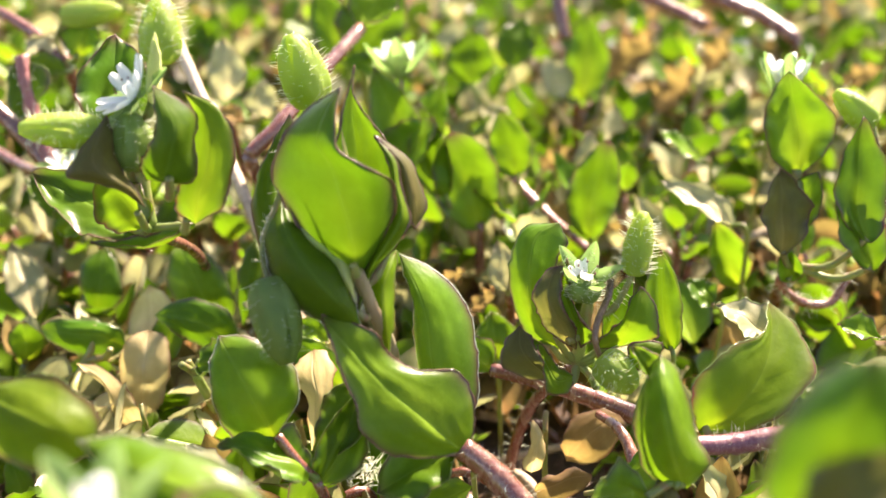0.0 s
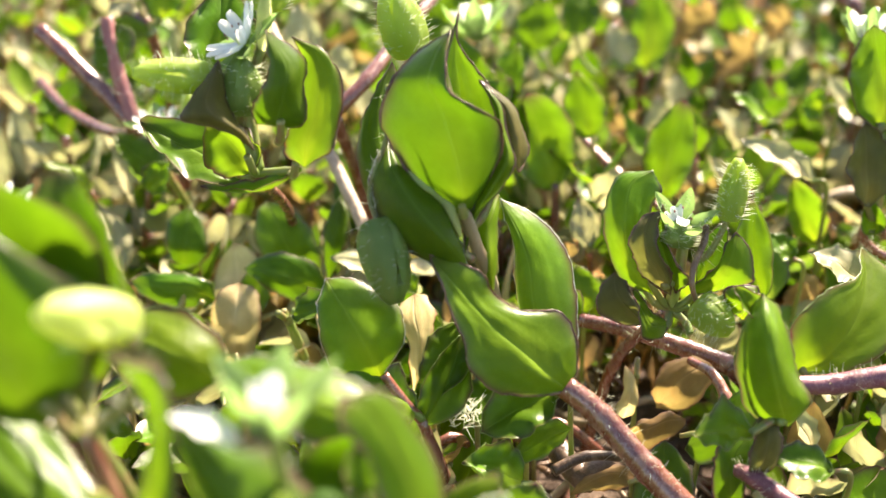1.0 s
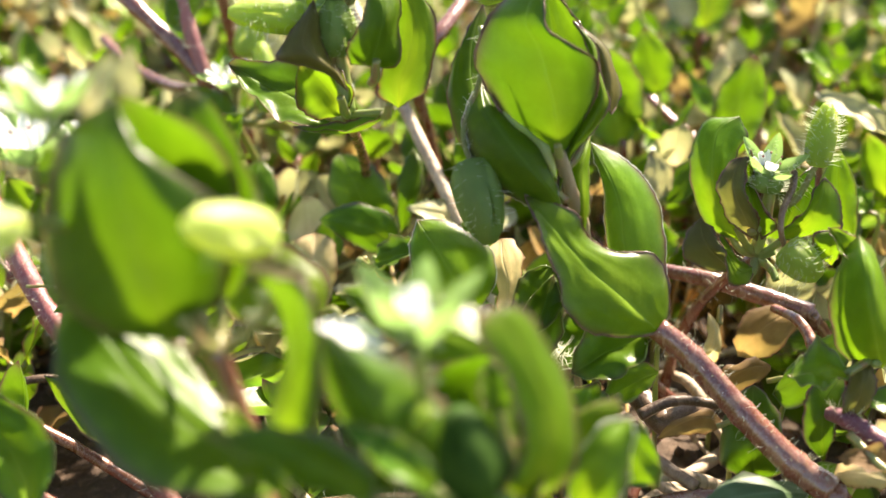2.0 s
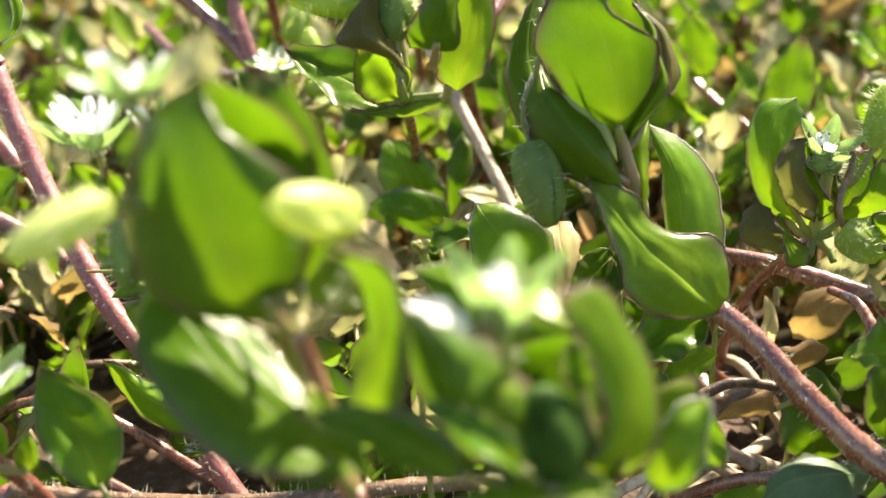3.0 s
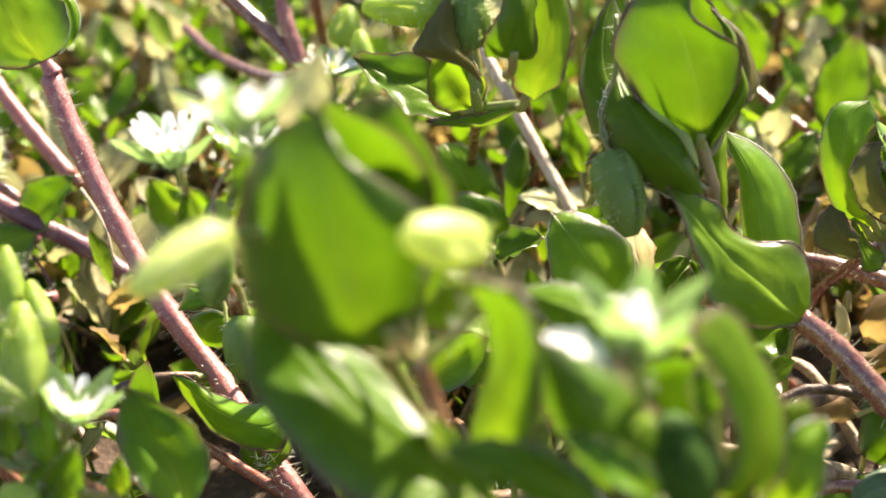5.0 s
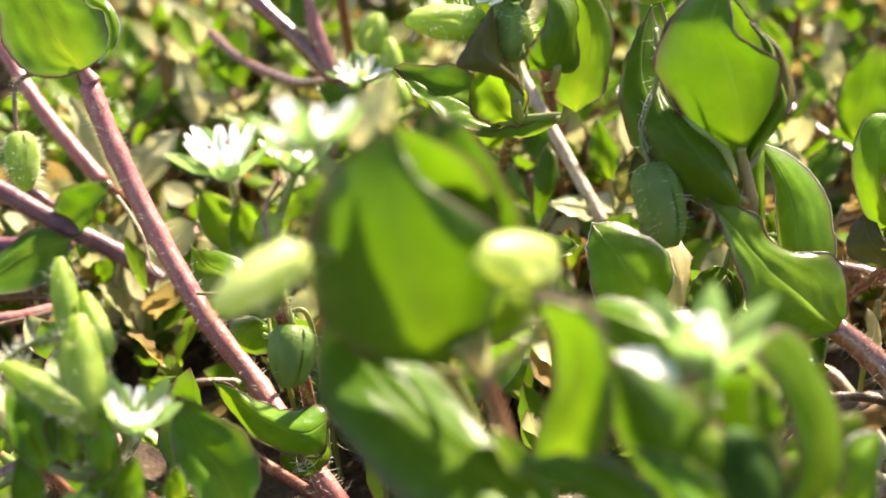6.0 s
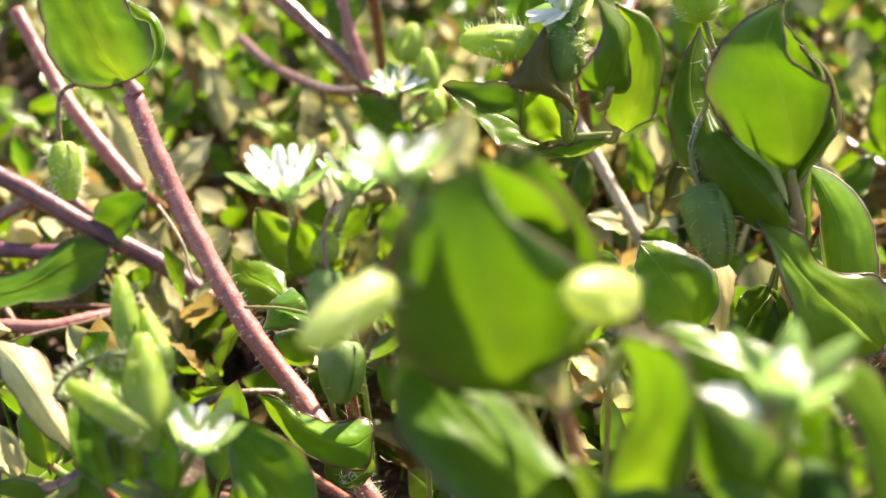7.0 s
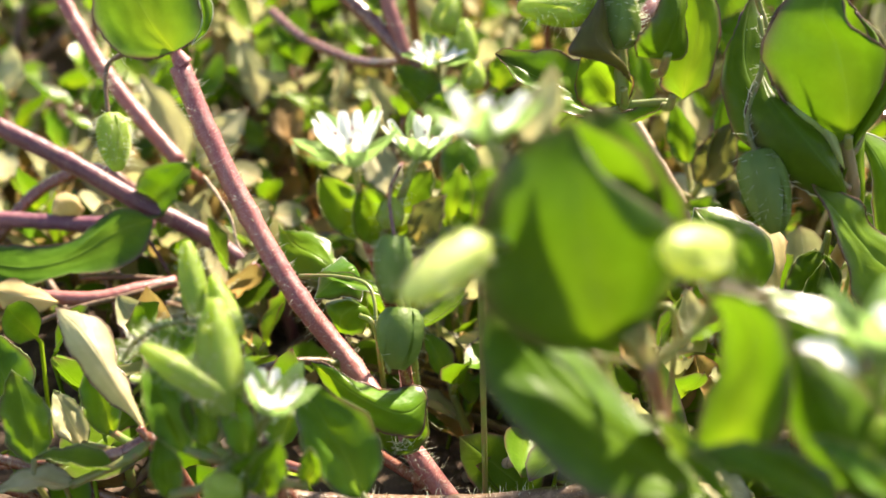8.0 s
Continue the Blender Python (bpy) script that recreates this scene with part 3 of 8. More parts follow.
loft(p, [(-13.8, 116.0, 44.0), (-17.8, 117.9, 45.6), (-19.4, 119.8, 49.5), (-19.6, 122.4, 52.5), (-18.1, 124.5, 55.8)], [(-10.3, 115.7, 43.5), (-12.9, 117.3, 46.6), (-15.5, 118.7, 49.4), (-17.1, 121.1, 52.1), (-17.2, 123.7, 55.2), (-16.1, 127.1, 58.8)], [(-10.8, 119.8, 47.3), (-13.2, 122.8, 51.1), (-14.5, 124.9, 54.3), (-15.2, 126.6, 56.7)], 'deep', thick=0.08, crease=0.2, seed=16)
stem(p, [(-7.6, 112.1, 42.9), (-7.8, 111.6, 43.0), (-8.5, 111.5, 43.7)], 0.50, 0.42, 'green', name='petiole')
loft(p, [(-10.8, 110.3, 42.7), (-14.6, 111.2, 44.3), (-16.9, 112.8, 46.6), (-18.0, 115.2, 49.2), (-17.6, 117.3, 51.3)], [(-8.0, 110.3, 42.6), (-10.1, 109.6, 45.8), (-12.5, 110.3, 48.4), (-14.5, 112.4, 50.3), (-15.8, 115.3, 51.6), (-16.3, 119.3, 53.1)], [(-9.0, 111.8, 45.6), (-10.3, 114.2, 48.2), (-12.6, 115.4, 49.6), (-14.5, 117.2, 50.9)], 'deep', rim='glint', thick=0.06, crease=0.1, seed=17)
# rolled margin whose sunlight is put into the pale colour of this strip
loft(p, [(-13.2, 114.1, 50.2), (-10.8, 112.9, 48.5), (-9.9, 111.8, 47.2)], [(-15.0, 116.9, 51.8), (-12.7, 114.0, 50.5), (-10.3, 112.7, 49.1), (-9.4, 111.5, 47.6), (-8.6, 110.7, 45.5)], [(-12.3, 114.5, 50.4), (-9.8, 113.2, 49.2), (-9.0, 112.0, 47.5)], 'pale_bud', rim='none', name='rolled_edge', label='rolled leaf edge with sunlight in its pale colour', crease=0.1, rows=16, cols=3, seed=811)
stem(p, [(5.1, 118.7, -2.0), (3.7, 116.0, 16.4), (2.8, 112.6, 28.6), (1.9, 114.1, 30.7)], 0.32, 0.29, 'green', name='side_stem')
loft(p, [(-1.9, 113.7, 32.5), (-2.8, 115.5, 36.2), (-3.1, 117.7, 40.7), (-3.9, 119.1, 43.6)], [(0.9, 111.5, 29.1), (-0.5, 112.5, 33.3), (-1.2, 113.7, 37.0), (-1.6, 115.6, 40.2), (-2.7, 117.7, 43.0), (-4.6, 120.7, 45.6)], [(3.2, 113.8, 30.4), (3.8, 115.6, 34.1), (3.2, 118.0, 38.9), (0.4, 120.0, 43.1)], 'leaf', rim='glint', thick=0.06, crease=0.35, seed=18)
loft(p, [(-7.0, 113.7, 41.6), (-7.4, 115.0, 44.2), (-6.1, 117.1, 46.2)], [(-5.5, 112.1, 38.3), (-5.9, 112.5, 42.6), (-6.0, 114.2, 44.9), (-5.4, 116.0, 46.3), (-4.8, 118.6, 47.0)], [(-4.8, 114.7, 41.4), (-5.0, 116.0, 44.0), (-4.7, 117.9, 45.6)], 'gold', rim='green', crease=0.2, seed=801)
stem(p, [(-11.3, 128.8, 49.8), (-12.2, 131.3, 51.5), (-14.4, 134.6, 57.3)], 0.40, 0.34, 'green', name='pedicel', hairs=14)
bud(p, (-14.3, 134.5, 56.9), (-16.7, 136.1, 64.7), 5.1, hairs=110, white=1.2, seed=19)

# hanging seed pod
stem(p, [(-16.3, 121.7, 58.0), (-16.2, 118.7, 54.1), (-18.0, 115.1, 49.0), (-17.3, 112.8, 46.5)], 0.29, 0.28, 'green', name='pedicel', hairs=20)
bud(p, (-17.3, 112.9, 46.7), (-15.3, 108.3, 39.6), 4.8, hairs=50, mat='pod', label='hairy drooping green seed pod', seed=77)

# the folded leaf in front on its long stem

p = plant('chickweed runner with a folded wavy-edged leaf on a glossy red stem', (24.9, 103.5, 0.0), group='chickweed plants')
stem(p, [(24.9, 103.5, -3.0), (22.5, 101.7, 9.6), (18.9, 97.5, 17.5)], 1.5, 1.5, 'red')
stem(p, [(18.9, 97.5, 17.5), (15.5, 99.4, 19.2), (10.3, 102.6, 23.4), (5.5, 105.9, 27.8), (1.8, 107.2, 30.6)], 1.6, 1.25, 'red', hairs=40)
loft(p, [(-2.2, 105.0, 30.7), (-6.0, 104.2, 32.4), (-8.2, 104.3, 34.8), (-8.4, 105.0, 37.3), (-9.7, 105.8, 40.2), (-11.0, 107.6, 42.8)], [(2.2, 106.6, 30.4), (0.3, 106.0, 32.5), (-1.8, 106.3, 34.4), (-4.3, 106.8, 36.5), (-6.9, 107.4, 39.0), (-8.9, 108.0, 41.2), (-10.6, 108.8, 43.0), (-11.9, 110.0, 44.2)], [(3.3, 108.2, 32.6), (3.1, 109.7, 34.9), (1.1, 110.8, 37.0), (-2.2, 110.3, 37.9), (-5.3, 110.0, 39.5), (-6.5, 109.8, 42.1), (-9.2, 110.2, 43.5)], 'leaf', thick=0.14, roll=0.3, crease=0.7, ruffle=0.035, bulge=0.05, seed=20)
stem(p, [(1.8, 107.2, 30.6), (1.8, 108.0, 29.9), (0.8, 108.5, 28.7)], 0.50, 0.42, 'green', name='petiole')
leaf(p, (1.1, 108.6, 28.8), (-6.8, 106.8, 25.1), (0.01, -0.63, 0.98), 6.9, 'deep', cup=0.2, bend=0.06, rim='green', seed=21)
stem(p, [(-6.2, 119.3, -2.0), (-7.0, 118.0, 20.2), (-7.6, 115.5, 35.1), (-8.6, 114.1, 33.4)], 0.32, 0.29, 'green', name='side_stem')
leaf(p, (-8.5, 114.3, 33.7), (-12.6, 108.9, 27.2), (-0.18, -0.77, 0.71), 5.6, 'deep', cup=0.25, rim='green', seed=22)
stem(p, [(-3.6, 96.3, -2.0), (-4.2, 94.2, 11.9), (-4.6, 91.1, 21.2), (-3.9, 91.4, 23.4)], 0.32, 0.29, 'green', name='side_stem')
leaf(p, (-3.9, 91.3, 23.1), (-1.8, 92.2, 29.5), (0.01, -0.67, 0.89), 7.7, 'leaf', cup=0.3, wave=0.03, rim='green', peaks=(0.5, 0.5), seed=23)
stem(p, [(0.8, 112.0, -2.0), (0.1, 110.1, 9.8), (-0.3, 107.1, 17.7), (-2.4, 106.9, 18.7)], 0.32, 0.29, 'green', name='side_stem')
leaf(p, (-2.1, 107.0, 18.6), (-8.5, 106.3, 21.9), (0.01, -0.40, 0.98), 6.4, 'leaf', cup=0.3, rim='green', seed=24)
tuft(p, (-8.3, 111.1, 24.8), 1.0, 90, 5)

# low glossy leaf pair at the left of the shoot

p = plant('low chickweed sprig with glossy rounded green leaves', (-7.9, 111.4, 0.0), group='chickweed plants')
stem(p, [(-7.9, 111.4, -3.0), (-9.9, 110.2, 14.5), (-12.9, 107.4, 26.4)], 0.6, 0.6, 'red')
stem(p, [(-12.9, 107.4, 26.4), (-14.2, 107.0, 28.2), (-16.7, 107.8, 31.6)], 0.60, 0.50, 'red', name='petiole')
loft(p, [(-18.6, 108.4, 30.6), (-21.8, 107.8, 31.7), (-23.6, 110.3, 36.8), (-23.2, 112.8, 38.6)], [(-17.0, 108.4, 30.7), (-18.4, 107.7, 34.8), (-20.4, 109.6, 37.8), (-22.9, 113.9, 39.6)], [(-14.4, 110.0, 35.2), (-15.8, 111.9, 37.9), (-19.5, 113.8, 39.4)], 'leaf', rim='glint', thick=0.06, crease=0.3, seed=25)
stem(p, [(-12.9, 107.4, 26.4), (-13.0, 107.1, 26.8), (-13.8, 106.8, 27.7)], 0.50, 0.42, 'green', name='petiole')
leaf(p, (-13.4, 106.8, 27.5), (-22.3, 105.6, 31.9), (0.00, -0.14, 1.07), 7.1, 'deep', cup=0.2, bend=0.08, rim='green', seed=26)
leaf(p, (-12.9, 107.1, 25.8), (-8.4, 113.1, 33.6), (0.30, -0.77, 0.71), 4.9, 'deep', cup=0.2, rim='green', seed=27)
stem(p, [(-10.7, 122.8, -2.0), (-11.5, 120.4, 11.6), (-12.0, 117.1, 20.7), (-12.5, 117.9, 23.0)], 0.32, 0.29, 'green', name='side_stem')
loft(p, [(-14.3, 114.3, 29.0), (-14.6, 115.4, 31.4), (-16.3, 116.4, 33.5), (-15.2, 118.0, 34.4)], [(-13.9, 112.8, 26.1), (-13.4, 113.4, 29.6), (-13.3, 114.6, 32.0), (-13.8, 116.5, 33.6), (-13.9, 119.3, 34.8)], [(-12.6, 114.3, 29.0), (-12.0, 115.4, 31.4), (-11.5, 117.6, 33.5), (-12.6, 119.2, 34.6)], 'cream', rim='none', crease=0.3, seed=28)
stem(p, [(-0.8, 118.9, -2.0), (-1.3, 117.2, 15.5), (-1.7, 114.4, 27.1), (-3.5, 113.8, 25.9)], 0.32, 0.29, 'green', name='side_stem')
leaf(p, (-3.3, 113.9, 26.0), (-8.1, 112.3, 22.8), (0.00, -0.32, 0.94), 7.2, 'deep', cup=0.1, rim='green', seed=29)

# flowering head with dark purple bract

p = plant('chickweed flowering head with purple bract and yellow-green leaves', (-32.3, 167.6, 0.0), group='chickweed plants')
stem(p, [(-32.3, 167.6, -3.0), (-31.5, 153.2, 27.0), (-30.3, 119.6, 49.0)], 0.7, 0.6, 'red')
stem(p, [(-30.2, 119.7, 49.3), (-30.8, 120.8, 53.8), (-31.1, 121.5, 57.6)], 0.87, 0.69, 'green')
flower(p, (-30.9, 122.2, 62.4), (-0.62, -0.25, 0.74), 4.1, spread=64, spin=32, sepal_spread=72, petal_len=1.0, petal_wide=0.30, seed=30)
stem(p, [(-31.1, 121.1, 56.8), (-31.9, 121.4, 57.9), (-34.4, 121.0, 59.2)], 0.40, 0.34, 'green', name='pedicel', hairs=14)
bud(p, (-34.0, 121.1, 59.1), (-41.7, 118.4, 60.4), 3.5, hairs=90, seed=31)
stem(p, [(-30.9, 122.1, 58.9), (-29.8, 123.0, 60.6), (-28.7, 125.2, 65.2)], 0.40, 0.34, 'green', name='pedicel', hairs=14)
bud(p, (-28.7, 125.1, 64.9), (-28.6, 128.0, 71.0), 4.2, hairs=120, seed=32)
stem(p, [(-30.9, 122.1, 58.9), (-30.1, 122.0, 59.7), (-29.2, 122.3, 61.6)], 0.50, 0.42, 'green', name='petiole')
leaf(p, (-29.2, 122.2, 61.3), (-28.4, 124.6, 68.4), (-0.20, -1.03, 0.17), 1.7, 'pale_bud', rim='none', cup=0.4, curl=0.1, seed=33)
stem(p, [(-30.3, 119.6, 49.0), (-30.3, 118.4, 49.8), (-30.7, 117.5, 51.8)], 0.50, 0.42, 'green', name='petiole')
loft(p, [(-31.9, 116.2, 54.8), (-35.0, 115.7, 56.0), (-36.8, 115.6, 56.8), (-35.0, 117.3, 59.2)], [(-29.9, 117.4, 52.5), (-31.0, 115.9, 55.1), (-33.0, 115.1, 57.0), (-34.0, 115.7, 58.2), (-33.6, 117.1, 59.9), (-33.2, 119.5, 61.4)], [(-30.7, 117.7, 54.3), (-31.9, 118.1, 56.2), (-32.3, 118.5, 58.2), (-32.7, 119.2, 59.7)], 'purple', thick=0.08, crease=0.3, seed=34)
stem(p, [(-27.5, 118.2, 53.1), (-27.0, 116.4, 54.1), (-26.7, 115.4, 56.4)], 0.50, 0.42, 'green', name='petiole')
# shaded half of a folded leaf, the shade put into its deep green
loft(p, [(-29.7, 117.0, 57.4), (-28.3, 116.4, 59.6), (-27.6, 116.4, 61.9), (-27.8, 117.2, 63.6)], [(-29.5, 117.6, 55.3), (-27.3, 115.9, 56.3), (-26.2, 115.7, 59.4), (-26.0, 116.8, 61.6), (-27.1, 117.7, 63.5), (-28.1, 118.4, 64.9)], [(-24.6, 117.1, 55.3), (-24.6, 118.7, 58.7), (-24.3, 120.4, 61.0), (-25.9, 119.6, 62.9)], 'deep', thick=0.08, crease=0.1, seed=35)
stem(p, [(-26.3, 117.7, 49.7), (-25.9, 116.7, 50.1), (-25.6, 116.4, 51.5)], 0.50, 0.42, 'green', name='petiole')
# backlit half of that leaf, sunlight put into its yellow-green
loft(p, [(-26.7, 117.2, 52.2), (-26.4, 118.7, 55.3), (-25.9, 120.1, 58.1), (-25.0, 121.5, 60.9)], [(-24.7, 116.1, 51.1), (-24.3, 116.8, 53.7), (-23.4, 118.1, 56.2), (-23.2, 119.4, 59.0), (-23.7, 120.7, 61.5), (-26.0, 122.0, 63.1)], [(-22.2, 116.9, 52.7), (-20.9, 118.5, 56.0), (-21.1, 120.1, 59.3), (-22.3, 121.2, 61.6)], 'gold', thick=0.08, crease=0.1, seed=36)
leaf(p, (-30.8, 119.6, 49.0), (-34.9, 120.1, 54.8), (-0.10, -1.12, -0.01), 6.3, 'gold', cup=0.3, bend=-0.1, curl=0.1, seed=37)
stem(p, [(-30.3, 119.6, 49.0), (-30.9, 120.2, 48.3), (-32.6, 121.5, 48.1)], 0.50, 0.42, 'green', name='petiole')
leaf(p, (-32.1, 121.2, 47.9), (-43.8, 126.7, 52.3), (0.10, -0.64, 0.98), 7.2, 'deep', cup=0.3, bend=-0.05, seed=38)
stem(p, [(-30.3, 119.6, 49.0), (-27.1, 119.3, 49.4), (-25.7, 118.7, 49.7)], 0.50, 0.42, 'green', name='petiole')
leaf(p, (-25.3, 118.8, 49.7), (-35.7, 117.1, 48.5), (0.00, 0.08, 1.30), 2.8, 'leaf', cup=0.5, bend=-0.12, seed=39)
stem(p, [(-30.9, 122.1, 58.9), (-32.2, 123.3, 57.0), (-33.6, 125.7, 56.8)], 0.50, 0.42, 'green', name='petiole')
leaf(p, (-33.6, 125.4, 56.4), (-34.7, 132.2, 65.9), (0.30, -0.85, 0.53), 7.7, 'deep', cup=0.3, seed=40)
stem(p, [(-30.8, 120.8, 53.8), (-31.5, 120.6, 54.3), (-31.9, 120.4, 55.5)], 0.50, 0.42, 'green', name='petiole')
bud(p, (-31.0, 119.9, 55.5), (-31.3, 120.5, 61.3), 4.2, hairs=70, mat='pod', name='calyx', label='round hairy green calyx', seed=41)

# dry stalk behind
p = plant('dry pale dead stalk leaning among the chickweed', (-11.0, 131.0, 0.0), 'dead stalk', name='dry_stalk')
stem(p, [(-47.5, 194.0, 64.5), (-44.3, 188.5, 60.0), (-31.3, 166.4, 42.0), (-19.1, 145.4, 25.0), (-13.0, 135.0, 14.0), (-11.0, 131.0, -2.0)], 0.75, 0.95, 'straw')

# flower cluster with hanging bud

p = plant('chickweed flower cluster with hairy buds on a red stem', (6.9, 137.0, 0.0), group='chickweed plants')
stem(p, [(6.9, 137.0, -3.0), (10.1, 132.8, 17.1), (14.9, 123.0, 31.0)], 0.8, 0.7, 'red', hairs=20)
stem(p, [(14.9, 123.0, 31.0), (15.6, 123.2, 36.0), (16.1, 124.0, 39.8)], 0.76, 0.62, 'green')
flower(p, (15.5, 123.3, 41.0), (0.05, -0.25, 0.96), 4.3, spread=42, sepal_spread=46, spin=25, petal_len=0.6, petals=3, hairs=120, seed=42)
stem(p, [(17.0, 122.6, 37.0), (18.7, 122.8, 38.1), (20.7, 123.8, 41.8)], 0.40, 0.34, 'green', name='pedicel', hairs=14)
bud(p, (20.7, 123.7, 41.5), (21.6, 125.8, 48.1), 3.1, hairs=130, white=0.5, seed=43)
stem(p, [(18.1, 123.1, 41.2), (17.7, 121.3, 40.1), (16.5, 119.6, 38.1), (16.2, 118.4, 36.4), (16.8, 118.6, 34.4)], 0.42, 0.30, 'twig', name='pedicel')
bud(p, (16.9, 118.9, 34.1), (20.5, 116.5, 31.4), 4.0, hairs=110, seed=44)
stem(p, [(14.9, 123.0, 31.0), (13.1, 122.9, 31.8), (11.3, 123.5, 34.4)], 0.50, 0.42, 'green', name='petiole')
loft(p, [(10.1, 123.3, 33.8), (7.7, 124.9, 37.2), (7.5, 127.1, 41.7), (8.8, 128.6, 44.8)], [(12.9, 122.8, 32.8), (11.0, 122.5, 35.7), (9.6, 123.4, 38.7), (9.5, 125.2, 42.3), (10.4, 127.4, 44.6), (12.8, 128.9, 45.4)], [(12.9, 124.1, 35.5), (12.1, 125.5, 38.3), (12.6, 126.8, 41.1), (13.7, 127.9, 43.4)], 'leaf', rim='green', crease=0.2, seed=45)
stem(p, [(15.6, 123.2, 36.0), (14.6, 122.1, 34.7), (13.6, 121.4, 34.6)], 0.50, 0.42, 'green', name='petiole')
loft(p, [(11.5, 121.9, 35.6), (9.7, 122.0, 39.2), (10.3, 123.0, 41.2), (11.2, 123.9, 42.0)], [(14.6, 121.9, 33.3), (12.8, 121.3, 36.6), (11.6, 121.4, 39.1), (11.4, 122.3, 41.0), (12.3, 123.7, 42.6)], [(14.4, 120.9, 35.9), (13.0, 120.6, 38.7), (12.4, 121.5, 40.5), (13.0, 123.1, 42.6)], 'purple', thick=0.12, crease=0.2, seed=46)
stem(p, [(14.9, 123.0, 31.0), (13.9, 122.6, 32.1), (12.4, 122.5, 34.6)], 0.50, 0.42, 'green', name='petiole')
loft(p, [(14.0, 121.6, 36.1), (12.7, 122.8, 39.6), (13.1, 123.9, 41.9)], [(15.2, 122.0, 33.5), (14.7, 121.9, 35.6), (13.7, 122.6, 38.2), (13.2, 123.5, 40.1), (13.4, 124.2, 43.3)], [(16.3, 120.8, 35.6), (14.6, 121.0, 37.9), (13.7, 122.2, 40.2), (13.7, 123.4, 42.2)], 'leaf', thick=0.12, crease=0.3, seed=47)
stem(p, [(14.9, 123.0, 31.0), (16.0, 122.4, 31.8), (17.9, 122.0, 33.8)], 0.50, 0.42, 'green', name='petiole')
loft(p, [(17.4, 121.6, 35.0), (19.3, 121.0, 37.2), (20.2, 121.9, 39.3)], [(17.0, 121.9, 33.3), (18.8, 120.7, 35.4), (20.2, 120.3, 37.7), (21.0, 121.1, 39.3), (21.4, 122.7, 40.6)], [(20.4, 120.4, 34.7), (23.2, 119.9, 36.1), (23.1, 120.9, 38.0), (22.4, 122.0, 39.7)], 'gold', thick=0.12, crease=0.25, ruffle=0.02, seed=48)
stem(p, [(27.5, 132.0, -2.0), (26.8, 129.5, 16.2), (26.4, 126.2, 28.4), (26.1, 127.2, 30.6)], 0.32, 0.29, 'green', name='side_stem')
leaf(p, (26.2, 127.0, 30.1), (25.0, 132.2, 40.6), (-0.20, -0.94, 0.35), 4.5, 'leaf', cup=0.3, rim='green', curl=0.1, seed=49)
stem(p, [(14.9, 123.0, 31.0), (14.5, 121.7, 29.5), (13.3, 120.9, 29.0)], 0.50, 0.42, 'green', name='petiole')
loft(p, [(9.2, 120.9, 30.1), (6.2, 120.9, 32.3), (7.0, 122.3, 34.2)], [(12.1, 121.3, 29.8), (9.8, 120.3, 32.3), (8.5, 121.1, 34.0), (8.4, 123.5, 35.3)], [(11.3, 119.8, 30.2), (10.7, 120.1, 33.0), (9.6, 122.0, 34.6)], 'purple', thick=0.1, crease=0.3, seed=50)
stem(p, [(14.9, 123.0, 31.0), (16.6, 121.9, 29.7), (17.0, 120.8, 28.9)], 0.50, 0.42, 'green', name='petiole')
loft(p, [(13.6, 119.8, 29.0), (11.7, 118.9, 29.4), (11.0, 119.4, 31.6)], [(14.8, 121.9, 29.8), (12.6, 119.9, 30.4), (11.6, 120.3, 31.7), (10.3, 121.6, 34.0)], [(13.6, 121.7, 30.6), (12.2, 121.8, 32.0), (11.0, 122.1, 33.7)], 'leaf', thick=0.1, crease=0.2, seed=51)
stem(p, [(14.9, 123.0, 31.0), (15.6, 122.6, 31.1), (16.8, 122.2, 31.8)], 0.50, 0.42, 'green', name='petiole')
loft(p, [(17.5, 122.6, 35.8), (17.8, 123.3, 38.4), (19.2, 124.2, 40.3)], [(17.4, 123.0, 33.2), (18.6, 123.4, 36.0), (19.6, 124.3, 38.2), (20.7, 125.3, 40.6)], [(19.6, 122.2, 35.1), (20.6, 123.1, 38.0), (20.9, 124.0, 39.8)], 'deep', thick=0.08, crease=0.6, seed=52)
loft(p, [(20.2, 118.2, 33.6), (19.7, 118.2, 35.4), (21.1, 118.4, 36.3)], [(22.1, 118.0, 32.2), (21.3, 117.4, 34.7), (22.0, 117.6, 35.9), (23.3, 118.3, 36.2)], [(22.8, 117.7, 33.9), (23.3, 117.7, 35.4)], 'gold', thick=0.1, crease=0.3, seed=816)
stem(p, [(15.6, 123.2, 36.0), (15.3, 123.3, 34.6), (15.1, 123.2, 34.1)], 0.50, 0.42, 'green', name='petiole')
bud(p, (15.1, 122.9, 38.8), (15.5, 123.5, 41.7), 3.7, hairs=90, mat='pod', name='calyx', label='round hairy green calyx', seed=53)

# red runner behind the cluster

p = plant('long red creeping chickweed runner', (32.9, 132.2, 0.0), group='chickweed plants')
stem(p, [(32.9, 132.2, -3.0), (28.9, 130.4, 11.9), (22.9, 126.2, 21.6)], 0.9, 0.9, 'red')
stem(p, [(23.2, 126.2, 21.5), (18.5, 128.7, 22.2), (11.9, 131.5, 23.2), (5.9, 133.8, 23.4)], 1.26, 0.89, 'red', hairs=25)
leaf(p, (5.9, 133.8, 23.4), (1.1, 137.2, 25.8), (0.00, -0.68, 0.89), 4.8, 'leaf', seed=54)

# curled leaf and yellow-green leaf on a thick runner

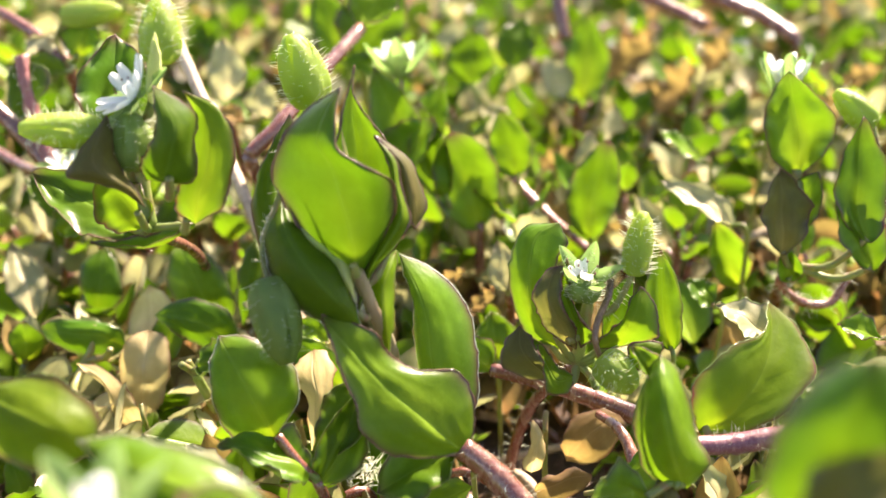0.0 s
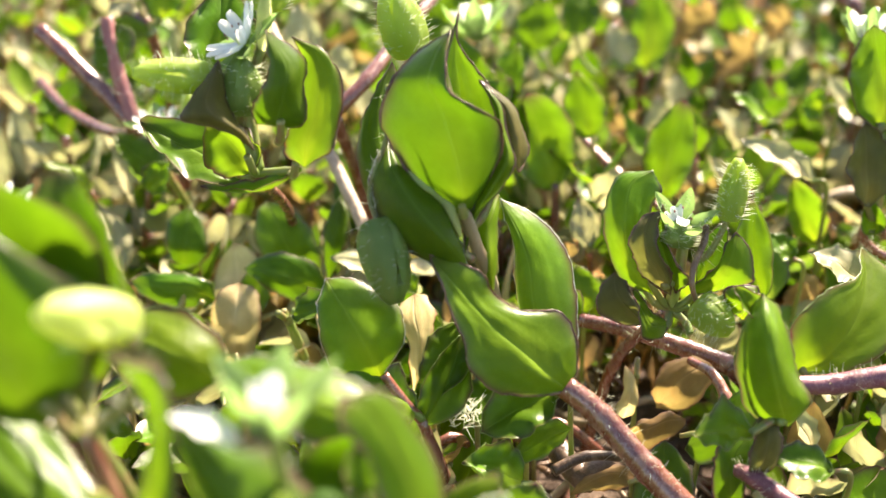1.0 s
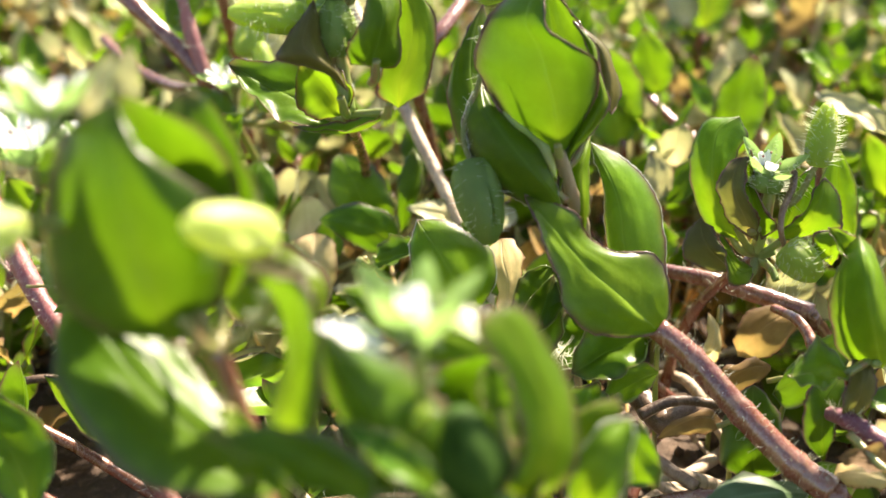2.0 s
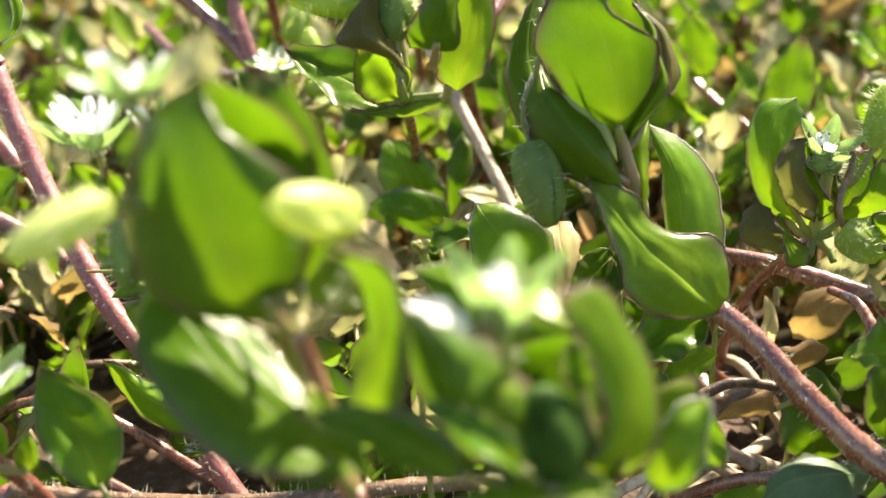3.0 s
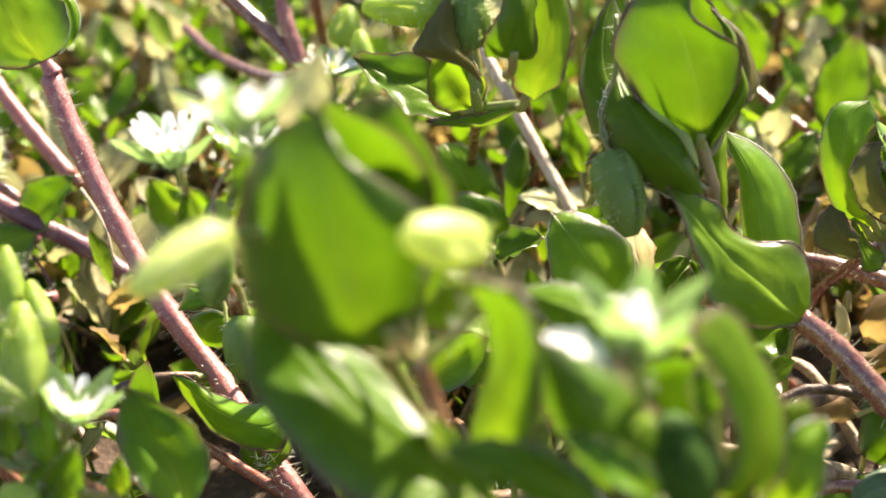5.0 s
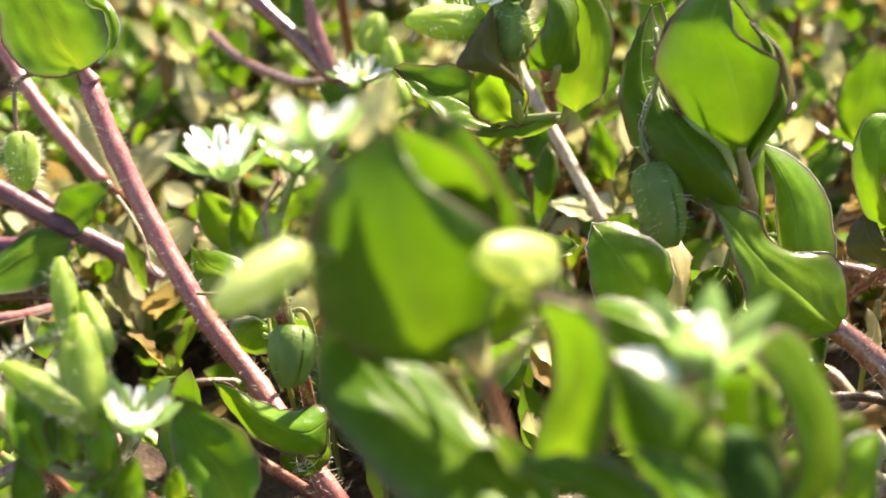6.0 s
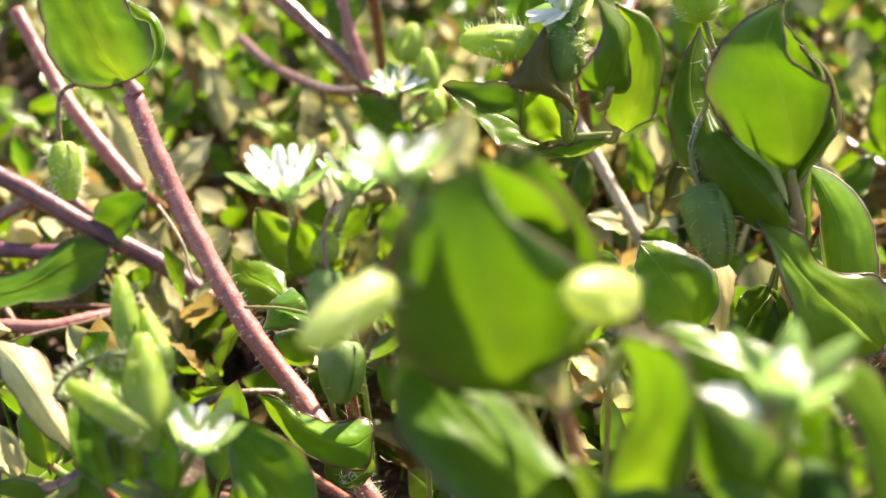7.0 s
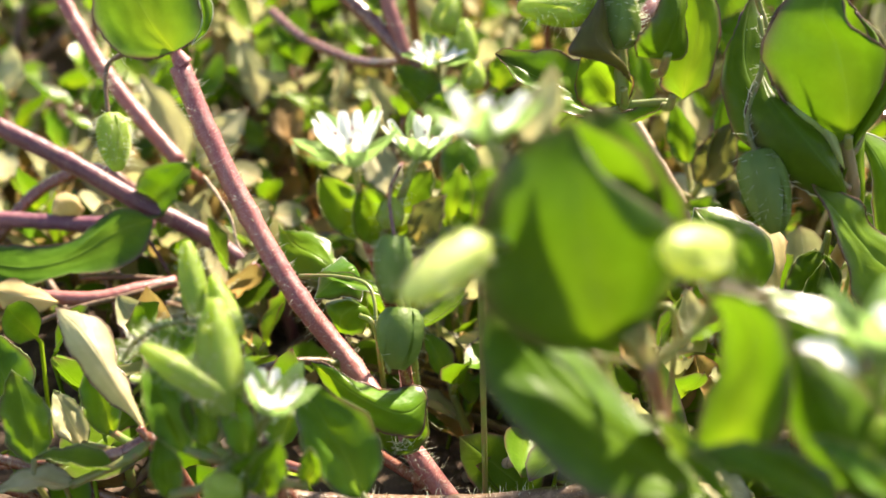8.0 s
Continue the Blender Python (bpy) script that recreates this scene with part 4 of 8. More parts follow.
p = plant('chickweed runner with a curled glossy leaf and a yellow-green leaf', (55.1, 114.3, 0.0), group='chickweed plants')
stem(p, [(55.1, 114.3, -3.0), (51.1, 113.1, 16.5), (45.1, 110.3, 29.9)], 1.4, 1.3, 'plum')
stem(p, [(45.1, 110.3, 29.9), (35.5, 109.4, 30.4), (29.8, 109.0, 29.7), (25.3, 108.1, 30.1)], 1.28, 0.97, 'plum', hairs=20)
stem(p, [(25.3, 108.1, 30.1), (24.2, 104.6, 28.6), (22.8, 102.2, 29.5)], 0.50, 0.42, 'green', name='petiole')
loft(p, [(20.8, 104.6, 28.6), (19.1, 106.5, 31.5), (19.3, 107.8, 35.3), (20.2, 108.8, 38.3)], [(24.0, 103.3, 28.3), (22.4, 101.4, 32.4), (21.3, 101.6, 36.2), (21.0, 102.9, 38.8), (21.0, 105.2, 40.2), (21.3, 108.3, 40.7)], [(26.4, 104.7, 29.9), (25.4, 105.8, 32.3), (24.3, 106.9, 35.7), (23.3, 108.3, 38.6)], 'leaf', rim='green', thick=0.08, crease=0.1, seed=55)
stem(p, [(25.3, 108.1, 30.1), (24.2, 107.7, 32.6), (21.7, 108.1, 37.0)], 0.50, 0.42, 'green', name='petiole')
leaf(p, (21.9, 108.0, 36.8), (18.7, 110.0, 40.7), (0.20, -0.68, 0.89), 2.8, 'gold', cup=0.4, seed=56)
stem(p, [(29.8, 109.0, 29.7), (27.9, 110.4, 29.1), (27.2, 112.4, 29.9)], 0.50, 0.42, 'green', name='petiole')
loft(p, [(25.6, 111.7, 32.8), (27.1, 113.2, 36.0), (30.3, 115.6, 37.4), (33.9, 118.3, 37.4)], [(26.6, 111.7, 29.4), (29.8, 112.4, 30.9), (32.6, 114.5, 33.0), (34.5, 117.3, 35.2), (35.4, 120.3, 36.9), (35.5, 123.3, 38.5)], [(31.4, 111.2, 29.7), (36.4, 113.2, 31.3), (39.6, 117.0, 33.6), (38.6, 121.2, 36.4)], 'gold', rim='green', thick=0.08, crease=0.7, seed=57)
stem(p, [(38.9, 126.5, -2.0), (38.3, 124.0, 19.7), (37.8, 120.6, 34.2), (35.9, 121.7, 34.9)], 0.32, 0.29, 'green', name='side_stem')
leaf(p, (36.1, 121.5, 34.8), (30.1, 124.9, 37.2), (0.00, -0.28, 1.03), 5.6, 'pale', cup=0.2, rim='green', seed=58)
stem(p, [(25.3, 108.1, 30.1), (24.0, 104.5, 29.6), (19.7, 100.9, 29.1)], 0.50, 0.42, 'green', name='petiole')
leaf(p, (20.0, 100.9, 29.1), (14.0, 100.8, 28.8), (0.00, -0.14, 1.07), 6.0, 'leaf', cup=0.2, rim='green', seed=59)
stem(p, [(12.8, 127.2, -2.0), (12.2, 126.3, 13.3), (11.8, 124.0, 23.4), (11.6, 122.0, 22.4)], 0.32, 0.29, 'green', name='side_stem')
loft(p, [(8.9, 119.7, 19.2), (9.8, 120.7, 21.2), (9.9, 121.5, 22.8)], [(10.1, 120.9, 17.5), (10.5, 119.7, 20.9), (10.7, 120.7, 22.9), (10.1, 122.6, 23.7)], [(11.3, 119.7, 19.2), (11.6, 120.9, 21.5), (10.8, 121.8, 23.3)], 'cream', rim='none', crease=0.3, seed=61)

# leaves and litter under the runners

p = plant('thick red chickweed runner with low bluish leaves', (32.1, 94.4, 0.0), group='chickweed plants')
stem(p, [(32.1, 94.4, -3.0), (29.7, 93.5, 12.8), (26.1, 91.4, 23.3)], 1.3, 1.2, 'red')
stem(p, [(26.7, 93.1, 22.1), (23.9, 96.9, 23.0), (20.8, 101.4, 23.3), (19.8, 106.0, 21.2)], 1.32, 0.70, 'plum', hairs=30)
stem(p, [(26.1, 91.4, 23.3), (22.8, 93.7, 22.6), (20.1, 98.5, 23.7)], 0.50, 0.42, 'green', name='petiole')
loft(p, [(20.0, 101.2, 24.3), (20.5, 102.4, 26.6), (21.0, 103.4, 28.6)], [(21.5, 102.5, 22.7), (21.6, 101.4, 26.5), (21.9, 102.4, 28.5), (21.5, 104.5, 29.5)], [(22.9, 101.6, 24.9), (23.4, 102.7, 27.2), (22.6, 103.7, 29.2)], 'purple', thick=0.09, crease=0.3, seed=65)
loft(p, [(15.4, 101.2, 15.8), (11.1, 100.5, 16.9), (7.8, 99.1, 16.7)], [(18.0, 100.7, 14.7), (14.1, 98.6, 16.4), (10.8, 97.6, 16.8), (7.8, 96.7, 16.4), (5.4, 95.7, 14.5)], [(14.3, 95.9, 14.3), (10.9, 94.7, 14.5), (7.3, 95.0, 15.3)], 'bluish', rim='none', crease=0.3, ruffle=0.03, seed=805)
loft(p, [(-0.8, 112.0, 27.0), (-2.3, 111.5, 26.2), (-3.5, 111.0, 25.1)], [(1.0, 111.6, 26.1), (-0.7, 110.1, 26.5), (-2.3, 109.3, 26.1), (-3.6, 108.8, 25.3), (-4.5, 109.1, 23.8)], [(0.4, 109.1, 25.6), (-1.7, 107.9, 24.6), (-3.4, 108.0, 23.7)], 'bluish', rim='none', crease=0.2, seed=806)
loft(p, [(13.7, 123.7, 20.3), (15.6, 124.9, 22.6), (18.2, 125.3, 23.3)], [(14.4, 124.0, 16.9), (15.8, 122.8, 20.3), (18.0, 123.7, 22.0), (20.6, 125.5, 22.3)], [(17.5, 122.4, 17.5), (19.7, 123.3, 19.2), (21.2, 124.3, 21.3)], 'dead', rim='none', crease=0.3, ruffle=0.04, seed=808)
loft(p, [(21.9, 113.5, 26.4), (19.2, 112.5, 24.5), (16.7, 111.5, 22.7)], [(24.2, 115.0, 25.5), (20.4, 111.6, 24.5), (17.6, 110.5, 22.3), (15.5, 110.9, 20.2)], [(23.5, 112.1, 23.6), (20.6, 110.8, 21.1), (17.4, 109.7, 18.9)], 'leaf', rim='green', crease=0.3, seed=812)
loft(p, [(17.7, 104.0, 18.8), (17.5, 105.6, 22.1), (19.0, 106.9, 24.5)], [(20.1, 104.6, 15.9), (19.1, 104.1, 20.7), (19.6, 105.3, 23.1), (21.7, 107.7, 24.7)], [(20.7, 104.4, 19.4), (21.5, 105.7, 22.1), (21.8, 106.6, 23.9)], 'deep', thick=0.09, crease=0.2, seed=813)
loft(p, [(21.2, 103.0, 17.0), (22.8, 103.2, 17.5), (24.9, 102.9, 16.7)], [(20.2, 101.5, 16.3), (21.4, 100.9, 17.3), (23.1, 100.9, 17.3), (24.9, 100.7, 16.8), (26.6, 101.2, 15.5)], [(21.1, 100.3, 16.1), (22.9, 100.2, 15.9), (24.6, 100.2, 15.7)], 'cream', rim='none', crease=0.3, ruffle=0.04, seed=814)
loft(p, [(9.8, 105.1, 14.6), (9.4, 106.5, 17.3), (10.8, 108.4, 21.0)], [(13.3, 106.0, 12.2), (12.7, 105.3, 16.6), (12.7, 106.7, 19.3), (13.0, 109.7, 22.2)], [(16.2, 105.1, 14.2), (16.1, 107.1, 18.2), (14.6, 108.6, 21.3)], 'deep', rim='none', crease=0.25, seed=815)
stem(p, [(2.5, 120.9, 13.5), (5.0, 116.2, 12.8), (8.2, 116.8, 13.8), (12.6, 118.8, 13.0), (16.3, 119.8, 10.4)], 1.5, 1.3, 'twig')
stem(p, [(31.6, 107.6, -2.0), (31.1, 105.4, 12.9), (30.7, 102.3, 22.8), (28.5, 102.6, 23.3)], 0.32, 0.29, 'green', name='side_stem')
leaf(p, (28.8, 102.6, 23.3), (22.5, 103.3, 24.8), (0.01, -0.36, 1.07), 5.1, 'deep', rim='green', seed=66)
stem(p, [(26.1, 91.4, 23.3), (26.0, 92.7, 22.5), (24.6, 94.2, 21.9)], 0.50, 0.42, 'green', name='petiole')
leaf(p, (24.9, 94.1, 21.9), (18.2, 95.7, 23.0), (0.01, -0.40, 0.98), 3.2, 'dead', rim='none', wave=0.08, seed=67)
stem(p, [(18.3, 117.5, -2.0), (17.7, 115.1, 11.8), (17.3, 111.9, 21.0), (15.2, 112.6, 20.8)], 0.32, 0.29, 'green', name='side_stem')
loft(p, [(10.4, 115.7, 20.0), (12.4, 116.1, 20.8), (14.6, 116.4, 21.4)], [(10.2, 116.7, 18.1), (11.9, 114.8, 20.1), (14.1, 115.3, 20.9), (16.5, 116.6, 20.3)], [(11.0, 114.4, 17.4), (13.1, 114.7, 18.1), (16.0, 115.6, 19.7)], 'dead', rim='none', crease=0.2, seed=68)
stem(p, [(12.2, 112.0, -2.0), (11.6, 110.1, 10.6), (11.2, 107.1, 19.0), (9.0, 107.0, 18.6)], 0.32, 0.29, 'green', name='side_stem')
loft(p, [(4.2, 108.8, 17.6), (6.7, 109.3, 18.7), (8.7, 109.6, 19.1)], [(3.1, 109.5, 15.1), (5.2, 108.1, 18.1), (7.6, 108.5, 18.8), (10.1, 109.5, 17.5)], [(5.3, 108.2, 16.5), (7.7, 108.4, 16.6), (9.6, 108.6, 17.1)], 'dead', rim='none', crease=0.2, seed=70)
loft(p, [(1.3, 110.7, 24.3), (-1.1, 110.4, 23.7), (-2.5, 109.6, 22.2)], [(3.1, 111.1, 22.8), (0.6, 109.4, 22.7), (-1.8, 108.7, 21.5), (-3.2, 108.6, 20.3)], [(2.0, 109.5, 21.8), (-0.1, 108.8, 20.6), (-1.8, 108.5, 20.0)], 'leaf', rim='none', crease=0.2, seed=820)
stem(p, [(20.7, 112.8, 21.4), (20.5, 116.1, 23.7), (19.4, 118.9, 24.9), (17.7, 123.0, 24.1)], 0.79, 0.51, 'red')
stem(p, [(1.3, 110.8, 17.4), (5.1, 112.3, 18.3), (9.6, 113.1, 17.4), (13.8, 111.6, 16.6)], 0.67, 0.49, 'twig', name='dead_stem', label='dry brown dead stem')
stem(p, [(-0.7, 108.1, 16.4), (3.3, 105.1, 14.9), (6.6, 102.5, 14.0)], 0.78, 0.70, 'twig', name='dead_stem', label='dry brown dead stem')

# right-hand group

p = plant('chickweed shoot with purple-grey leaves and a half-open white flower', (50.0, 169.7, 0.0), group='chickweed plants')
stem(p, [(50.0, 169.7, -3.0), (47.6, 162.2, 17.7), (44.0, 144.7, 32.1)], 0.8, 0.7, 'red', hairs=20)
stem(p, [(44.0, 144.7, 32.1), (44.5, 145.7, 38.7), (43.8, 147.2, 44.2)], 0.71, 0.63, 'green')
stem(p, [(44.0, 144.7, 32.1), (43.7, 148.5, 37.1), (43.4, 154.9, 50.4)], 0.42, 0.40, 'green', name='pedicel', hairs=14)
flower(p, (43.4, 155.1, 51.2), (0.00, 0.30, 0.95), 6.3, spread=26, sepal_spread=32, spin=0, seed=71)
leaf(p, (43.8, 146.9, 43.4), (42.3, 150.7, 55.8), (-0.25, -0.94, 0.35), 8.5, 'leaf', cup=0.3, bend=-0.05, peaks=(0.45, 0.45), curl=0.1, seed=72)
stem(p, [(44.0, 144.7, 32.1), (43.1, 143.5, 32.9), (42.0, 142.7, 35.1)], 0.50, 0.42, 'green', name='petiole')
leaf(p, (42.1, 142.6, 34.7), (41.1, 145.4, 45.1), (0.15, -0.79, 0.66), 6.4, 'purple', cup=0.35, peaks=(0.45, 0.45), seed=73)
stem(p, [(44.0, 144.7, 32.1), (43.4, 144.5, 33.9), (43.5, 144.9, 37.1)], 0.50, 0.42, 'green', name='petiole')
leaf(p, (43.4, 144.8, 36.8), (46.6, 147.1, 43.9), (-0.40, -0.90, 0.44), 5.3, 'leaf', cup=0.4, wave=0.04, curl=0.1, seed=74)
stem(p, [(44.0, 144.7, 32.1), (48.1, 142.6, 33.1), (51.9, 141.6, 37.4)], 0.50, 0.42, 'green', name='petiole')
leaf(p, (51.9, 141.4, 36.9), (50.7, 146.3, 51.5), (0.10, -0.81, 0.62), 6.7, 'deep', cup=0.35, bend=-0.05, peaks=(0.45, 0.4), seed=75)
stem(p, [(44.0, 144.7, 32.1), (49.0, 142.2, 31.5), (52.8, 141.0, 33.7)], 0.50, 0.42, 'green', name='petiole')
leaf(p, (53.0, 140.8, 33.3), (48.4, 145.4, 42.7), (0.20, -0.81, 0.62), 5.6, 'deep', cup=0.3, seed=76)
stem(p, [(52.6, 145.1, 37.5), (55.1, 147.1, 41.6), (53.6, 150.7, 48.9)], 0.40, 0.34, 'green', name='pedicel', hairs=14)
bud(p, (53.8, 150.6, 48.7), (48.9, 152.4, 52.5), 3.5, hairs=50, seed=77)
stem(p, [(44.0, 144.7, 32.1), (43.8, 144.2, 30.8), (43.6, 143.8, 30.4)], 0.50, 0.42, 'green', name='petiole')
leaf(p, (43.6, 143.8, 30.2), (42.7, 144.1, 35.6), (-0.20, -0.94, 0.35), 3.2, 'leaf', cup=0.5, curl=0.1, seed=78)
stem(p, [(44.0, 144.7, 32.1), (42.8, 144.6, 29.7), (46.2, 145.3, 26.5), (50.2, 146.2, 26.1), (52.7, 147.8, 29.3)], 0.64, 0.51, 'red', hairs=60)
stem(p, [(44.0, 164.6, -2.0), (43.1, 162.3, 11.1), (42.5, 159.1, 19.8), (41.5, 159.6, 21.9)], 0.32, 0.29, 'green', name='side_stem')
leaf(p, (41.7, 159.6, 21.5), (37.5, 161.8, 30.7), (0.00, -0.94, 0.35), 5.9, 'gold', cup=0.35, curl=0.1, seed=79)
stem(p, [(53.9, 135.2, -2.0), (53.4, 133.1, 16.8), (53.2, 130.0, 29.3), (51.1, 130.2, 29.9)], 0.32, 0.29, 'green', name='side_stem')
leaf(p, (51.3, 130.2, 29.8), (46.0, 130.9, 31.3), (0.00, -0.37, 1.07), 4.0, 'leaf', cup=0.3, seed=80)

# leaves of the middle distance

p = plant('chickweed shoot with broad upright green leaves', (8.5, 192.9, 0.0), group='chickweed plants')
stem(p, [(8.5, 192.9, -3.0), (7.3, 186.9, 9.3), (5.5, 172.9, 17.0)], 0.9, 0.8, 'red')
stem(p, [(5.5, 172.9, 17.0), (5.6, 173.4, 24.7)], 0.77, 0.67, 'red')
leaf(p, (5.6, 173.1, 24.2), (0.9, 176.5, 38.1), (0.05, -0.94, 0.35), 9.8, 'leaf', point=0.55, peaks=(0.42, 0.5), cup=0.2, bend=-0.05, rim='green', curl=0.1, seed=81)
stem(p, [(13.0, 186.0, -2.0), (12.3, 183.7, 15.5), (11.8, 180.5, 27.2), (11.2, 181.2, 29.5)], 0.32, 0.29, 'green', name='side_stem')
leaf(p, (11.3, 181.0, 29.1), (8.9, 183.8, 39.2), (-0.10, -0.94, 0.35), 6.9, 'leaf', cup=0.2, rim='green', curl=0.1, seed=82)
stem(p, [(8.2, 184.2, -2.0), (6.9, 181.6, 13.6), (6.0, 178.3, 24.1), (4.5, 179.5, 25.7)], 0.32, 0.29, 'green', name='side_stem')
leaf(p, (4.8, 179.2, 25.4), (-3.0, 185.6, 34.0), (0.30, -0.72, 0.80), 7.8, 'deep', cup=0.2, rim='green', seed=83)
stem(p, [(2.8, 179.1, -2.0), (1.7, 176.6, 15.3), (1.1, 173.3, 26.8), (0.3, 174.4, 29.1)], 0.32, 0.29, 'green', name='side_stem')
leaf(p, (0.5, 174.1, 28.6), (-3.7, 180.3, 41.3), (0.00, -0.94, 0.35), 5.9, 'leaf', cup=0.3, curl=0.1, seed=84)

p = plant('chickweed shoot with one tall pointed leaf', (25.3, 190.4, 0.0), group='chickweed plants')
stem(p, [(25.3, 190.4, -3.0), (24.1, 184.4, 11.6), (22.3, 170.4, 21.0)], 0.7, 0.7, 'red')
stem(p, [(22.3, 170.4, 21.0), (21.8, 169.9, 22.1), (21.6, 169.9, 24.7)], 0.50, 0.42, 'green', name='petiole')
leaf(p, (21.4, 169.7, 24.1), (24.2, 174.1, 37.7), (-0.30, -0.94, 0.35), 7.4, 'leaf', point=0.7, peaks=(0.42, 0.42), cup=0.2, curl=0.1, seed=85)
stem(p, [(23.5, 200.1, -2.0), (23.0, 197.6, 11.0), (22.7, 194.2, 19.6), (23.0, 195.3, 21.7)], 0.32, 0.29, 'green', name='side_stem')
leaf(p, (23.0, 195.1, 21.4), (24.4, 199.2, 29.8), (0.00, -0.77, 0.71), 4.9, 'pale', cup=0.3, seed=86)
stem(p, [(22.3, 170.4, 21.0), (15.3, 180.7, 23.8), (10.4, 188.9, 27.0), (8.8, 195.0, 30.4)], 0.67, 0.73, 'red')

p = plant('chickweed shoot with a half-open flower and green leaves', (-5.8, 202.8, 0.0), group='chickweed plants')
stem(p, [(-5.8, 202.8, -3.0), (-5.8, 195.3, 17.4), (-5.8, 177.8, 31.5)], 0.9, 0.8, 'green')
stem(p, [(-5.8, 177.8, 31.5), (-6.0, 179.2, 35.2), (-6.2, 182.0, 44.3)], 0.42, 0.40, 'green', name='pedicel', hairs=14)
flower(p, (-6.2, 182.2, 45.1), (0.00, 0.25, 0.97), 6.5, spread=36, sepal_spread=40, seed=87)
stem(p, [(-5.8, 177.8, 31.5), (-5.7, 176.9, 32.0), (-6.0, 176.5, 33.6)], 0.50, 0.42, 'green', name='petiole')
leaf(p, (-5.8, 176.3, 33.1), (-10.3, 181.6, 46.2), (0.10, -0.94, 0.35), 6.7, 'leaf', cup=0.3, rim='green', curl=0.1, seed=88)
stem(p, [(-5.8, 177.8, 31.5), (-5.4, 177.0, 32.4), (-4.3, 176.9, 34.2)], 0.50, 0.42, 'green', name='petiole')
leaf(p, (-4.5, 176.7, 33.8), (0.5, 183.4, 43.0), (-0.50, -0.90, 0.44), 6.7, 'leaf', cup=0.3, rim='green', curl=0.1, seed=89)
stem(p, [(-5.8, 177.8, 31.5), (-6.6, 176.9, 31.6), (-6.8, 175.9, 32.6)], 0.50, 0.42, 'green', name='petiole')
leaf(p, (-7.0, 175.9, 32.3), (-1.1, 175.5, 40.5), (0.00, -0.64, 0.98), 7.5, 'leaf', cup=0.3, seed=90)

# back stems

p = plant('red chickweed stem arching away from the hooded shoot', (-20.8, 173.2, 0.0), group='chickweed plants')
stem(p, [(-20.8, 173.2, -3.0), (-22.8, 168.7, 22.9), (-25.8, 158.2, 41.6)], 0.9, 0.9, 'red')
stem(p, [(-25.8, 158.2, 41.6), (-21.5, 162.1, 45.0), (-17.6, 170.3, 48.2), (-11.8, 181.2, 52.3)], 1.05, 0.98, 'red')
leaf(p, (-11.8, 181.2, 52.3), (-7.9, 188.4, 57.9), (-0.20, -0.90, 0.44), 7.5, 'leaf', curl=0.1, seed=91)

# far plants

p = plant('far chickweed shoot with bright broad leaves', (-11.6, 217.0, 0.0), group='chickweed plants')
stem(p, [(-11.6, 217.0, -3.0), (-12.4, 214.0, 21.4), (-13.6, 207.0, 38.9)], 0.8, 0.7, 'green')
stem(p, [(-13.6, 207.0, 38.9), (-13.7, 206.6, 39.3), (-13.4, 206.7, 40.6)], 0.50, 0.42, 'green', name='petiole')
leaf(p, (-13.6, 206.4, 40.1), (-8.9, 213.0, 53.6), (-0.20, -0.90, 0.44), 12.3, 'leaf', rim='none', point=0.7, curl=0.1, seed=92)
stem(p, [(-13.6, 207.0, 38.9), (-14.5, 206.8, 38.7), (-15.8, 207.2, 39.4)], 0.50, 0.42, 'green', name='petiole')
leaf(p, (-15.5, 207.0, 38.9), (-21.3, 213.4, 49.7), (-0.10, -0.90, 0.44), 7.6, 'leaf', rim='none', curl=0.1, seed=93)
stem(p, [(-13.6, 207.0, 38.9), (-10.5, 206.2, 38.0), (-9.2, 205.1, 37.6)], 0.50, 0.42, 'green', name='petiole')
leaf(p, (-8.9, 205.2, 37.5), (-17.2, 204.1, 39.8), (0.00, -0.41, 0.98), 5.6, 'leaf', rim='none', seed=94)

p = plant('far chickweed shoot with a pink stem and rounded leaves', (26.1, 230.2, 0.0), group='chickweed plants')
stem(p, [(26.1, 230.2, -3.0), (25.3, 227.2, 15.0), (24.1, 220.2, 27.3)], 0.8, 0.7, 'red')
stem(p, [(21.9, 223.2, 38.0), (20.9, 225.4, 42.5), (20.5, 229.1, 47.7)], 1.32, 1.22, 'red')
leaf(p, (24.6, 220.4, 27.7), (26.2, 227.4, 42.0), (-0.10, -0.90, 0.44), 8.2, 'leaf', rim='none', curl=0.1, seed=95)
stem(p, [(24.1, 220.2, 27.3), (23.2, 219.3, 27.7), (21.7, 218.9, 29.1)], 0.50, 0.42, 'green', name='petiole')
leaf(p, (21.9, 218.8, 28.8), (17.8, 221.9, 35.2), (0.20, -0.77, 0.71), 6.1, 'pale', rim='none', seed=96)
stem(p, [(11.6, 215.5, 26.8), (8.0, 214.6, 28.3), (4.6, 215.0, 32.6)], 0.50, 0.42, 'green', name='petiole')
leaf(p, (4.6, 214.9, 32.3), (5.5, 219.2, 41.2), (-0.10, -0.85, 0.53), 8.9, 'leaf', rim='none', curl=0.1, seed=97)
stem(p, [(15.8, 217.9, 27.0), (13.4, 218.7, 29.3), (11.9, 221.2, 33.7)], 0.50, 0.42, 'green', name='petiole')
leaf(p, (11.8, 221.0, 33.4), (14.9, 226.9, 41.0), (0.00, -0.77, 0.71), 7.1, 'deep', rim='none', seed=98)

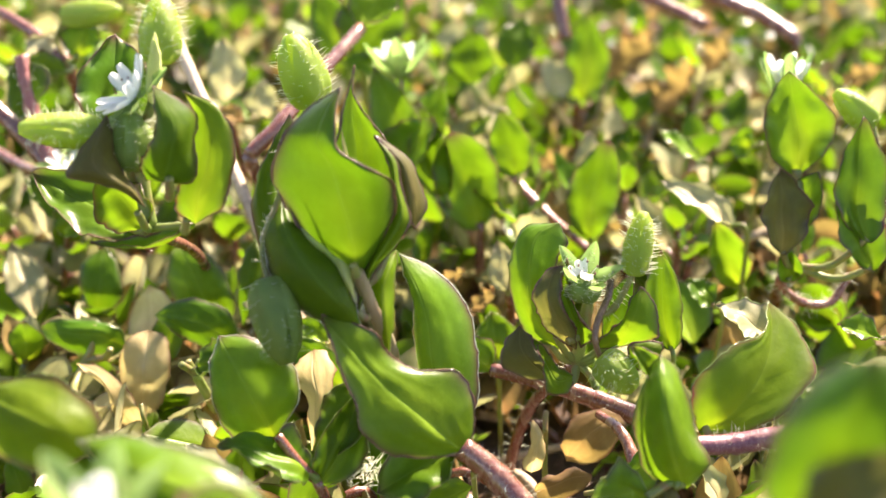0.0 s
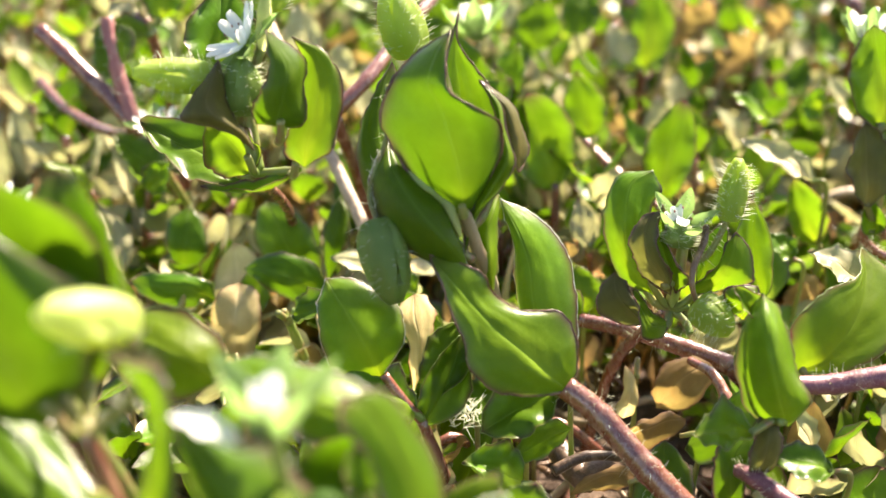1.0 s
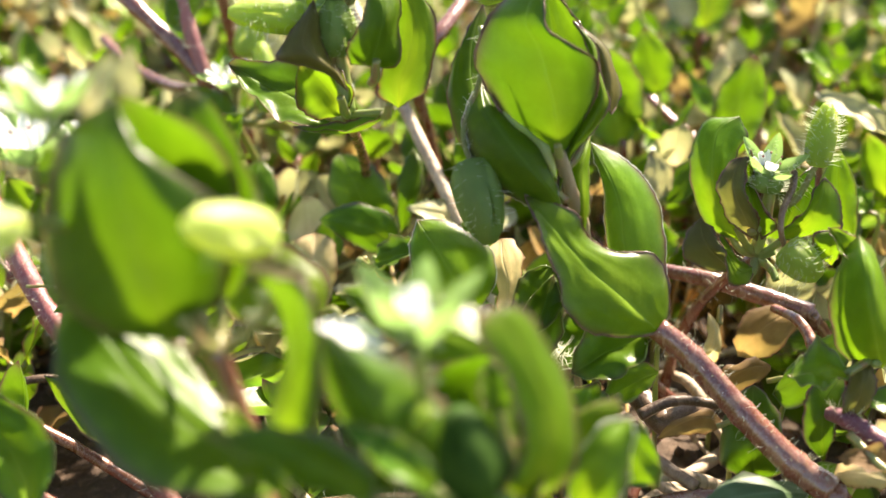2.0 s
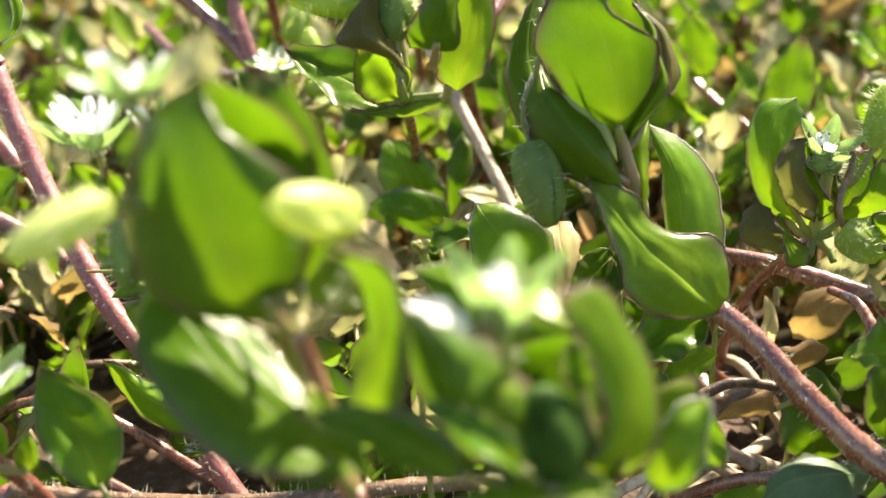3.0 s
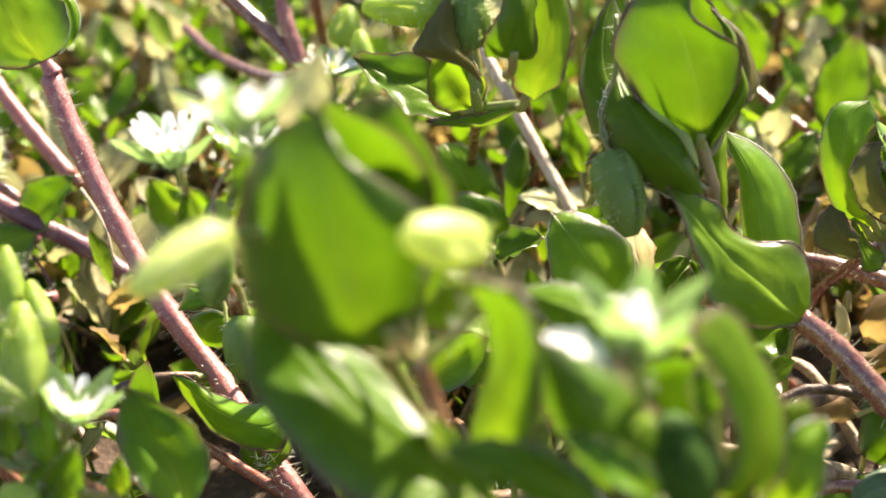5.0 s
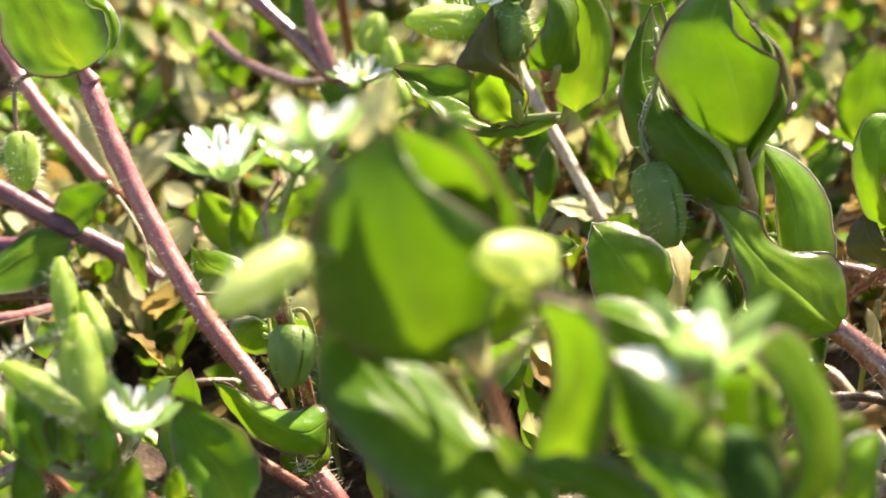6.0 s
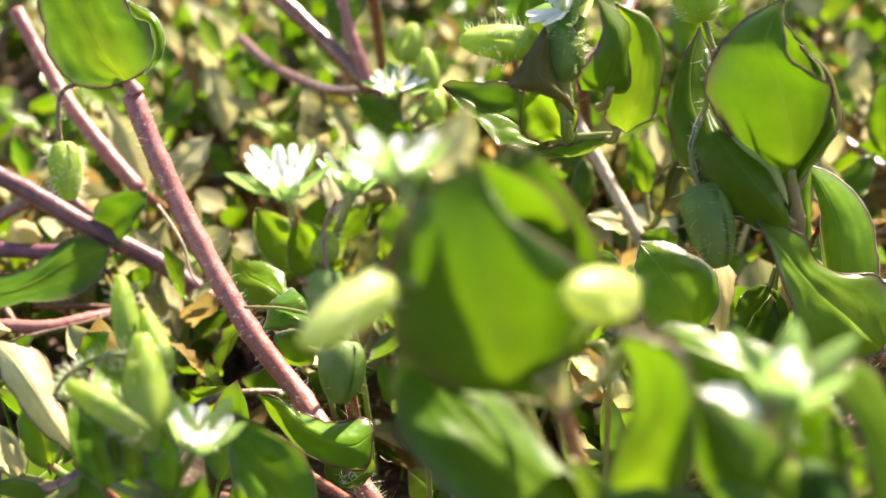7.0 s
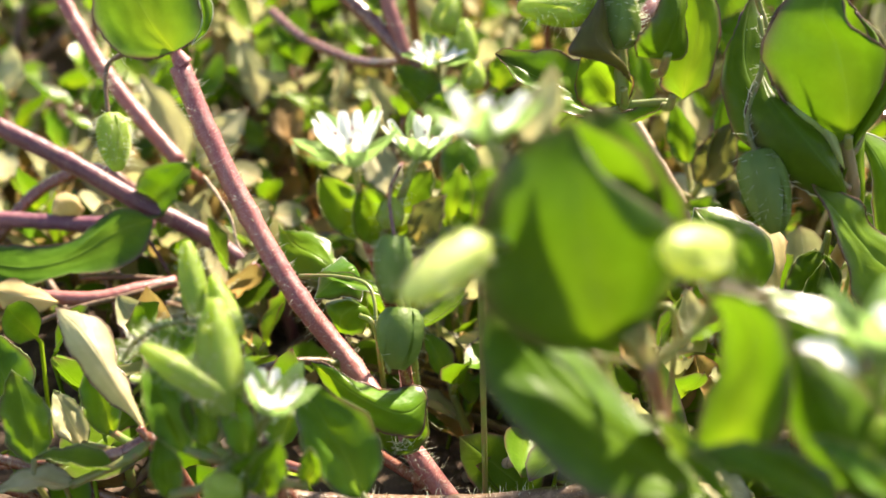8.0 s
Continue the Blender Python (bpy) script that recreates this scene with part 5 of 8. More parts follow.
p = plant('far red chickweed stems leaning over', (69.2, 242.9, 0.0), group='chickweed plants')
stem(p, [(69.2, 242.9, -3.0), (68.0, 239.9, 19.3), (66.2, 232.9, 35.0)], 0.9, 0.9, 'red')
stem(p, [(66.2, 232.9, 35.0), (59.5, 237.9, 38.5), (50.5, 242.5, 41.1), (43.3, 245.9, 43.5)], 1.48, 1.42, 'red')
stem(p, [(48.4, 230.2, 38.5), (41.9, 235.7, 40.7), (36.1, 240.8, 42.1)], 1.14, 1.18, 'red')
stem(p, [(43.3, 190.8, -2.0), (42.4, 188.8, 16.3), (41.8, 185.7, 28.6), (39.9, 185.8, 29.9)], 0.32, 0.29, 'green', name='side_stem')
leaf(p, (40.2, 185.8, 29.7), (33.0, 186.0, 34.6), (0.00, -0.28, 1.03), 4.2, 'leaf', rim='green', seed=99)
stem(p, [(48.9, 187.1, -2.0), (48.8, 184.9, 18.9), (48.8, 181.8, 32.9), (46.8, 182.1, 33.5)], 0.32, 0.29, 'green', name='side_stem')
leaf(p, (46.9, 182.1, 33.5), (43.5, 182.6, 34.6), (-0.20, -0.90, 0.44), 5.2, 'leaf', rim='green', curl=0.1, seed=100)

p = plant('far chickweed shoot with pale leaves and a plump bud', (-53.6, 192.9, 0.0), group='chickweed plants')
stem(p, [(-53.6, 192.9, -3.0), (-54.4, 189.9, 25.6), (-55.6, 182.9, 46.6)], 0.8, 0.8, 'red')
stem(p, [(-55.6, 182.9, 46.6), (-61.2, 186.7, 49.8), (-67.3, 191.1, 52.0)], 0.92, 0.86, 'red')
stem(p, [(-55.6, 182.9, 46.6), (-57.0, 183.6, 49.7), (-55.3, 183.8, 53.2)], 0.40, 0.34, 'green', name='pedicel', hairs=14)
bud(p, (-55.8, 183.9, 53.2), (-46.6, 182.4, 54.6), 3.7, hairs=15, seed=101)
leaf(p, (-56.4, 182.9, 46.6), (-61.8, 184.4, 49.6), (0.20, -0.68, 0.89), 5.9, 'pale', rim='none', seed=102)
stem(p, [(-55.6, 182.9, 46.6), (-54.5, 181.9, 46.9), (-53.3, 181.5, 48.2)], 0.50, 0.42, 'green', name='petiole')
leaf(p, (-53.3, 181.4, 48.0), (-52.5, 184.3, 53.9), (-0.10, -0.85, 0.53), 5.8, 'leaf', rim='none', curl=0.1, seed=103)
stem(p, [(-55.6, 182.9, 46.6), (-54.3, 180.6, 46.4), (-54.8, 178.4, 46.4)], 0.50, 0.42, 'green', name='petiole')
leaf(p, (-54.4, 178.3, 46.4), (-63.4, 178.7, 47.1), (0.00, -0.55, 0.93), 4.9, 'leaf', rim='none', seed=104)

p = plant('far chickweed shoot with pale upright leaves', (-31.8, 199.5, 0.0), group='chickweed plants')
stem(p, [(-31.8, 199.5, -3.0), (-32.6, 196.5, 20.5), (-33.8, 189.5, 37.2)], 0.7, 0.7, 'red')
leaf(p, (-33.8, 189.8, 38.0), (-34.3, 194.3, 47.1), (0.10, -0.77, 0.71), 6.2, 'pale', rim='none', seed=105)
stem(p, [(-33.8, 189.5, 37.2), (-30.4, 186.6, 36.0), (-27.1, 185.0, 37.2)], 0.50, 0.42, 'green', name='petiole')
leaf(p, (-27.1, 184.9, 37.0), (-27.5, 187.6, 42.4), (0.00, -0.72, 0.80), 5.2, 'pale', rim='none', seed=106)
stem(p, [(-33.8, 189.5, 37.2), (-31.0, 186.0, 37.0), (-30.4, 182.9, 37.4)], 0.50, 0.42, 'green', name='petiole')
leaf(p, (-30.2, 182.8, 37.3), (-34.5, 183.4, 38.5), (0.00, -0.68, 0.89), 3.8, 'dead', rim='none', seed=107)

# withered leaves far back
withered((30.1, 225.1, 30.4), (38.8, 223.9, 37.1), (0.10, -0.41, 0.98), 8.0, 0)
withered((38.9, 219.5, 25.9), (45.3, 219.1, 34.0), (-0.10, -0.41, 0.98), 7.9, 1)
withered((49.3, 230.4, 29.8), (53.6, 228.8, 35.7), (0.10, -0.41, 0.98), 5.8, 2)
withered((73.6, 224.2, 28.6), (79.5, 221.9, 32.9), (-0.10, -0.41, 0.98), 4.6, 3)
withered((66.0, 211.8, 26.1), (70.7, 210.2, 31.8), (0.10, -0.41, 0.98), 6.5, 4)
withered((16.7, 199.1, 22.8), (21.9, 196.7, 27.1), (-0.10, -0.41, 0.98), 4.2, 5)
withered((15.9, 153.8, 21.1), (18.5, 151.1, 24.7), (0.10, -0.41, 0.98), 2.5, 6)
withered((3.8, 149.2, 23.1), (7.4, 146.8, 27.3), (-0.10, -0.41, 0.98), 3.3, 7)
withered((-1.1, 152.5, 25.2), (3.4, 149.7, 28.8), (0.10, -0.41, 0.98), 2.5, 8)

# leaf clusters in the middle ground

p = plant('chickweed sprig with three broad soft leaves', (-27.6, 139.1, 0.0), group='chickweed plants')
stem(p, [(-27.6, 139.1, -3.0), (-28.4, 136.7, 13.6), (-29.6, 131.1, 24.7)], 0.7, 0.6, 'green')
stem(p, [(-29.6, 131.1, 24.7), (-29.7, 130.8, 25.2), (-30.2, 130.7, 26.5)], 0.50, 0.42, 'green', name='petiole')
loft(p, [(-33.4, 148.9, 21.7), (-36.6, 151.1, 26.2), (-36.2, 152.6, 29.4)], [(-29.0, 149.8, 19.7), (-31.8, 149.6, 25.4), (-33.5, 151.2, 28.6), (-35.2, 154.4, 30.3)], [(-27.5, 149.8, 23.7), (-29.1, 151.7, 27.5), (-31.9, 152.9, 30.1)], 'leaf', rim='green', crease=0.3, seed=108)
stem(p, [(-29.6, 131.1, 24.7), (-29.3, 130.7, 25.2), (-28.7, 130.9, 26.5)], 0.50, 0.42, 'green', name='petiole')
loft(p, [(-27.3, 150.4, 24.9), (-26.8, 152.3, 28.8)], [(-26.8, 150.0, 20.3), (-25.9, 149.6, 25.4), (-25.4, 151.2, 28.6), (-25.1, 154.7, 31.0)], [(-24.6, 150.4, 24.9), (-23.7, 152.3, 28.8)], 'deep', rim='green', crease=0.3, seed=109)
stem(p, [(-29.6, 131.1, 24.7), (-29.6, 130.0, 25.5), (-30.6, 128.8, 27.2)], 0.50, 0.42, 'green', name='petiole')
loft(p, [(-28.2, 142.8, 20.7), (-31.7, 143.1, 21.4), (-35.2, 144.0, 23.2)], [(-26.1, 144.4, 20.2), (-30.1, 143.4, 24.0), (-33.6, 143.9, 25.1), (-37.4, 145.9, 24.3)], [(-27.5, 144.9, 25.1), (-31.0, 145.7, 26.7), (-34.8, 145.6, 26.4)], 'deep', rim='green', crease=0.3, seed=110)
stem(p, [(-29.6, 131.1, 24.7), (-29.6, 129.9, 25.5), (-28.4, 128.6, 26.8)], 0.50, 0.42, 'green', name='petiole')
leaf(p, (-28.7, 128.7, 26.7), (-22.7, 127.8, 29.3), (0.03, -0.34, 1.08), 4.6, 'deep', rim='green', cup=0.3, seed=111)

p = plant('chickweed sprig with narrow upright leaves and a curled dark leaf', (-14.4, 159.2, 0.0), group='chickweed plants')
stem(p, [(-14.4, 159.2, -3.0), (-15.2, 155.6, 13.0), (-16.4, 147.2, 23.6)], 0.7, 0.6, 'red')
stem(p, [(-16.4, 147.2, 23.6), (-16.4, 148.8, 24.6), (-16.9, 151.2, 27.1)], 0.50, 0.42, 'green', name='petiole')
leaf(p, (-16.8, 151.0, 26.8), (-18.8, 154.7, 34.4), (-0.09, -0.92, 0.41), 3.9, 'leaf', rim='green', curl=0.1, seed=112)
stem(p, [(-16.4, 147.2, 23.6), (-16.2, 146.6, 24.4), (-15.5, 146.2, 26.2)], 0.50, 0.42, 'green', name='petiole')
leaf(p, (-15.6, 146.1, 25.9), (-11.6, 148.0, 34.4), (-0.09, -0.72, 0.76), 5.5, 'purple', wave=0.06, seed=113)
stem(p, [(-16.4, 147.2, 23.6), (-15.8, 146.9, 25.1), (-14.8, 147.3, 28.4)], 0.50, 0.42, 'green', name='petiole')
leaf(p, (-14.9, 147.1, 27.9), (-12.3, 153.0, 40.0), (0.51, -0.59, 0.56), 4.4, 'deep', wave=0.05, cup=0.5, seed=114)
stem(p, [(-16.4, 147.2, 23.6), (-17.2, 146.5, 24.1), (-19.3, 145.6, 24.9)], 0.50, 0.42, 'green', name='petiole')
leaf(p, (-19.0, 145.6, 24.9), (-25.7, 144.3, 26.8), (0.02, -0.57, 1.02), 4.0, 'pale', rim='green', seed=115)
stem(p, [(-16.4, 147.2, 23.6), (-14.3, 142.5, 23.1), (-14.7, 138.5, 24.1)], 0.50, 0.42, 'green', name='petiole')
leaf(p, (-14.5, 138.5, 24.0), (-18.9, 139.8, 26.6), (0.02, -0.62, 0.93), 4.9, 'leaf', rim='green', seed=116)
stem(p, [(-8.1, 136.6, -2.0), (-9.2, 134.2, 11.2), (-9.9, 131.0, 20.0), (-11.6, 131.7, 21.5)], 0.32, 0.29, 'green', name='side_stem')
leaf(p, (-11.3, 131.6, 21.2), (-18.4, 134.7, 27.7), (-0.09, -0.82, 0.58), 5.5, 'leaf', rim='green', curl=0.1, seed=117)
stem(p, [(0.8, 132.3, -2.0), (0.2, 130.7, 13.5), (-0.3, 127.9, 23.8), (-2.4, 127.2, 23.7)], 0.32, 0.29, 'green', name='side_stem')
leaf(p, (-2.1, 127.3, 23.7), (-8.8, 125.0, 23.6), (0.02, -0.57, 1.02), 6.2, 'leaf', rim='green', seed=118)

p = plant('chickweed sprig with pale folded leaves', (-87.5, 178.5, 0.0), group='chickweed plants')
stem(p, [(-87.5, 178.5, -3.0), (-88.3, 175.5, 9.4), (-89.5, 168.5, 17.0)], 0.7, 0.6, 'red')
stem(p, [(-89.5, 168.5, 17.0), (-89.6, 168.7, 17.5), (-90.1, 169.2, 18.8)], 0.50, 0.42, 'green', name='petiole')
leaf(p, (-89.9, 169.1, 18.2), (-95.8, 173.4, 31.7), (0.21, -0.67, 0.84), 5.7, 'pale', rim='green', cup=0.5, seed=119)
stem(p, [(-80.6, 201.0, -2.0), (-81.4, 198.5, 8.0), (-81.9, 195.1, 14.6), (-82.5, 196.2, 16.8)], 0.32, 0.29, 'green', name='side_stem')
leaf(p, (-82.4, 196.0, 16.4), (-85.1, 201.3, 27.2), (0.11, -0.72, 0.75), 4.9, 'pale', rim='none', cup=0.4, seed=120)
stem(p, [(-89.5, 168.5, 17.0), (-88.4, 168.5, 17.2), (-86.6, 169.1, 18.1)], 0.50, 0.42, 'green', name='petiole')
leaf(p, (-86.9, 168.9, 17.8), (-80.1, 174.8, 25.5), (-0.08, -0.62, 0.93), 6.7, 'pale', rim='none', seed=121)
stem(p, [(-72.5, 184.4, -2.0), (-73.3, 181.4, 8.5), (-73.8, 177.8, 15.5), (-74.4, 179.7, 16.8)], 0.32, 0.29, 'green', name='side_stem')
leaf(p, (-74.3, 179.4, 16.6), (-76.6, 187.6, 21.9), (0.12, -0.62, 0.93), 5.4, 'dead', rim='none', seed=122)
stem(p, [(-95.7, 190.2, -2.0), (-97.2, 187.7, 9.1), (-98.3, 184.4, 16.4), (-100.4, 185.5, 17.3)], 0.32, 0.29, 'green', name='side_stem')
leaf(p, (-99.9, 185.2, 17.1), (-110.9, 190.9, 21.9), (0.12, -0.57, 1.01), 6.4, 'leaf', rim='none', seed=123)

p = plant('chickweed sprig with bluish green leaves', (10.9, 164.6, 0.0), group='chickweed plants')
stem(p, [(10.9, 164.6, -3.0), (10.1, 161.6, 12.5), (8.9, 154.6, 22.8)], 0.6, 0.6, 'red')
stem(p, [(8.9, 154.6, 22.8), (9.0, 154.2, 23.1), (8.8, 154.0, 23.9)], 0.50, 0.42, 'green', name='petiole')
leaf(p, (8.9, 153.9, 23.6), (7.3, 156.0, 30.3), (0.10, -0.72, 0.80), 4.7, 'pale', rim='green', seed=124)
leaf(p, (9.7, 154.6, 22.8), (16.0, 158.9, 29.3), (0.00, -0.68, 0.89), 4.3, 'deep', rim='green', seed=125)
stem(p, [(8.2, 147.0, -2.0), (7.6, 144.4, 9.9), (7.2, 141.1, 17.9), (6.9, 142.1, 19.9)], 0.32, 0.29, 'green', name='side_stem')
leaf(p, (7.0, 142.0, 19.7), (6.2, 144.8, 25.5), (0.10, -0.68, 0.89), 6.2, 'leaf', rim='green', seed=126)
stem(p, [(42.8, 161.0, -2.0), (41.5, 158.3, 18.2), (40.6, 154.9, 31.7), (38.7, 156.2, 32.5)], 0.32, 0.29, 'green', name='side_stem')
leaf(p, (39.1, 156.0, 32.4), (29.9, 162.3, 36.3), (0.00, -0.41, 0.98), 4.6, 'pale', rim='green', seed=127)
stem(p, [(37.2, 152.8, -2.0), (36.9, 150.4, 13.3), (36.6, 147.2, 23.5), (35.1, 147.8, 24.9)], 0.32, 0.29, 'green', name='side_stem')
leaf(p, (35.2, 147.8, 24.8), (31.9, 149.2, 27.8), (0.00, -0.55, 0.93), 4.4, 'deep', rim='green', seed=128)

p = plant('chickweed sprig with shaded rounded leaves', (-44.1, 152.0, 0.0), group='chickweed plants')
stem(p, [(-44.1, 152.0, -3.0), (-44.9, 149.0, 10.8), (-46.1, 142.0, 19.7)], 0.6, 0.6, 'red')
stem(p, [(-46.1, 142.0, 19.7), (-45.2, 142.5, 21.1), (-44.7, 144.1, 23.9)], 0.50, 0.42, 'green', name='petiole')
loft(p, [(-49.9, 157.2, 20.5), (-50.6, 159.1, 24.5)], [(-48.9, 157.2, 16.6), (-47.6, 156.7, 21.6), (-47.3, 158.0, 24.3), (-47.4, 161.5, 26.6)], [(-44.8, 157.2, 20.5), (-45.0, 159.1, 24.5)], 'deep', rim='green', crease=0.3, seed=129)
stem(p, [(-46.1, 142.0, 19.7), (-43.1, 141.1, 20.8), (-42.0, 140.0, 22.6)], 0.50, 0.42, 'green', name='petiole')
loft(p, [(-43.1, 142.5, 20.1), (-47.6, 142.7, 20.4), (-50.4, 143.3, 21.7)], [(-41.1, 144.4, 20.2), (-43.9, 142.9, 22.9), (-48.1, 143.0, 23.3), (-52.5, 145.2, 22.8)], [(-42.1, 144.2, 23.6), (-46.9, 144.6, 24.5), (-50.4, 144.5, 24.2)], 'deep', rim='green', crease=0.3, seed=130)
stem(p, [(-46.1, 142.0, 19.7), (-46.4, 137.6, 18.7), (-45.4, 134.2, 19.7)], 0.50, 0.42, 'green', name='petiole')
loft(p, [(-44.0, 135.6, 21.9), (-41.3, 134.6, 19.8), (-40.6, 133.1, 16.8)], [(-45.8, 137.6, 22.1), (-42.1, 134.5, 21.8), (-40.1, 133.2, 19.1), (-37.9, 133.6, 15.0)], [(-42.0, 135.9, 22.5), (-39.0, 134.7, 20.1), (-37.0, 133.4, 17.4)], 'cream', rim='none', crease=0.5, ruffle=0.05, seed=131)
stem(p, [(-34.8, 136.0, -2.0), (-35.5, 133.5, 10.1), (-36.0, 130.1, 18.2), (-36.5, 131.1, 20.2)], 0.32, 0.29, 'green', name='side_stem')
loft(p, [(-40.3, 137.4, 16.5), (-41.0, 139.8, 21.4), (-39.6, 141.0, 23.8)], [(-38.0, 138.1, 14.0), (-37.7, 137.8, 19.4), (-37.4, 139.3, 22.4), (-37.5, 142.5, 24.1)], [(-35.5, 137.4, 16.5), (-34.5, 139.8, 21.4), (-35.2, 141.0, 23.8)], 'cream', rim='none', crease=0.5, ruffle=0.06, seed=132)
stem(p, [(-54.9, 162.6, -2.0), (-55.9, 159.8, 9.1), (-56.6, 156.2, 16.5), (-57.6, 158.0, 17.9)], 0.32, 0.29, 'green', name='side_stem')
leaf(p, (-57.4, 157.6, 17.6), (-62.3, 166.7, 24.7), (0.20, -0.68, 0.89), 5.6, 'pale', rim='none', seed=133)

# tall purple stem at the left

p = plant('tall chickweed stem, purple-red, with a wavy round leaf and drooping bud', (-42.9, 109.2, 0.0), group='chickweed plants')
stem(p, [(-42.9, 109.2, -3.0), (-45.3, 108.3, 3.1), (-48.9, 106.2, 5.7)], 1.2, 1.0, 'red', hairs=10)
stem(p, [(-48.9, 106.2, 5.7), (-54.8, 111.3, 11.5), (-60.7, 118.9, 15.8), (-67.2, 124.2, 22.0), (-73.5, 130.5, 30.3), (-78.4, 135.6, 38.6), (-82.0, 140.2, 45.7)], 1.22, 1.34, 'rose', hairs=150)
stem(p, [(-81.5, 140.1, 46.0), (-82.4, 140.5, 47.6), (-83.2, 140.7, 49.0)], 1.25, 0.25, 'rose', name='midrib')
loft(p, [(-84.7, 139.4, 47.2), (-87.8, 138.9, 47.5), (-90.4, 139.4, 49.3), (-91.7, 140.4, 51.6), (-92.0, 141.6, 53.7), (-92.8, 142.8, 56.0), (-92.5, 144.9, 59.4)], [(-82.4, 139.7, 47.9), (-84.5, 140.4, 50.4), (-86.3, 141.5, 53.4), (-87.5, 142.6, 55.7), (-88.6, 144.1, 58.6), (-89.7, 146.6, 61.5)], [(-80.6, 139.8, 48.7), (-78.8, 140.0, 50.3), (-78.6, 140.8, 52.6), (-79.5, 142.0, 54.7), (-81.6, 142.5, 55.7), (-82.4, 143.7, 58.0), (-83.4, 145.3, 60.2)], 'leaf', thick=0.11, crease=0.35, ruffle=0.02, seed=134)
loft(p, [(-80.9, 141.9, 55.2), (-79.3, 141.6, 54.5), (-78.6, 140.6, 52.7), (-78.8, 139.5, 50.7)], [(-82.0, 143.1, 56.9), (-80.3, 141.6, 55.8), (-78.4, 140.7, 55.0), (-77.7, 139.7, 53.0), (-78.1, 138.9, 51.1), (-80.0, 139.2, 48.9)], [(-79.9, 142.3, 56.1), (-78.3, 141.8, 55.3), (-77.3, 140.6, 53.0), (-77.7, 139.4, 50.9)], 'leaf', rim='glint', thick=0.08, crease=0.2, roll=0.3, label='pale curled leaf edge', seed=823)
stem(p, [(-87.1, 140.2, 47.7), (-89.5, 140.8, 46.9), (-90.9, 140.6, 45.8), (-91.2, 139.5, 43.8), (-90.9, 137.6, 40.5)], 0.32, 0.27, 'twig', name='pedicel', hairs=12)
bud(p, (-90.6, 137.7, 40.6), (-89.6, 133.7, 34.8), 3.9, hairs=170, label='drooping hairy green bud', seed=135)
stem(p, [(-60.7, 118.9, 15.8), (-62.7, 118.9, 16.5), (-63.4, 118.1, 16.8)], 0.50, 0.42, 'green', name='petiole')
loft(p, [(-62.2, 112.2, 20.4), (-59.0, 111.2, 18.7), (-55.2, 111.0, 18.2), (-52.5, 111.7, 18.2)], [(-65.1, 114.2, 19.9), (-62.0, 111.1, 19.5), (-58.9, 108.9, 18.6), (-55.7, 107.8, 17.6), (-53.5, 108.2, 17.1), (-51.6, 110.6, 17.3)], [(-62.6, 111.5, 17.1), (-59.6, 109.3, 15.3), (-56.0, 108.1, 14.1), (-52.5, 108.6, 13.8)], 'leaf', crease=0.2, thick=0.14, seed=136)
stem(p, [(-55.4, 111.6, 12.1), (-55.9, 110.4, 10.9), (-55.9, 109.7, 10.6)], 0.50, 0.42, 'green', name='petiole')
leaf(p, (-56.0, 109.6, 10.4), (-52.1, 112.8, 16.8), (-0.19, -0.87, 0.50), 5.5, 'leaf', cup=0.4, rim='green', curl=0.1, seed=137)
tuft(p, (-53.9, 110.1, 11.5), 0.9, 90, 6)
stem(p, [(-68.5, 125.1, 23.9), (-70.7, 128.6, 22.2), (-70.6, 131.6, 21.6)], 0.50, 0.42, 'green', name='petiole')
loft(p, [(-69.7, 133.8, 26.3), (-65.8, 133.7, 26.0), (-63.6, 131.7, 24.5)], [(-70.7, 135.0, 26.5), (-68.5, 132.1, 25.3), (-66.1, 130.6, 24.7), (-64.1, 129.5, 23.7), (-62.9, 128.5, 22.8)], [(-69.9, 130.8, 23.0), (-67.6, 128.8, 22.4), (-64.9, 128.1, 22.1)], 'leaf', rim='green', crease=0.3, seed=138)
stem(p, [(-80.5, 139.7, 31.0), (-78.6, 137.8, 29.3), (-76.8, 135.6, 27.2), (-76.0, 134.2, 24.3), (-74.9, 133.5, 22.9)], 0.24, 0.14, 'straw', name='dry_thread', label='dry pale thread')

# crossing stems behind it

p = plant('purple creeping chickweed stem with a wavy dark leaf', (-71.6, 149.3, 0.0), group='chickweed plants')
stem(p, [(-71.6, 149.3, -3.0), (-73.6, 147.5, 8.6), (-76.6, 143.3, 15.7)], 0.9, 1.0, 'plum')
stem(p, [(-76.6, 143.3, 15.7), (-83.2, 144.5, 20.3), (-90.5, 145.3, 24.3), (-100.3, 147.8, 29.4), (-112.3, 150.5, 34.9)], 1.26, 1.24, 'plum', hairs=20)
stem(p, [(-89.3, 145.1, 21.6), (-96.5, 145.8, 20.8), (-104.5, 146.9, 20.7), (-114.2, 148.1, 20.8)], 1.10, 1.12, 'plum')
loft(p, [(-92.6, 142.9, 24.6), (-98.7, 140.0, 21.7), (-103.6, 138.6, 21.3), (-108.0, 138.7, 21.6)], [(-88.6, 143.2, 23.0), (-92.8, 139.7, 22.9), (-98.1, 137.2, 20.7), (-103.1, 136.0, 19.8), (-107.5, 136.1, 20.1), (-112.1, 137.1, 20.9)], [(-89.1, 138.3, 20.5), (-93.1, 135.4, 19.5), (-98.2, 134.2, 19.5), (-104.1, 133.6, 18.6), (-108.8, 135.0, 19.1)], 'deep', crease=0.2, ruffle=0.01, seed=139)
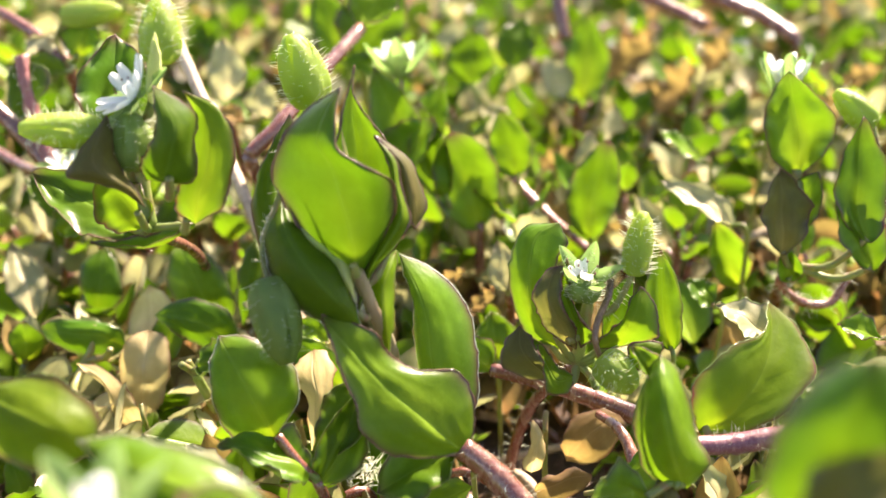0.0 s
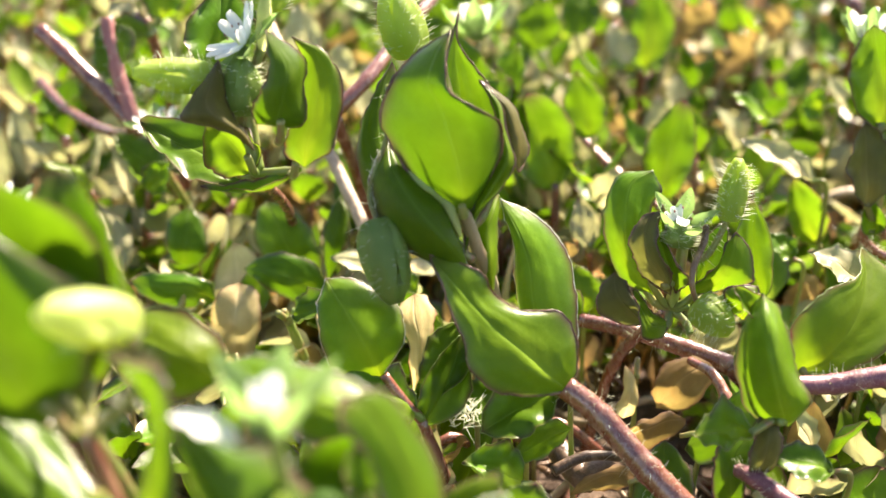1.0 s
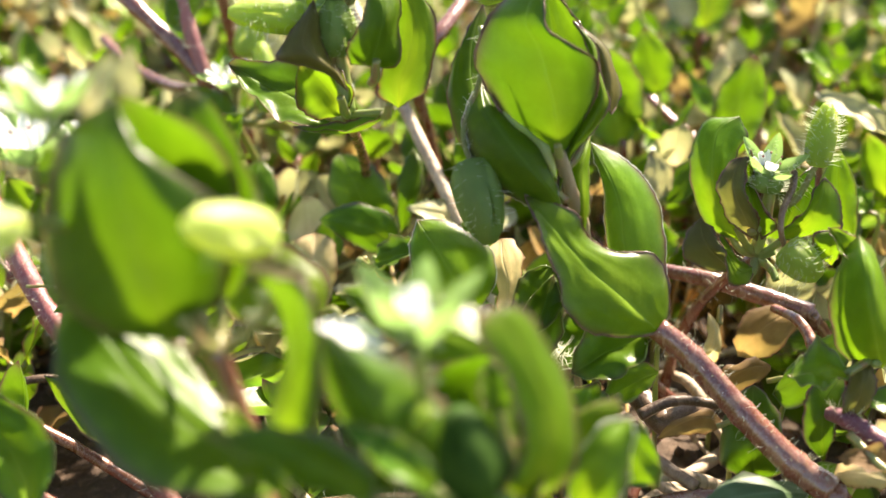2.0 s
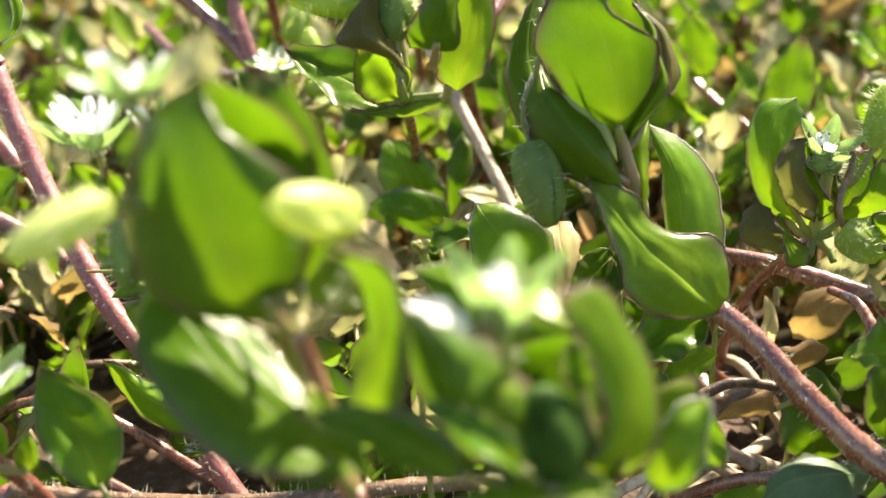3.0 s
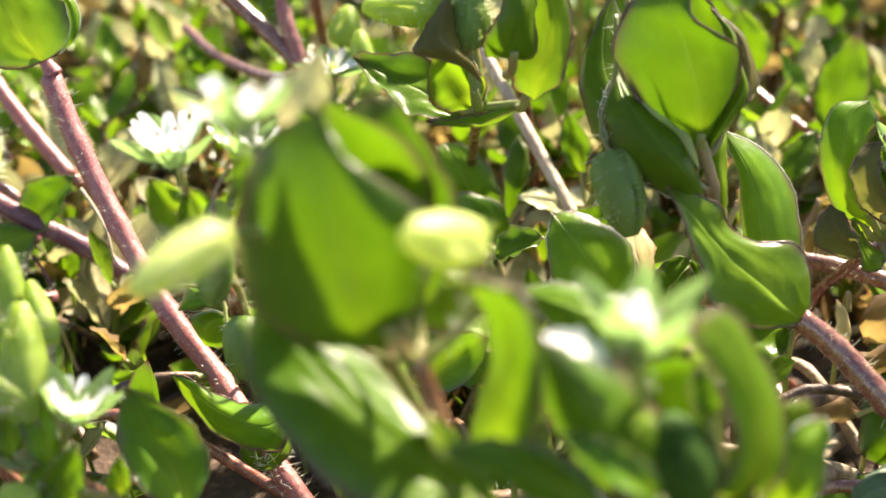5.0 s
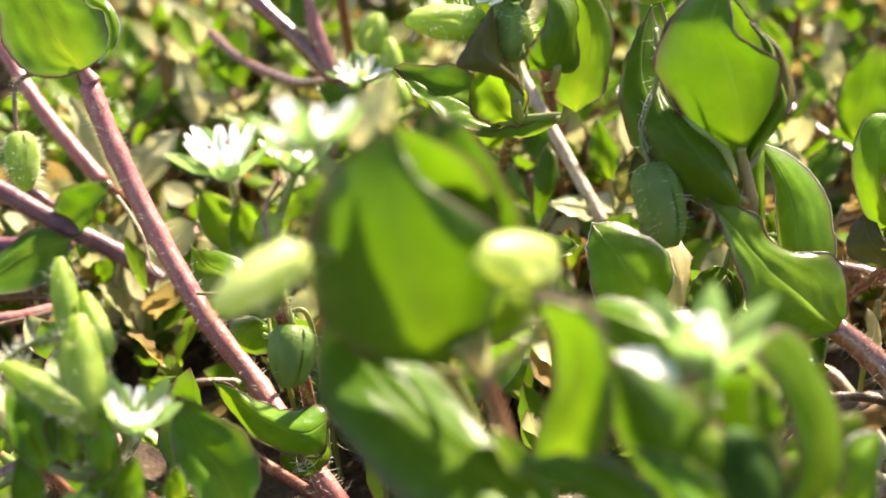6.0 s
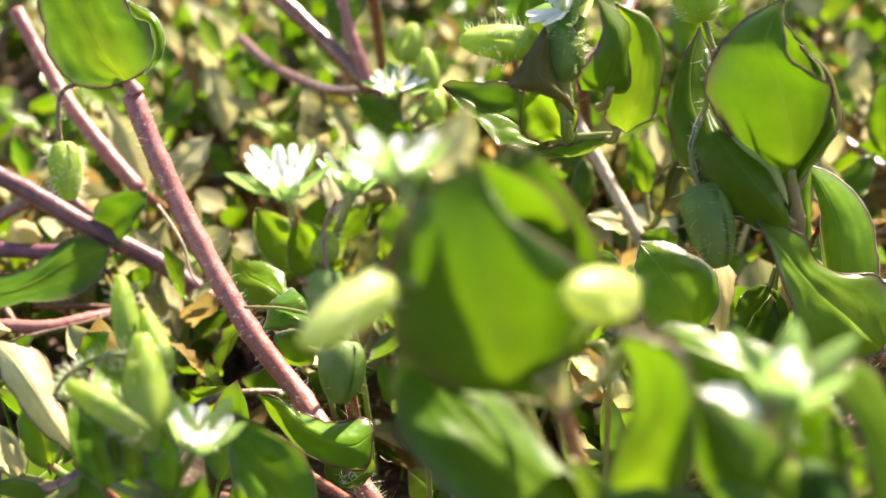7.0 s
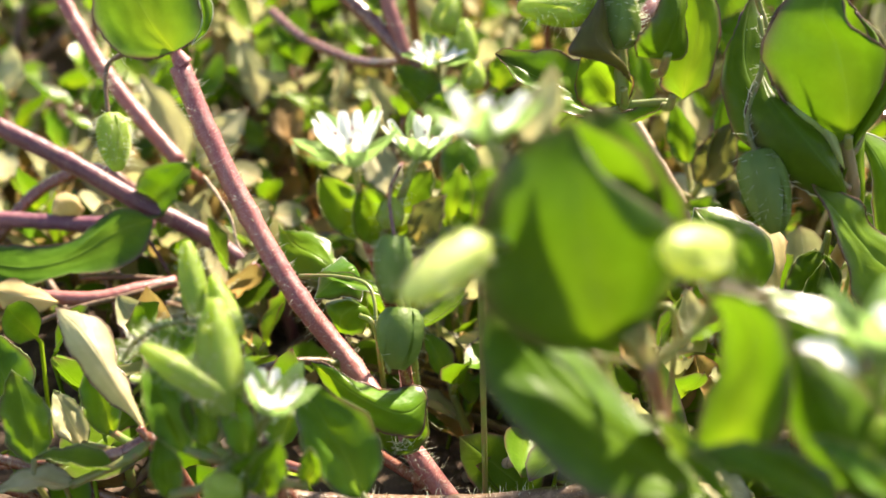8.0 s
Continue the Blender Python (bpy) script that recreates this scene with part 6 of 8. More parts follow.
leaf(p, (-89.9, 145.8, 23.0), (-83.0, 145.0, 30.4), (0.11, -0.72, 0.75), 6.4, 'deep', cup=0.25, rim='green', seed=140)
stem(p, [(-88.1, 150.1, -2.0), (-88.8, 148.1, 7.2), (-89.2, 145.1, 13.3), (-87.6, 145.1, 14.9)], 0.32, 0.29, 'green', name='side_stem')
leaf(p, (-87.8, 145.1, 14.7), (-83.4, 145.1, 19.2), (-0.19, -0.92, 0.41), 3.7, 'leaf', cup=0.3, curl=0.1, seed=141)
stem(p, [(-111.7, 132.4, 14.7), (-105.5, 132.8, 17.2), (-99.8, 132.0, 17.7), (-94.3, 132.0, 17.6), (-89.8, 134.3, 17.5), (-85.3, 137.4, 16.8)], 1.0, 0.8, 'rose')
stem(p, [(-103.1, 126.4, 16.0), (-96.4, 127.0, 18.9), (-89.9, 129.6, 19.4), (-84.2, 133.1, 19.4)], 0.35, 0.3, 'twig')
stem(p, [(-97.7, 136.7, 17.9), (-92.5, 136.8, 17.9), (-86.8, 137.6, 17.1)], 0.5, 0.3, 'twig')
stem(p, [(-114.7, 146.0, 14.4), (-107.5, 152.7, 21.9), (-99.3, 156.3, 24.1), (-93.4, 156.3, 20.0)], 0.9, 0.8, 'red')
loft(p, [(-101.2, 131.7, 19.2), (-103.4, 132.1, 20.0), (-105.5, 132.2, 20.3)], [(-98.6, 130.4, 18.0), (-100.7, 129.8, 18.9), (-102.9, 129.9, 19.2), (-105.0, 130.1, 19.5), (-107.3, 130.8, 19.8)], [(-100.6, 129.4, 17.2), (-103.4, 129.3, 17.1), (-105.6, 129.6, 17.7)], 'cream', rim='none', crease=0.3, ruffle=0.04, seed=809)
loft(p, [(-103.5, 149.0, 23.4), (-102.3, 149.3, 24.0), (-100.7, 149.2, 23.7)], [(-103.5, 147.0, 22.0), (-102.4, 146.6, 23.3), (-101.1, 146.9, 23.7), (-99.8, 146.8, 23.6), (-98.9, 147.3, 22.3)], [(-102.4, 146.7, 21.5), (-101.1, 146.8, 21.5), (-99.7, 146.8, 21.5)], 'cream', rim='none', crease=0.3, ruffle=0.04, seed=810)
stem(p, [(-89.7, 143.2, 19.8), (-88.0, 142.0, 17.4), (-86.8, 141.0, 15.4)], 0.29, 0.22, 'plum', name='petiole')

p = plant('slender reddish chickweed stem', (-79.4, 166.7, 0.0), group='chickweed plants')
stem(p, [(-79.4, 166.7, -3.0), (-82.6, 163.7, 13.6), (-87.4, 156.7, 24.8)], 0.8, 0.8, 'red')
stem(p, [(-87.4, 156.7, 24.8), (-93.0, 160.4, 30.0), (-98.4, 164.3, 35.8), (-102.2, 167.9, 40.9), (-106.0, 171.7, 46.4)], 1.16, 1.03, 'rose', hairs=20)

p = plant('pair of bright red chickweed stems', (-48.1, 175.5, 0.0), group='chickweed plants')
stem(p, [(-48.1, 175.5, -3.0), (-50.5, 173.1, 19.5), (-54.1, 167.5, 35.5)], 0.8, 0.8, 'red')
stem(p, [(-55.1, 167.5, 35.7), (-56.8, 169.7, 39.7), (-58.2, 171.7, 43.5), (-59.1, 173.6, 47.0), (-59.7, 175.2, 49.9)], 1.25, 1.0, 'rose', hairs=40)
loft(p, [(-60.8, 170.8, 43.2), (-61.4, 172.1, 45.6), (-61.2, 173.6, 48.2)], [(-58.3, 170.9, 41.9), (-59.6, 171.5, 44.8), (-59.9, 173.0, 47.2), (-60.4, 174.9, 49.4)], [(-57.2, 171.7, 44.2), (-55.9, 172.7, 46.0), (-55.8, 174.0, 48.4)], 'deep', rim='green', crease=0.4, seed=824)
stem(p, [(-55.3, 167.7, 35.9), (-60.2, 170.9, 40.3), (-66.0, 174.2, 44.8), (-70.2, 176.8, 47.8)], 1.20, 1.22, 'red')
stem(p, [(-54.1, 167.5, 35.5), (-62.9, 180.6, 30.4), (-72.8, 191.6, 30.2), (-79.3, 200.3, 32.0)], 0.80, 0.84, 'red')

# small back flower

p = plant('small open chickweed flower with leaves at its foot', (-47.8, 176.6, 0.0), group='chickweed plants')
stem(p, [(-47.8, 176.6, -3.0), (-49.0, 172.4, 17.7), (-50.8, 162.6, 32.2)], 0.7, 0.6, 'green')
stem(p, [(-50.8, 162.6, 32.2), (-50.7, 163.5, 33.4), (-50.7, 164.0, 36.7)], 0.42, 0.40, 'green', name='pedicel', hairs=14)
flower(p, (-50.7, 163.9, 37.3), (-0.04, -0.20, 0.98), 4.8, spread=58, sepal_spread=66, seed=142)
stem(p, [(-50.8, 162.6, 32.2), (-48.4, 163.0, 33.2), (-46.4, 164.8, 36.8)], 0.40, 0.34, 'green', name='pedicel', hairs=14)
bud(p, (-46.3, 164.6, 36.5), (-47.1, 167.3, 41.9), 3.1, hairs=20, seed=143)
stem(p, [(-50.8, 162.6, 32.2), (-48.3, 161.3, 32.0), (-45.7, 161.2, 34.0)], 0.40, 0.34, 'green', name='pedicel', hairs=14)
bud(p, (-45.7, 161.1, 33.8), (-45.7, 162.8, 37.4), 3.3, hairs=10, seed=144)
stem(p, [(-50.8, 162.6, 32.2), (-50.7, 161.0, 31.2), (-51.4, 159.8, 31.1)], 0.50, 0.42, 'green', name='petiole')
leaf(p, (-51.2, 159.7, 30.9), (-57.3, 162.6, 37.0), (0.22, -0.62, 0.93), 5.4, 'deep', cup=0.3, rim='green', seed=145)
stem(p, [(-50.8, 162.6, 32.2), (-51.9, 159.8, 30.8), (-51.8, 157.3, 30.8)], 0.50, 0.42, 'green', name='petiole')
leaf(p, (-51.9, 157.3, 30.6), (-48.4, 158.1, 34.5), (-0.19, -0.82, 0.58), 4.6, 'leaf', cup=0.3, rim='green', curl=0.1, seed=146)
stem(p, [(-50.8, 162.6, 32.2), (-47.0, 163.1, 31.1), (-42.2, 164.8, 32.3)], 0.50, 0.42, 'green', name='petiole')
leaf(p, (-42.3, 164.7, 32.1), (-40.2, 167.4, 37.6), (-0.19, -0.92, 0.41), 4.9, 'gold', cup=0.2, curl=0.1, seed=147)
stem(p, [(-50.8, 162.6, 32.2), (-50.8, 165.5, 33.7), (-49.9, 170.3, 39.0)], 0.40, 0.34, 'green', name='pedicel', hairs=14)
bud(p, (-50.0, 170.2, 38.7), (-48.7, 172.7, 43.8), 4.2, hairs=20, seed=148)

# twin flower head

p = plant('chickweed head with two open white flowers and green leaves', (-52.8, 115.2, 0.0), group='chickweed plants')
stem(p, [(-52.8, 115.2, -3.0), (-54.4, 111.0, 23.8), (-56.8, 101.2, 43.3)], 0.8, 0.7, 'red', hairs=10)
stem(p, [(-56.8, 101.2, 43.3), (-57.1, 101.2, 45.8), (-57.8, 101.3, 52.1)], 0.42, 0.40, 'green', name='pedicel', hairs=14)
flower(p, (-57.9, 101.0, 51.8), (-0.14, 0.0, 0.99), 5.6, spread=48, sepal_spread=50, spin=10, petal_len=0.92, seed=149)
stem(p, [(-56.8, 101.2, 43.3), (-54.4, 101.8, 45.3), (-51.7, 103.1, 51.4)], 0.42, 0.40, 'green', name='pedicel', hairs=14)
flower(p, (-51.7, 102.9, 51.2), (0.06, 0.05, 1.0), 4.6, spread=40, sepal_spread=40, petal_len=0.92, seed=150)
leaf(p, (-57.4, 101.2, 43.3), (-61.5, 104.7, 48.3), (0.01, -0.82, 0.58), 4.4, 'gold', cup=0.3, rim='green', curl=0.1, seed=151)
stem(p, [(-56.8, 101.2, 43.3), (-55.6, 100.5, 43.0), (-54.7, 100.2, 43.5)], 0.50, 0.42, 'green', name='petiole')
leaf(p, (-54.6, 100.1, 43.3), (-57.2, 101.8, 49.1), (-0.09, -0.82, 0.58), 4.4, 'gold', cup=0.4, rim='green', curl=0.1, seed=152)
stem(p, [(-56.8, 101.2, 43.3), (-55.7, 101.0, 43.0), (-53.9, 101.3, 43.5)], 0.50, 0.42, 'green', name='petiole')
leaf(p, (-54.1, 101.2, 43.3), (-50.2, 104.1, 49.2), (-0.39, -0.87, 0.50), 4.4, 'gold', cup=0.4, rim='green', curl=0.1, seed=153)
stem(p, [(-56.8, 101.2, 43.3), (-52.9, 100.3, 42.7), (-48.6, 100.7, 44.5)], 0.50, 0.42, 'green', name='petiole')
leaf(p, (-48.6, 100.5, 44.2), (-47.5, 103.4, 50.1), (-0.19, -0.92, 0.41), 3.7, 'gold', cup=0.2, rim='green', curl=0.1, seed=154)
stem(p, [(-56.8, 101.2, 43.3), (-55.0, 100.1, 43.0), (-52.2, 99.2, 44.0)], 0.50, 0.42, 'green', name='petiole')
leaf(p, (-52.4, 99.2, 43.8), (-49.1, 100.3, 48.3), (-0.19, -0.67, 0.84), 3.6, 'purple', cup=0.3, seed=155)
stem(p, [(-44.9, 105.9, -2.0), (-45.5, 103.4, 23.8), (-45.9, 100.1, 41.0), (-45.9, 101.1, 43.0)], 0.32, 0.29, 'green', name='side_stem')
leaf(p, (-45.9, 100.9, 42.8), (-45.9, 104.0, 49.1), (-0.39, -0.92, 0.41), 3.1, 'leaf', cup=0.3, rim='green', curl=0.1, seed=156)
stem(p, [(-56.8, 101.2, 43.3), (-55.7, 100.5, 43.6), (-54.5, 99.9, 45.4)], 0.40, 0.34, 'green', name='pedicel', hairs=14)
bud(p, (-54.5, 99.9, 45.2), (-54.3, 100.2, 48.1), 2.6, hairs=20, seed=157)
stem(p, [(-53.4, 103.4, 50.1), (-54.4, 99.4, 48.8), (-53.9, 95.9, 46.2)], 0.21, 0.20, 'red', name='pedicel')
bud(p, (-53.9, 96.0, 46.4), (-54.2, 93.3, 40.8), 3.4, hairs=20, mat='pod', label='drooping smooth green bud', seed=158)
stem(p, [(-56.7, 105.4, 38.3), (-55.2, 106.9, 36.2), (-53.9, 106.5, 31.5)], 0.40, 0.34, 'green', name='pedicel', hairs=14)
bud(p, (-53.9, 106.7, 31.8), (-54.4, 103.0, 26.5), 4.8, hairs=10, mat='pod', label='smooth green seed pod', seed=159)
stem(p, [(-56.7, 123.2, -2.0), (-57.3, 120.6, 12.7), (-57.8, 117.2, 22.6), (-59.5, 118.3, 23.5)], 0.32, 0.29, 'green', name='side_stem')
loft(p, [(-64.6, 120.7, 25.4), (-63.9, 122.9, 27.2), (-61.5, 124.3, 27.6)], [(-64.8, 119.4, 25.1), (-62.8, 119.5, 27.3), (-61.0, 120.0, 28.1), (-59.9, 121.1, 28.0), (-59.3, 121.3, 26.2)], [(-62.4, 118.6, 25.6), (-60.6, 118.7, 25.8), (-59.3, 119.4, 25.0)], 'deep', rim='glint', thick=0.06, crease=0.2, seed=160)
loft(p, [(-63.6, 119.6, 23.4), (-63.0, 120.1, 24.2), (-61.0, 120.3, 24.6)], [(-62.0, 118.3, 21.1), (-61.7, 117.9, 23.3), (-60.9, 118.3, 24.1), (-59.6, 119.0, 24.3), (-58.7, 119.8, 23.6)], [(-60.0, 118.2, 20.7), (-58.7, 118.7, 21.6), (-58.3, 119.3, 22.7)], 'leaf', rim='none', crease=0.2, seed=802)
stem(p, [(-52.3, 122.6, -2.0), (-53.3, 120.3, 15.1), (-54.0, 117.0, 26.6), (-56.2, 117.7, 26.9)], 0.32, 0.29, 'green', name='side_stem')
leaf(p, (-55.9, 117.6, 26.8), (-64.5, 120.4, 27.9), (0.01, -0.30, 1.09), 1.9, 'deep', cup=0.3, rim='none', seed=161)
stem(p, [(-55.3, 103.7, 25.6), (-56.6, 107.2, 28.3), (-57.6, 111.1, 31.6), (-61.1, 113.3, 31.7), (-65.7, 115.1, 30.8)], 0.23, 0.18, 'green', name='tendril', label='thin pale green thread')

# single wide flower behind the hooded plant

p = plant('chickweed head with one wide white open flower', (-27.4, 79.9, 0.0), group='chickweed plants')
stem(p, [(-27.4, 79.9, -3.0), (-33.8, 78.1, 34.4), (-43.4, 73.9, 62.5)], 0.8, 0.7, 'green')
stem(p, [(-43.4, 73.9, 62.5), (-44.5, 73.8, 63.3), (-45.8, 74.0, 65.8)], 0.42, 0.40, 'green', name='pedicel', hairs=14)
flower(p, (-45.9, 74.1, 66.4), (-0.09, 0.16, 0.98), 4.7, spread=52, sepal_spread=44, seed=162)
stem(p, [(-43.4, 73.9, 62.5), (-43.6, 73.9, 63.8), (-43.2, 74.4, 66.0)], 0.50, 0.42, 'green', name='petiole')
leaf(p, (-43.3, 74.3, 65.8), (-41.1, 76.4, 70.0), (-0.29, -0.82, 0.58), 2.5, 'pale', cup=0.4, rim='none', seed=163)
stem(p, [(-43.4, 73.9, 62.5), (-44.2, 74.0, 61.4), (-45.3, 74.2, 61.1)], 0.50, 0.42, 'green', name='petiole')
leaf(p, (-45.2, 74.2, 61.0), (-46.4, 74.6, 64.0), (-0.19, -0.87, 0.50), 3.4, 'leaf', cup=0.3, rim='none', curl=0.1, seed=164)

# flower at the lower left

p = plant('chickweed head with an open flower and pointed buds', (-61.7, 94.4, 0.0), group='chickweed plants')
stem(p, [(-61.7, 94.4, -3.0), (-64.1, 90.8, 17.7), (-67.7, 82.4, 32.1)], 0.9, 0.8, 'red', hairs=20)
stem(p, [(-67.7, 82.4, 32.1), (-66.5, 82.4, 33.1), (-64.6, 82.4, 36.2)], 0.42, 0.40, 'green', name='pedicel', hairs=14)
flower(p, (-64.4, 82.4, 36.7), (0.30, -0.01, 0.95), 4.6, spread=44, sepal_spread=40, spin=30, seed=165)
stem(p, [(-67.7, 82.4, 32.1), (-68.1, 82.3, 33.3), (-68.7, 83.3, 36.1)], 0.40, 0.34, 'green', name='pedicel', hairs=14)
bud(p, (-68.7, 83.0, 35.7), (-69.5, 88.4, 44.4), 3.9, hairs=60, label='tall pointed green bud', seed=166)
stem(p, [(-67.7, 82.4, 32.1), (-69.5, 86.1, 33.7), (-72.2, 93.0, 40.0)], 0.40, 0.34, 'green', name='pedicel', hairs=14)
bud(p, (-72.2, 92.8, 39.7), (-73.3, 96.7, 45.5), 2.4, hairs=30, seed=167)
stem(p, [(-67.7, 82.4, 32.1), (-67.1, 84.9, 34.2), (-68.3, 90.4, 39.1)], 0.40, 0.34, 'green', name='pedicel', hairs=14)
bud(p, (-68.2, 90.2, 38.9), (-70.8, 94.4, 43.1), 2.2, hairs=20, seed=168)
stem(p, [(-67.7, 82.4, 32.1), (-67.0, 82.4, 34.4), (-68.7, 83.0, 37.8)], 0.40, 0.34, 'green', name='pedicel', hairs=14)
bud(p, (-68.3, 82.9, 37.6), (-75.5, 84.8, 41.7), 2.6, hairs=60, seed=169)
stem(p, [(-67.7, 82.4, 32.1), (-69.5, 81.6, 32.0), (-72.1, 81.8, 33.0)], 0.50, 0.42, 'green', name='petiole')
leaf(p, (-72.0, 81.6, 32.8), (-76.0, 86.8, 38.8), (0.21, -0.72, 0.75), 4.0, 'deep', cup=0.3, rim='green', seed=170)
stem(p, [(-67.7, 82.4, 32.1), (-68.7, 81.9, 32.4), (-70.0, 82.0, 33.4)], 0.50, 0.42, 'green', name='petiole')
leaf(p, (-70.0, 81.8, 33.2), (-71.7, 86.5, 38.4), (-0.09, -0.92, 0.41), 3.5, 'leaf', cup=0.3, rim='green', curl=0.1, seed=171)
stem(p, [(-67.7, 82.4, 32.1), (-66.9, 81.3, 32.3), (-66.4, 80.7, 33.2)], 0.50, 0.42, 'green', name='petiole')
leaf(p, (-66.3, 80.6, 33.0), (-68.4, 84.2, 38.2), (-0.09, -0.92, 0.41), 3.2, 'leaf', cup=0.4, rim='none', curl=0.1, seed=172)
stem(p, [(-54.2, 91.1, -2.0), (-55.3, 88.6, 12.6), (-56.0, 85.2, 22.3), (-57.2, 86.3, 24.1)], 0.32, 0.29, 'green', name='side_stem')
leaf(p, (-57.0, 86.1, 23.8), (-63.1, 91.9, 33.4), (0.21, -0.67, 0.84), 7.0, 'deep', cup=0.2, bend=-0.04, rim='green', seed=173)
stem(p, [(-67.7, 82.4, 32.1), (-66.4, 79.7, 30.8), (-64.5, 77.5, 31.4)], 0.50, 0.42, 'green', name='petiole')
leaf(p, (-64.6, 77.5, 31.2), (-62.9, 79.0, 36.6), (-0.09, -0.87, 0.49), 3.4, 'leaf', cup=0.4, rim='green', curl=0.1, seed=174)
stem(p, [(-67.7, 82.4, 32.1), (-68.3, 79.5, 30.9), (-67.9, 77.4, 30.9)], 0.50, 0.42, 'green', name='petiole')
leaf(p, (-68.0, 77.3, 30.7), (-64.5, 79.4, 35.1), (-0.19, -0.87, 0.50), 2.7, 'leaf', cup=0.4, rim='green', curl=0.1, seed=175)
stem(p, [(-67.7, 82.4, 32.1), (-66.4, 79.5, 31.1), (-67.0, 76.6, 31.7)], 0.40, 0.34, 'green', name='pedicel', hairs=14)
bud(p, (-66.9, 76.6, 31.6), (-69.3, 76.5, 33.8), 3.1, hairs=10, seed=176)
stem(p, [(-67.7, 82.4, 32.1), (-70.4, 80.7, 29.7), (-73.6, 79.9, 29.4)], 0.50, 0.42, 'green', name='petiole')
leaf(p, (-73.5, 79.8, 29.2), (-74.4, 82.3, 34.2), (0.31, -0.77, 0.66), 2.8, 'deep', cup=0.4, rim='green', seed=177)
stem(p, [(-67.7, 82.4, 32.1), (-64.6, 81.3, 29.8), (-61.4, 81.1, 29.5)], 0.50, 0.42, 'green', name='petiole')
leaf(p, (-61.5, 81.1, 29.4), (-61.2, 82.6, 32.6), (0.11, -0.92, 0.41), 2.1, 'gold', cup=0.4, rim='green', curl=0.1, seed=178)
stem(p, [(-72.2, 92.5, 39.3), (-75.3, 92.4, 39.0), (-78.0, 91.8, 37.6), (-79.6, 91.8, 35.4)], 0.25, 0.20, 'green', hairs=60)

# pale leaf at the lower left

p = plant('chickweed sprig with a pale wavy-edged leaf', (-75.2, 101.1, 0.0), group='chickweed plants')
stem(p, [(-75.2, 101.1, -3.0), (-76.8, 99.3, 13.1), (-79.2, 95.1, 23.9)], 0.7, 0.7, 'red')
stem(p, [(-79.2, 95.1, 23.9), (-79.3, 94.7, 24.3), (-79.9, 94.8, 25.4)], 0.50, 0.42, 'red', name='petiole')
loft(p, [(-81.0, 95.7, 26.3), (-84.1, 96.5, 28.8), (-86.2, 98.0, 31.5), (-87.7, 99.7, 33.5)], [(-79.2, 95.1, 24.1), (-81.0, 95.6, 28.2), (-82.7, 96.7, 31.1), (-84.5, 98.3, 33.0), (-86.3, 100.1, 34.2), (-88.7, 102.2, 34.9)], [(-80.9, 97.4, 28.2), (-82.4, 99.0, 30.1), (-82.9, 101.1, 31.8), (-84.9, 102.2, 33.8)], 'pale', crease=0.3, ruffle=0.03, thick=0.1, seed=179)
stem(p, [(-79.2, 95.1, 23.9), (-81.1, 95.9, 22.5), (-83.7, 97.8, 22.5)], 0.50, 0.42, 'green', name='petiole')
leaf(p, (-83.6, 97.6, 22.3), (-86.3, 102.6, 28.0), (0.01, -0.82, 0.58), 4.1, 'leaf', cup=0.3, rim='green', curl=0.1, seed=180)
stem(p, [(-79.2, 95.1, 23.9), (-82.2, 95.4, 21.9), (-86.7, 97.3, 21.4)], 0.50, 0.42, 'green', name='petiole')
leaf(p, (-86.5, 97.1, 21.2), (-90.2, 101.3, 25.3), (0.22, -0.62, 0.93), 3.3, 'pale', cup=0.3, rim='green', seed=181)
stem(p, [(-88.8, 98.2, -2.0), (-89.5, 95.4, 11.6), (-90.0, 91.9, 20.7), (-90.5, 93.4, 22.6)], 0.32, 0.29, 'green', name='side_stem')
leaf(p, (-90.5, 93.2, 22.3), (-92.6, 98.9, 29.5), (-0.09, -0.82, 0.58), 5.3, 'leaf', cup=0.2, rim='green', curl=0.1, seed=182)
stem(p, [(-92.0, 107.2, -2.0), (-92.7, 104.5, 11.9), (-93.3, 101.0, 21.2), (-94.4, 102.4, 22.8)], 0.32, 0.29, 'green', name='side_stem')
leaf(p, (-94.2, 102.2, 22.5), (-98.3, 107.3, 28.5), (0.12, -0.62, 0.93), 6.2, 'deep', cup=0.2, rim='green', seed=183)
stem(p, [(-79.2, 95.1, 23.9), (-81.3, 92.9, 22.8), (-86.3, 90.6, 21.5)], 0.50, 0.42, 'green', name='petiole')
leaf(p, (-85.9, 90.6, 21.5), (-94.3, 90.3, 21.0), (0.01, -0.03, 1.17), 3.6, 'pale', cup=0.3, rim='green', seed=184)
stem(p, [(-79.2, 95.1, 23.9), (-80.1, 93.6, 23.0), (-82.6, 92.1, 22.4)], 0.50, 0.42, 'green', name='petiole')
leaf(p, (-82.3, 92.1, 22.4), (-89.8, 91.8, 24.1), (0.01, -0.03, 1.17), 3.1, 'leaf', cup=0.3, rim='green', seed=185)
stem(p, [(-79.2, 95.1, 23.9), (-82.5, 93.5, 23.0), (-88.2, 93.3, 22.5)], 0.64, 0.63, 'red')

# creeping bark-brown stem along the ground

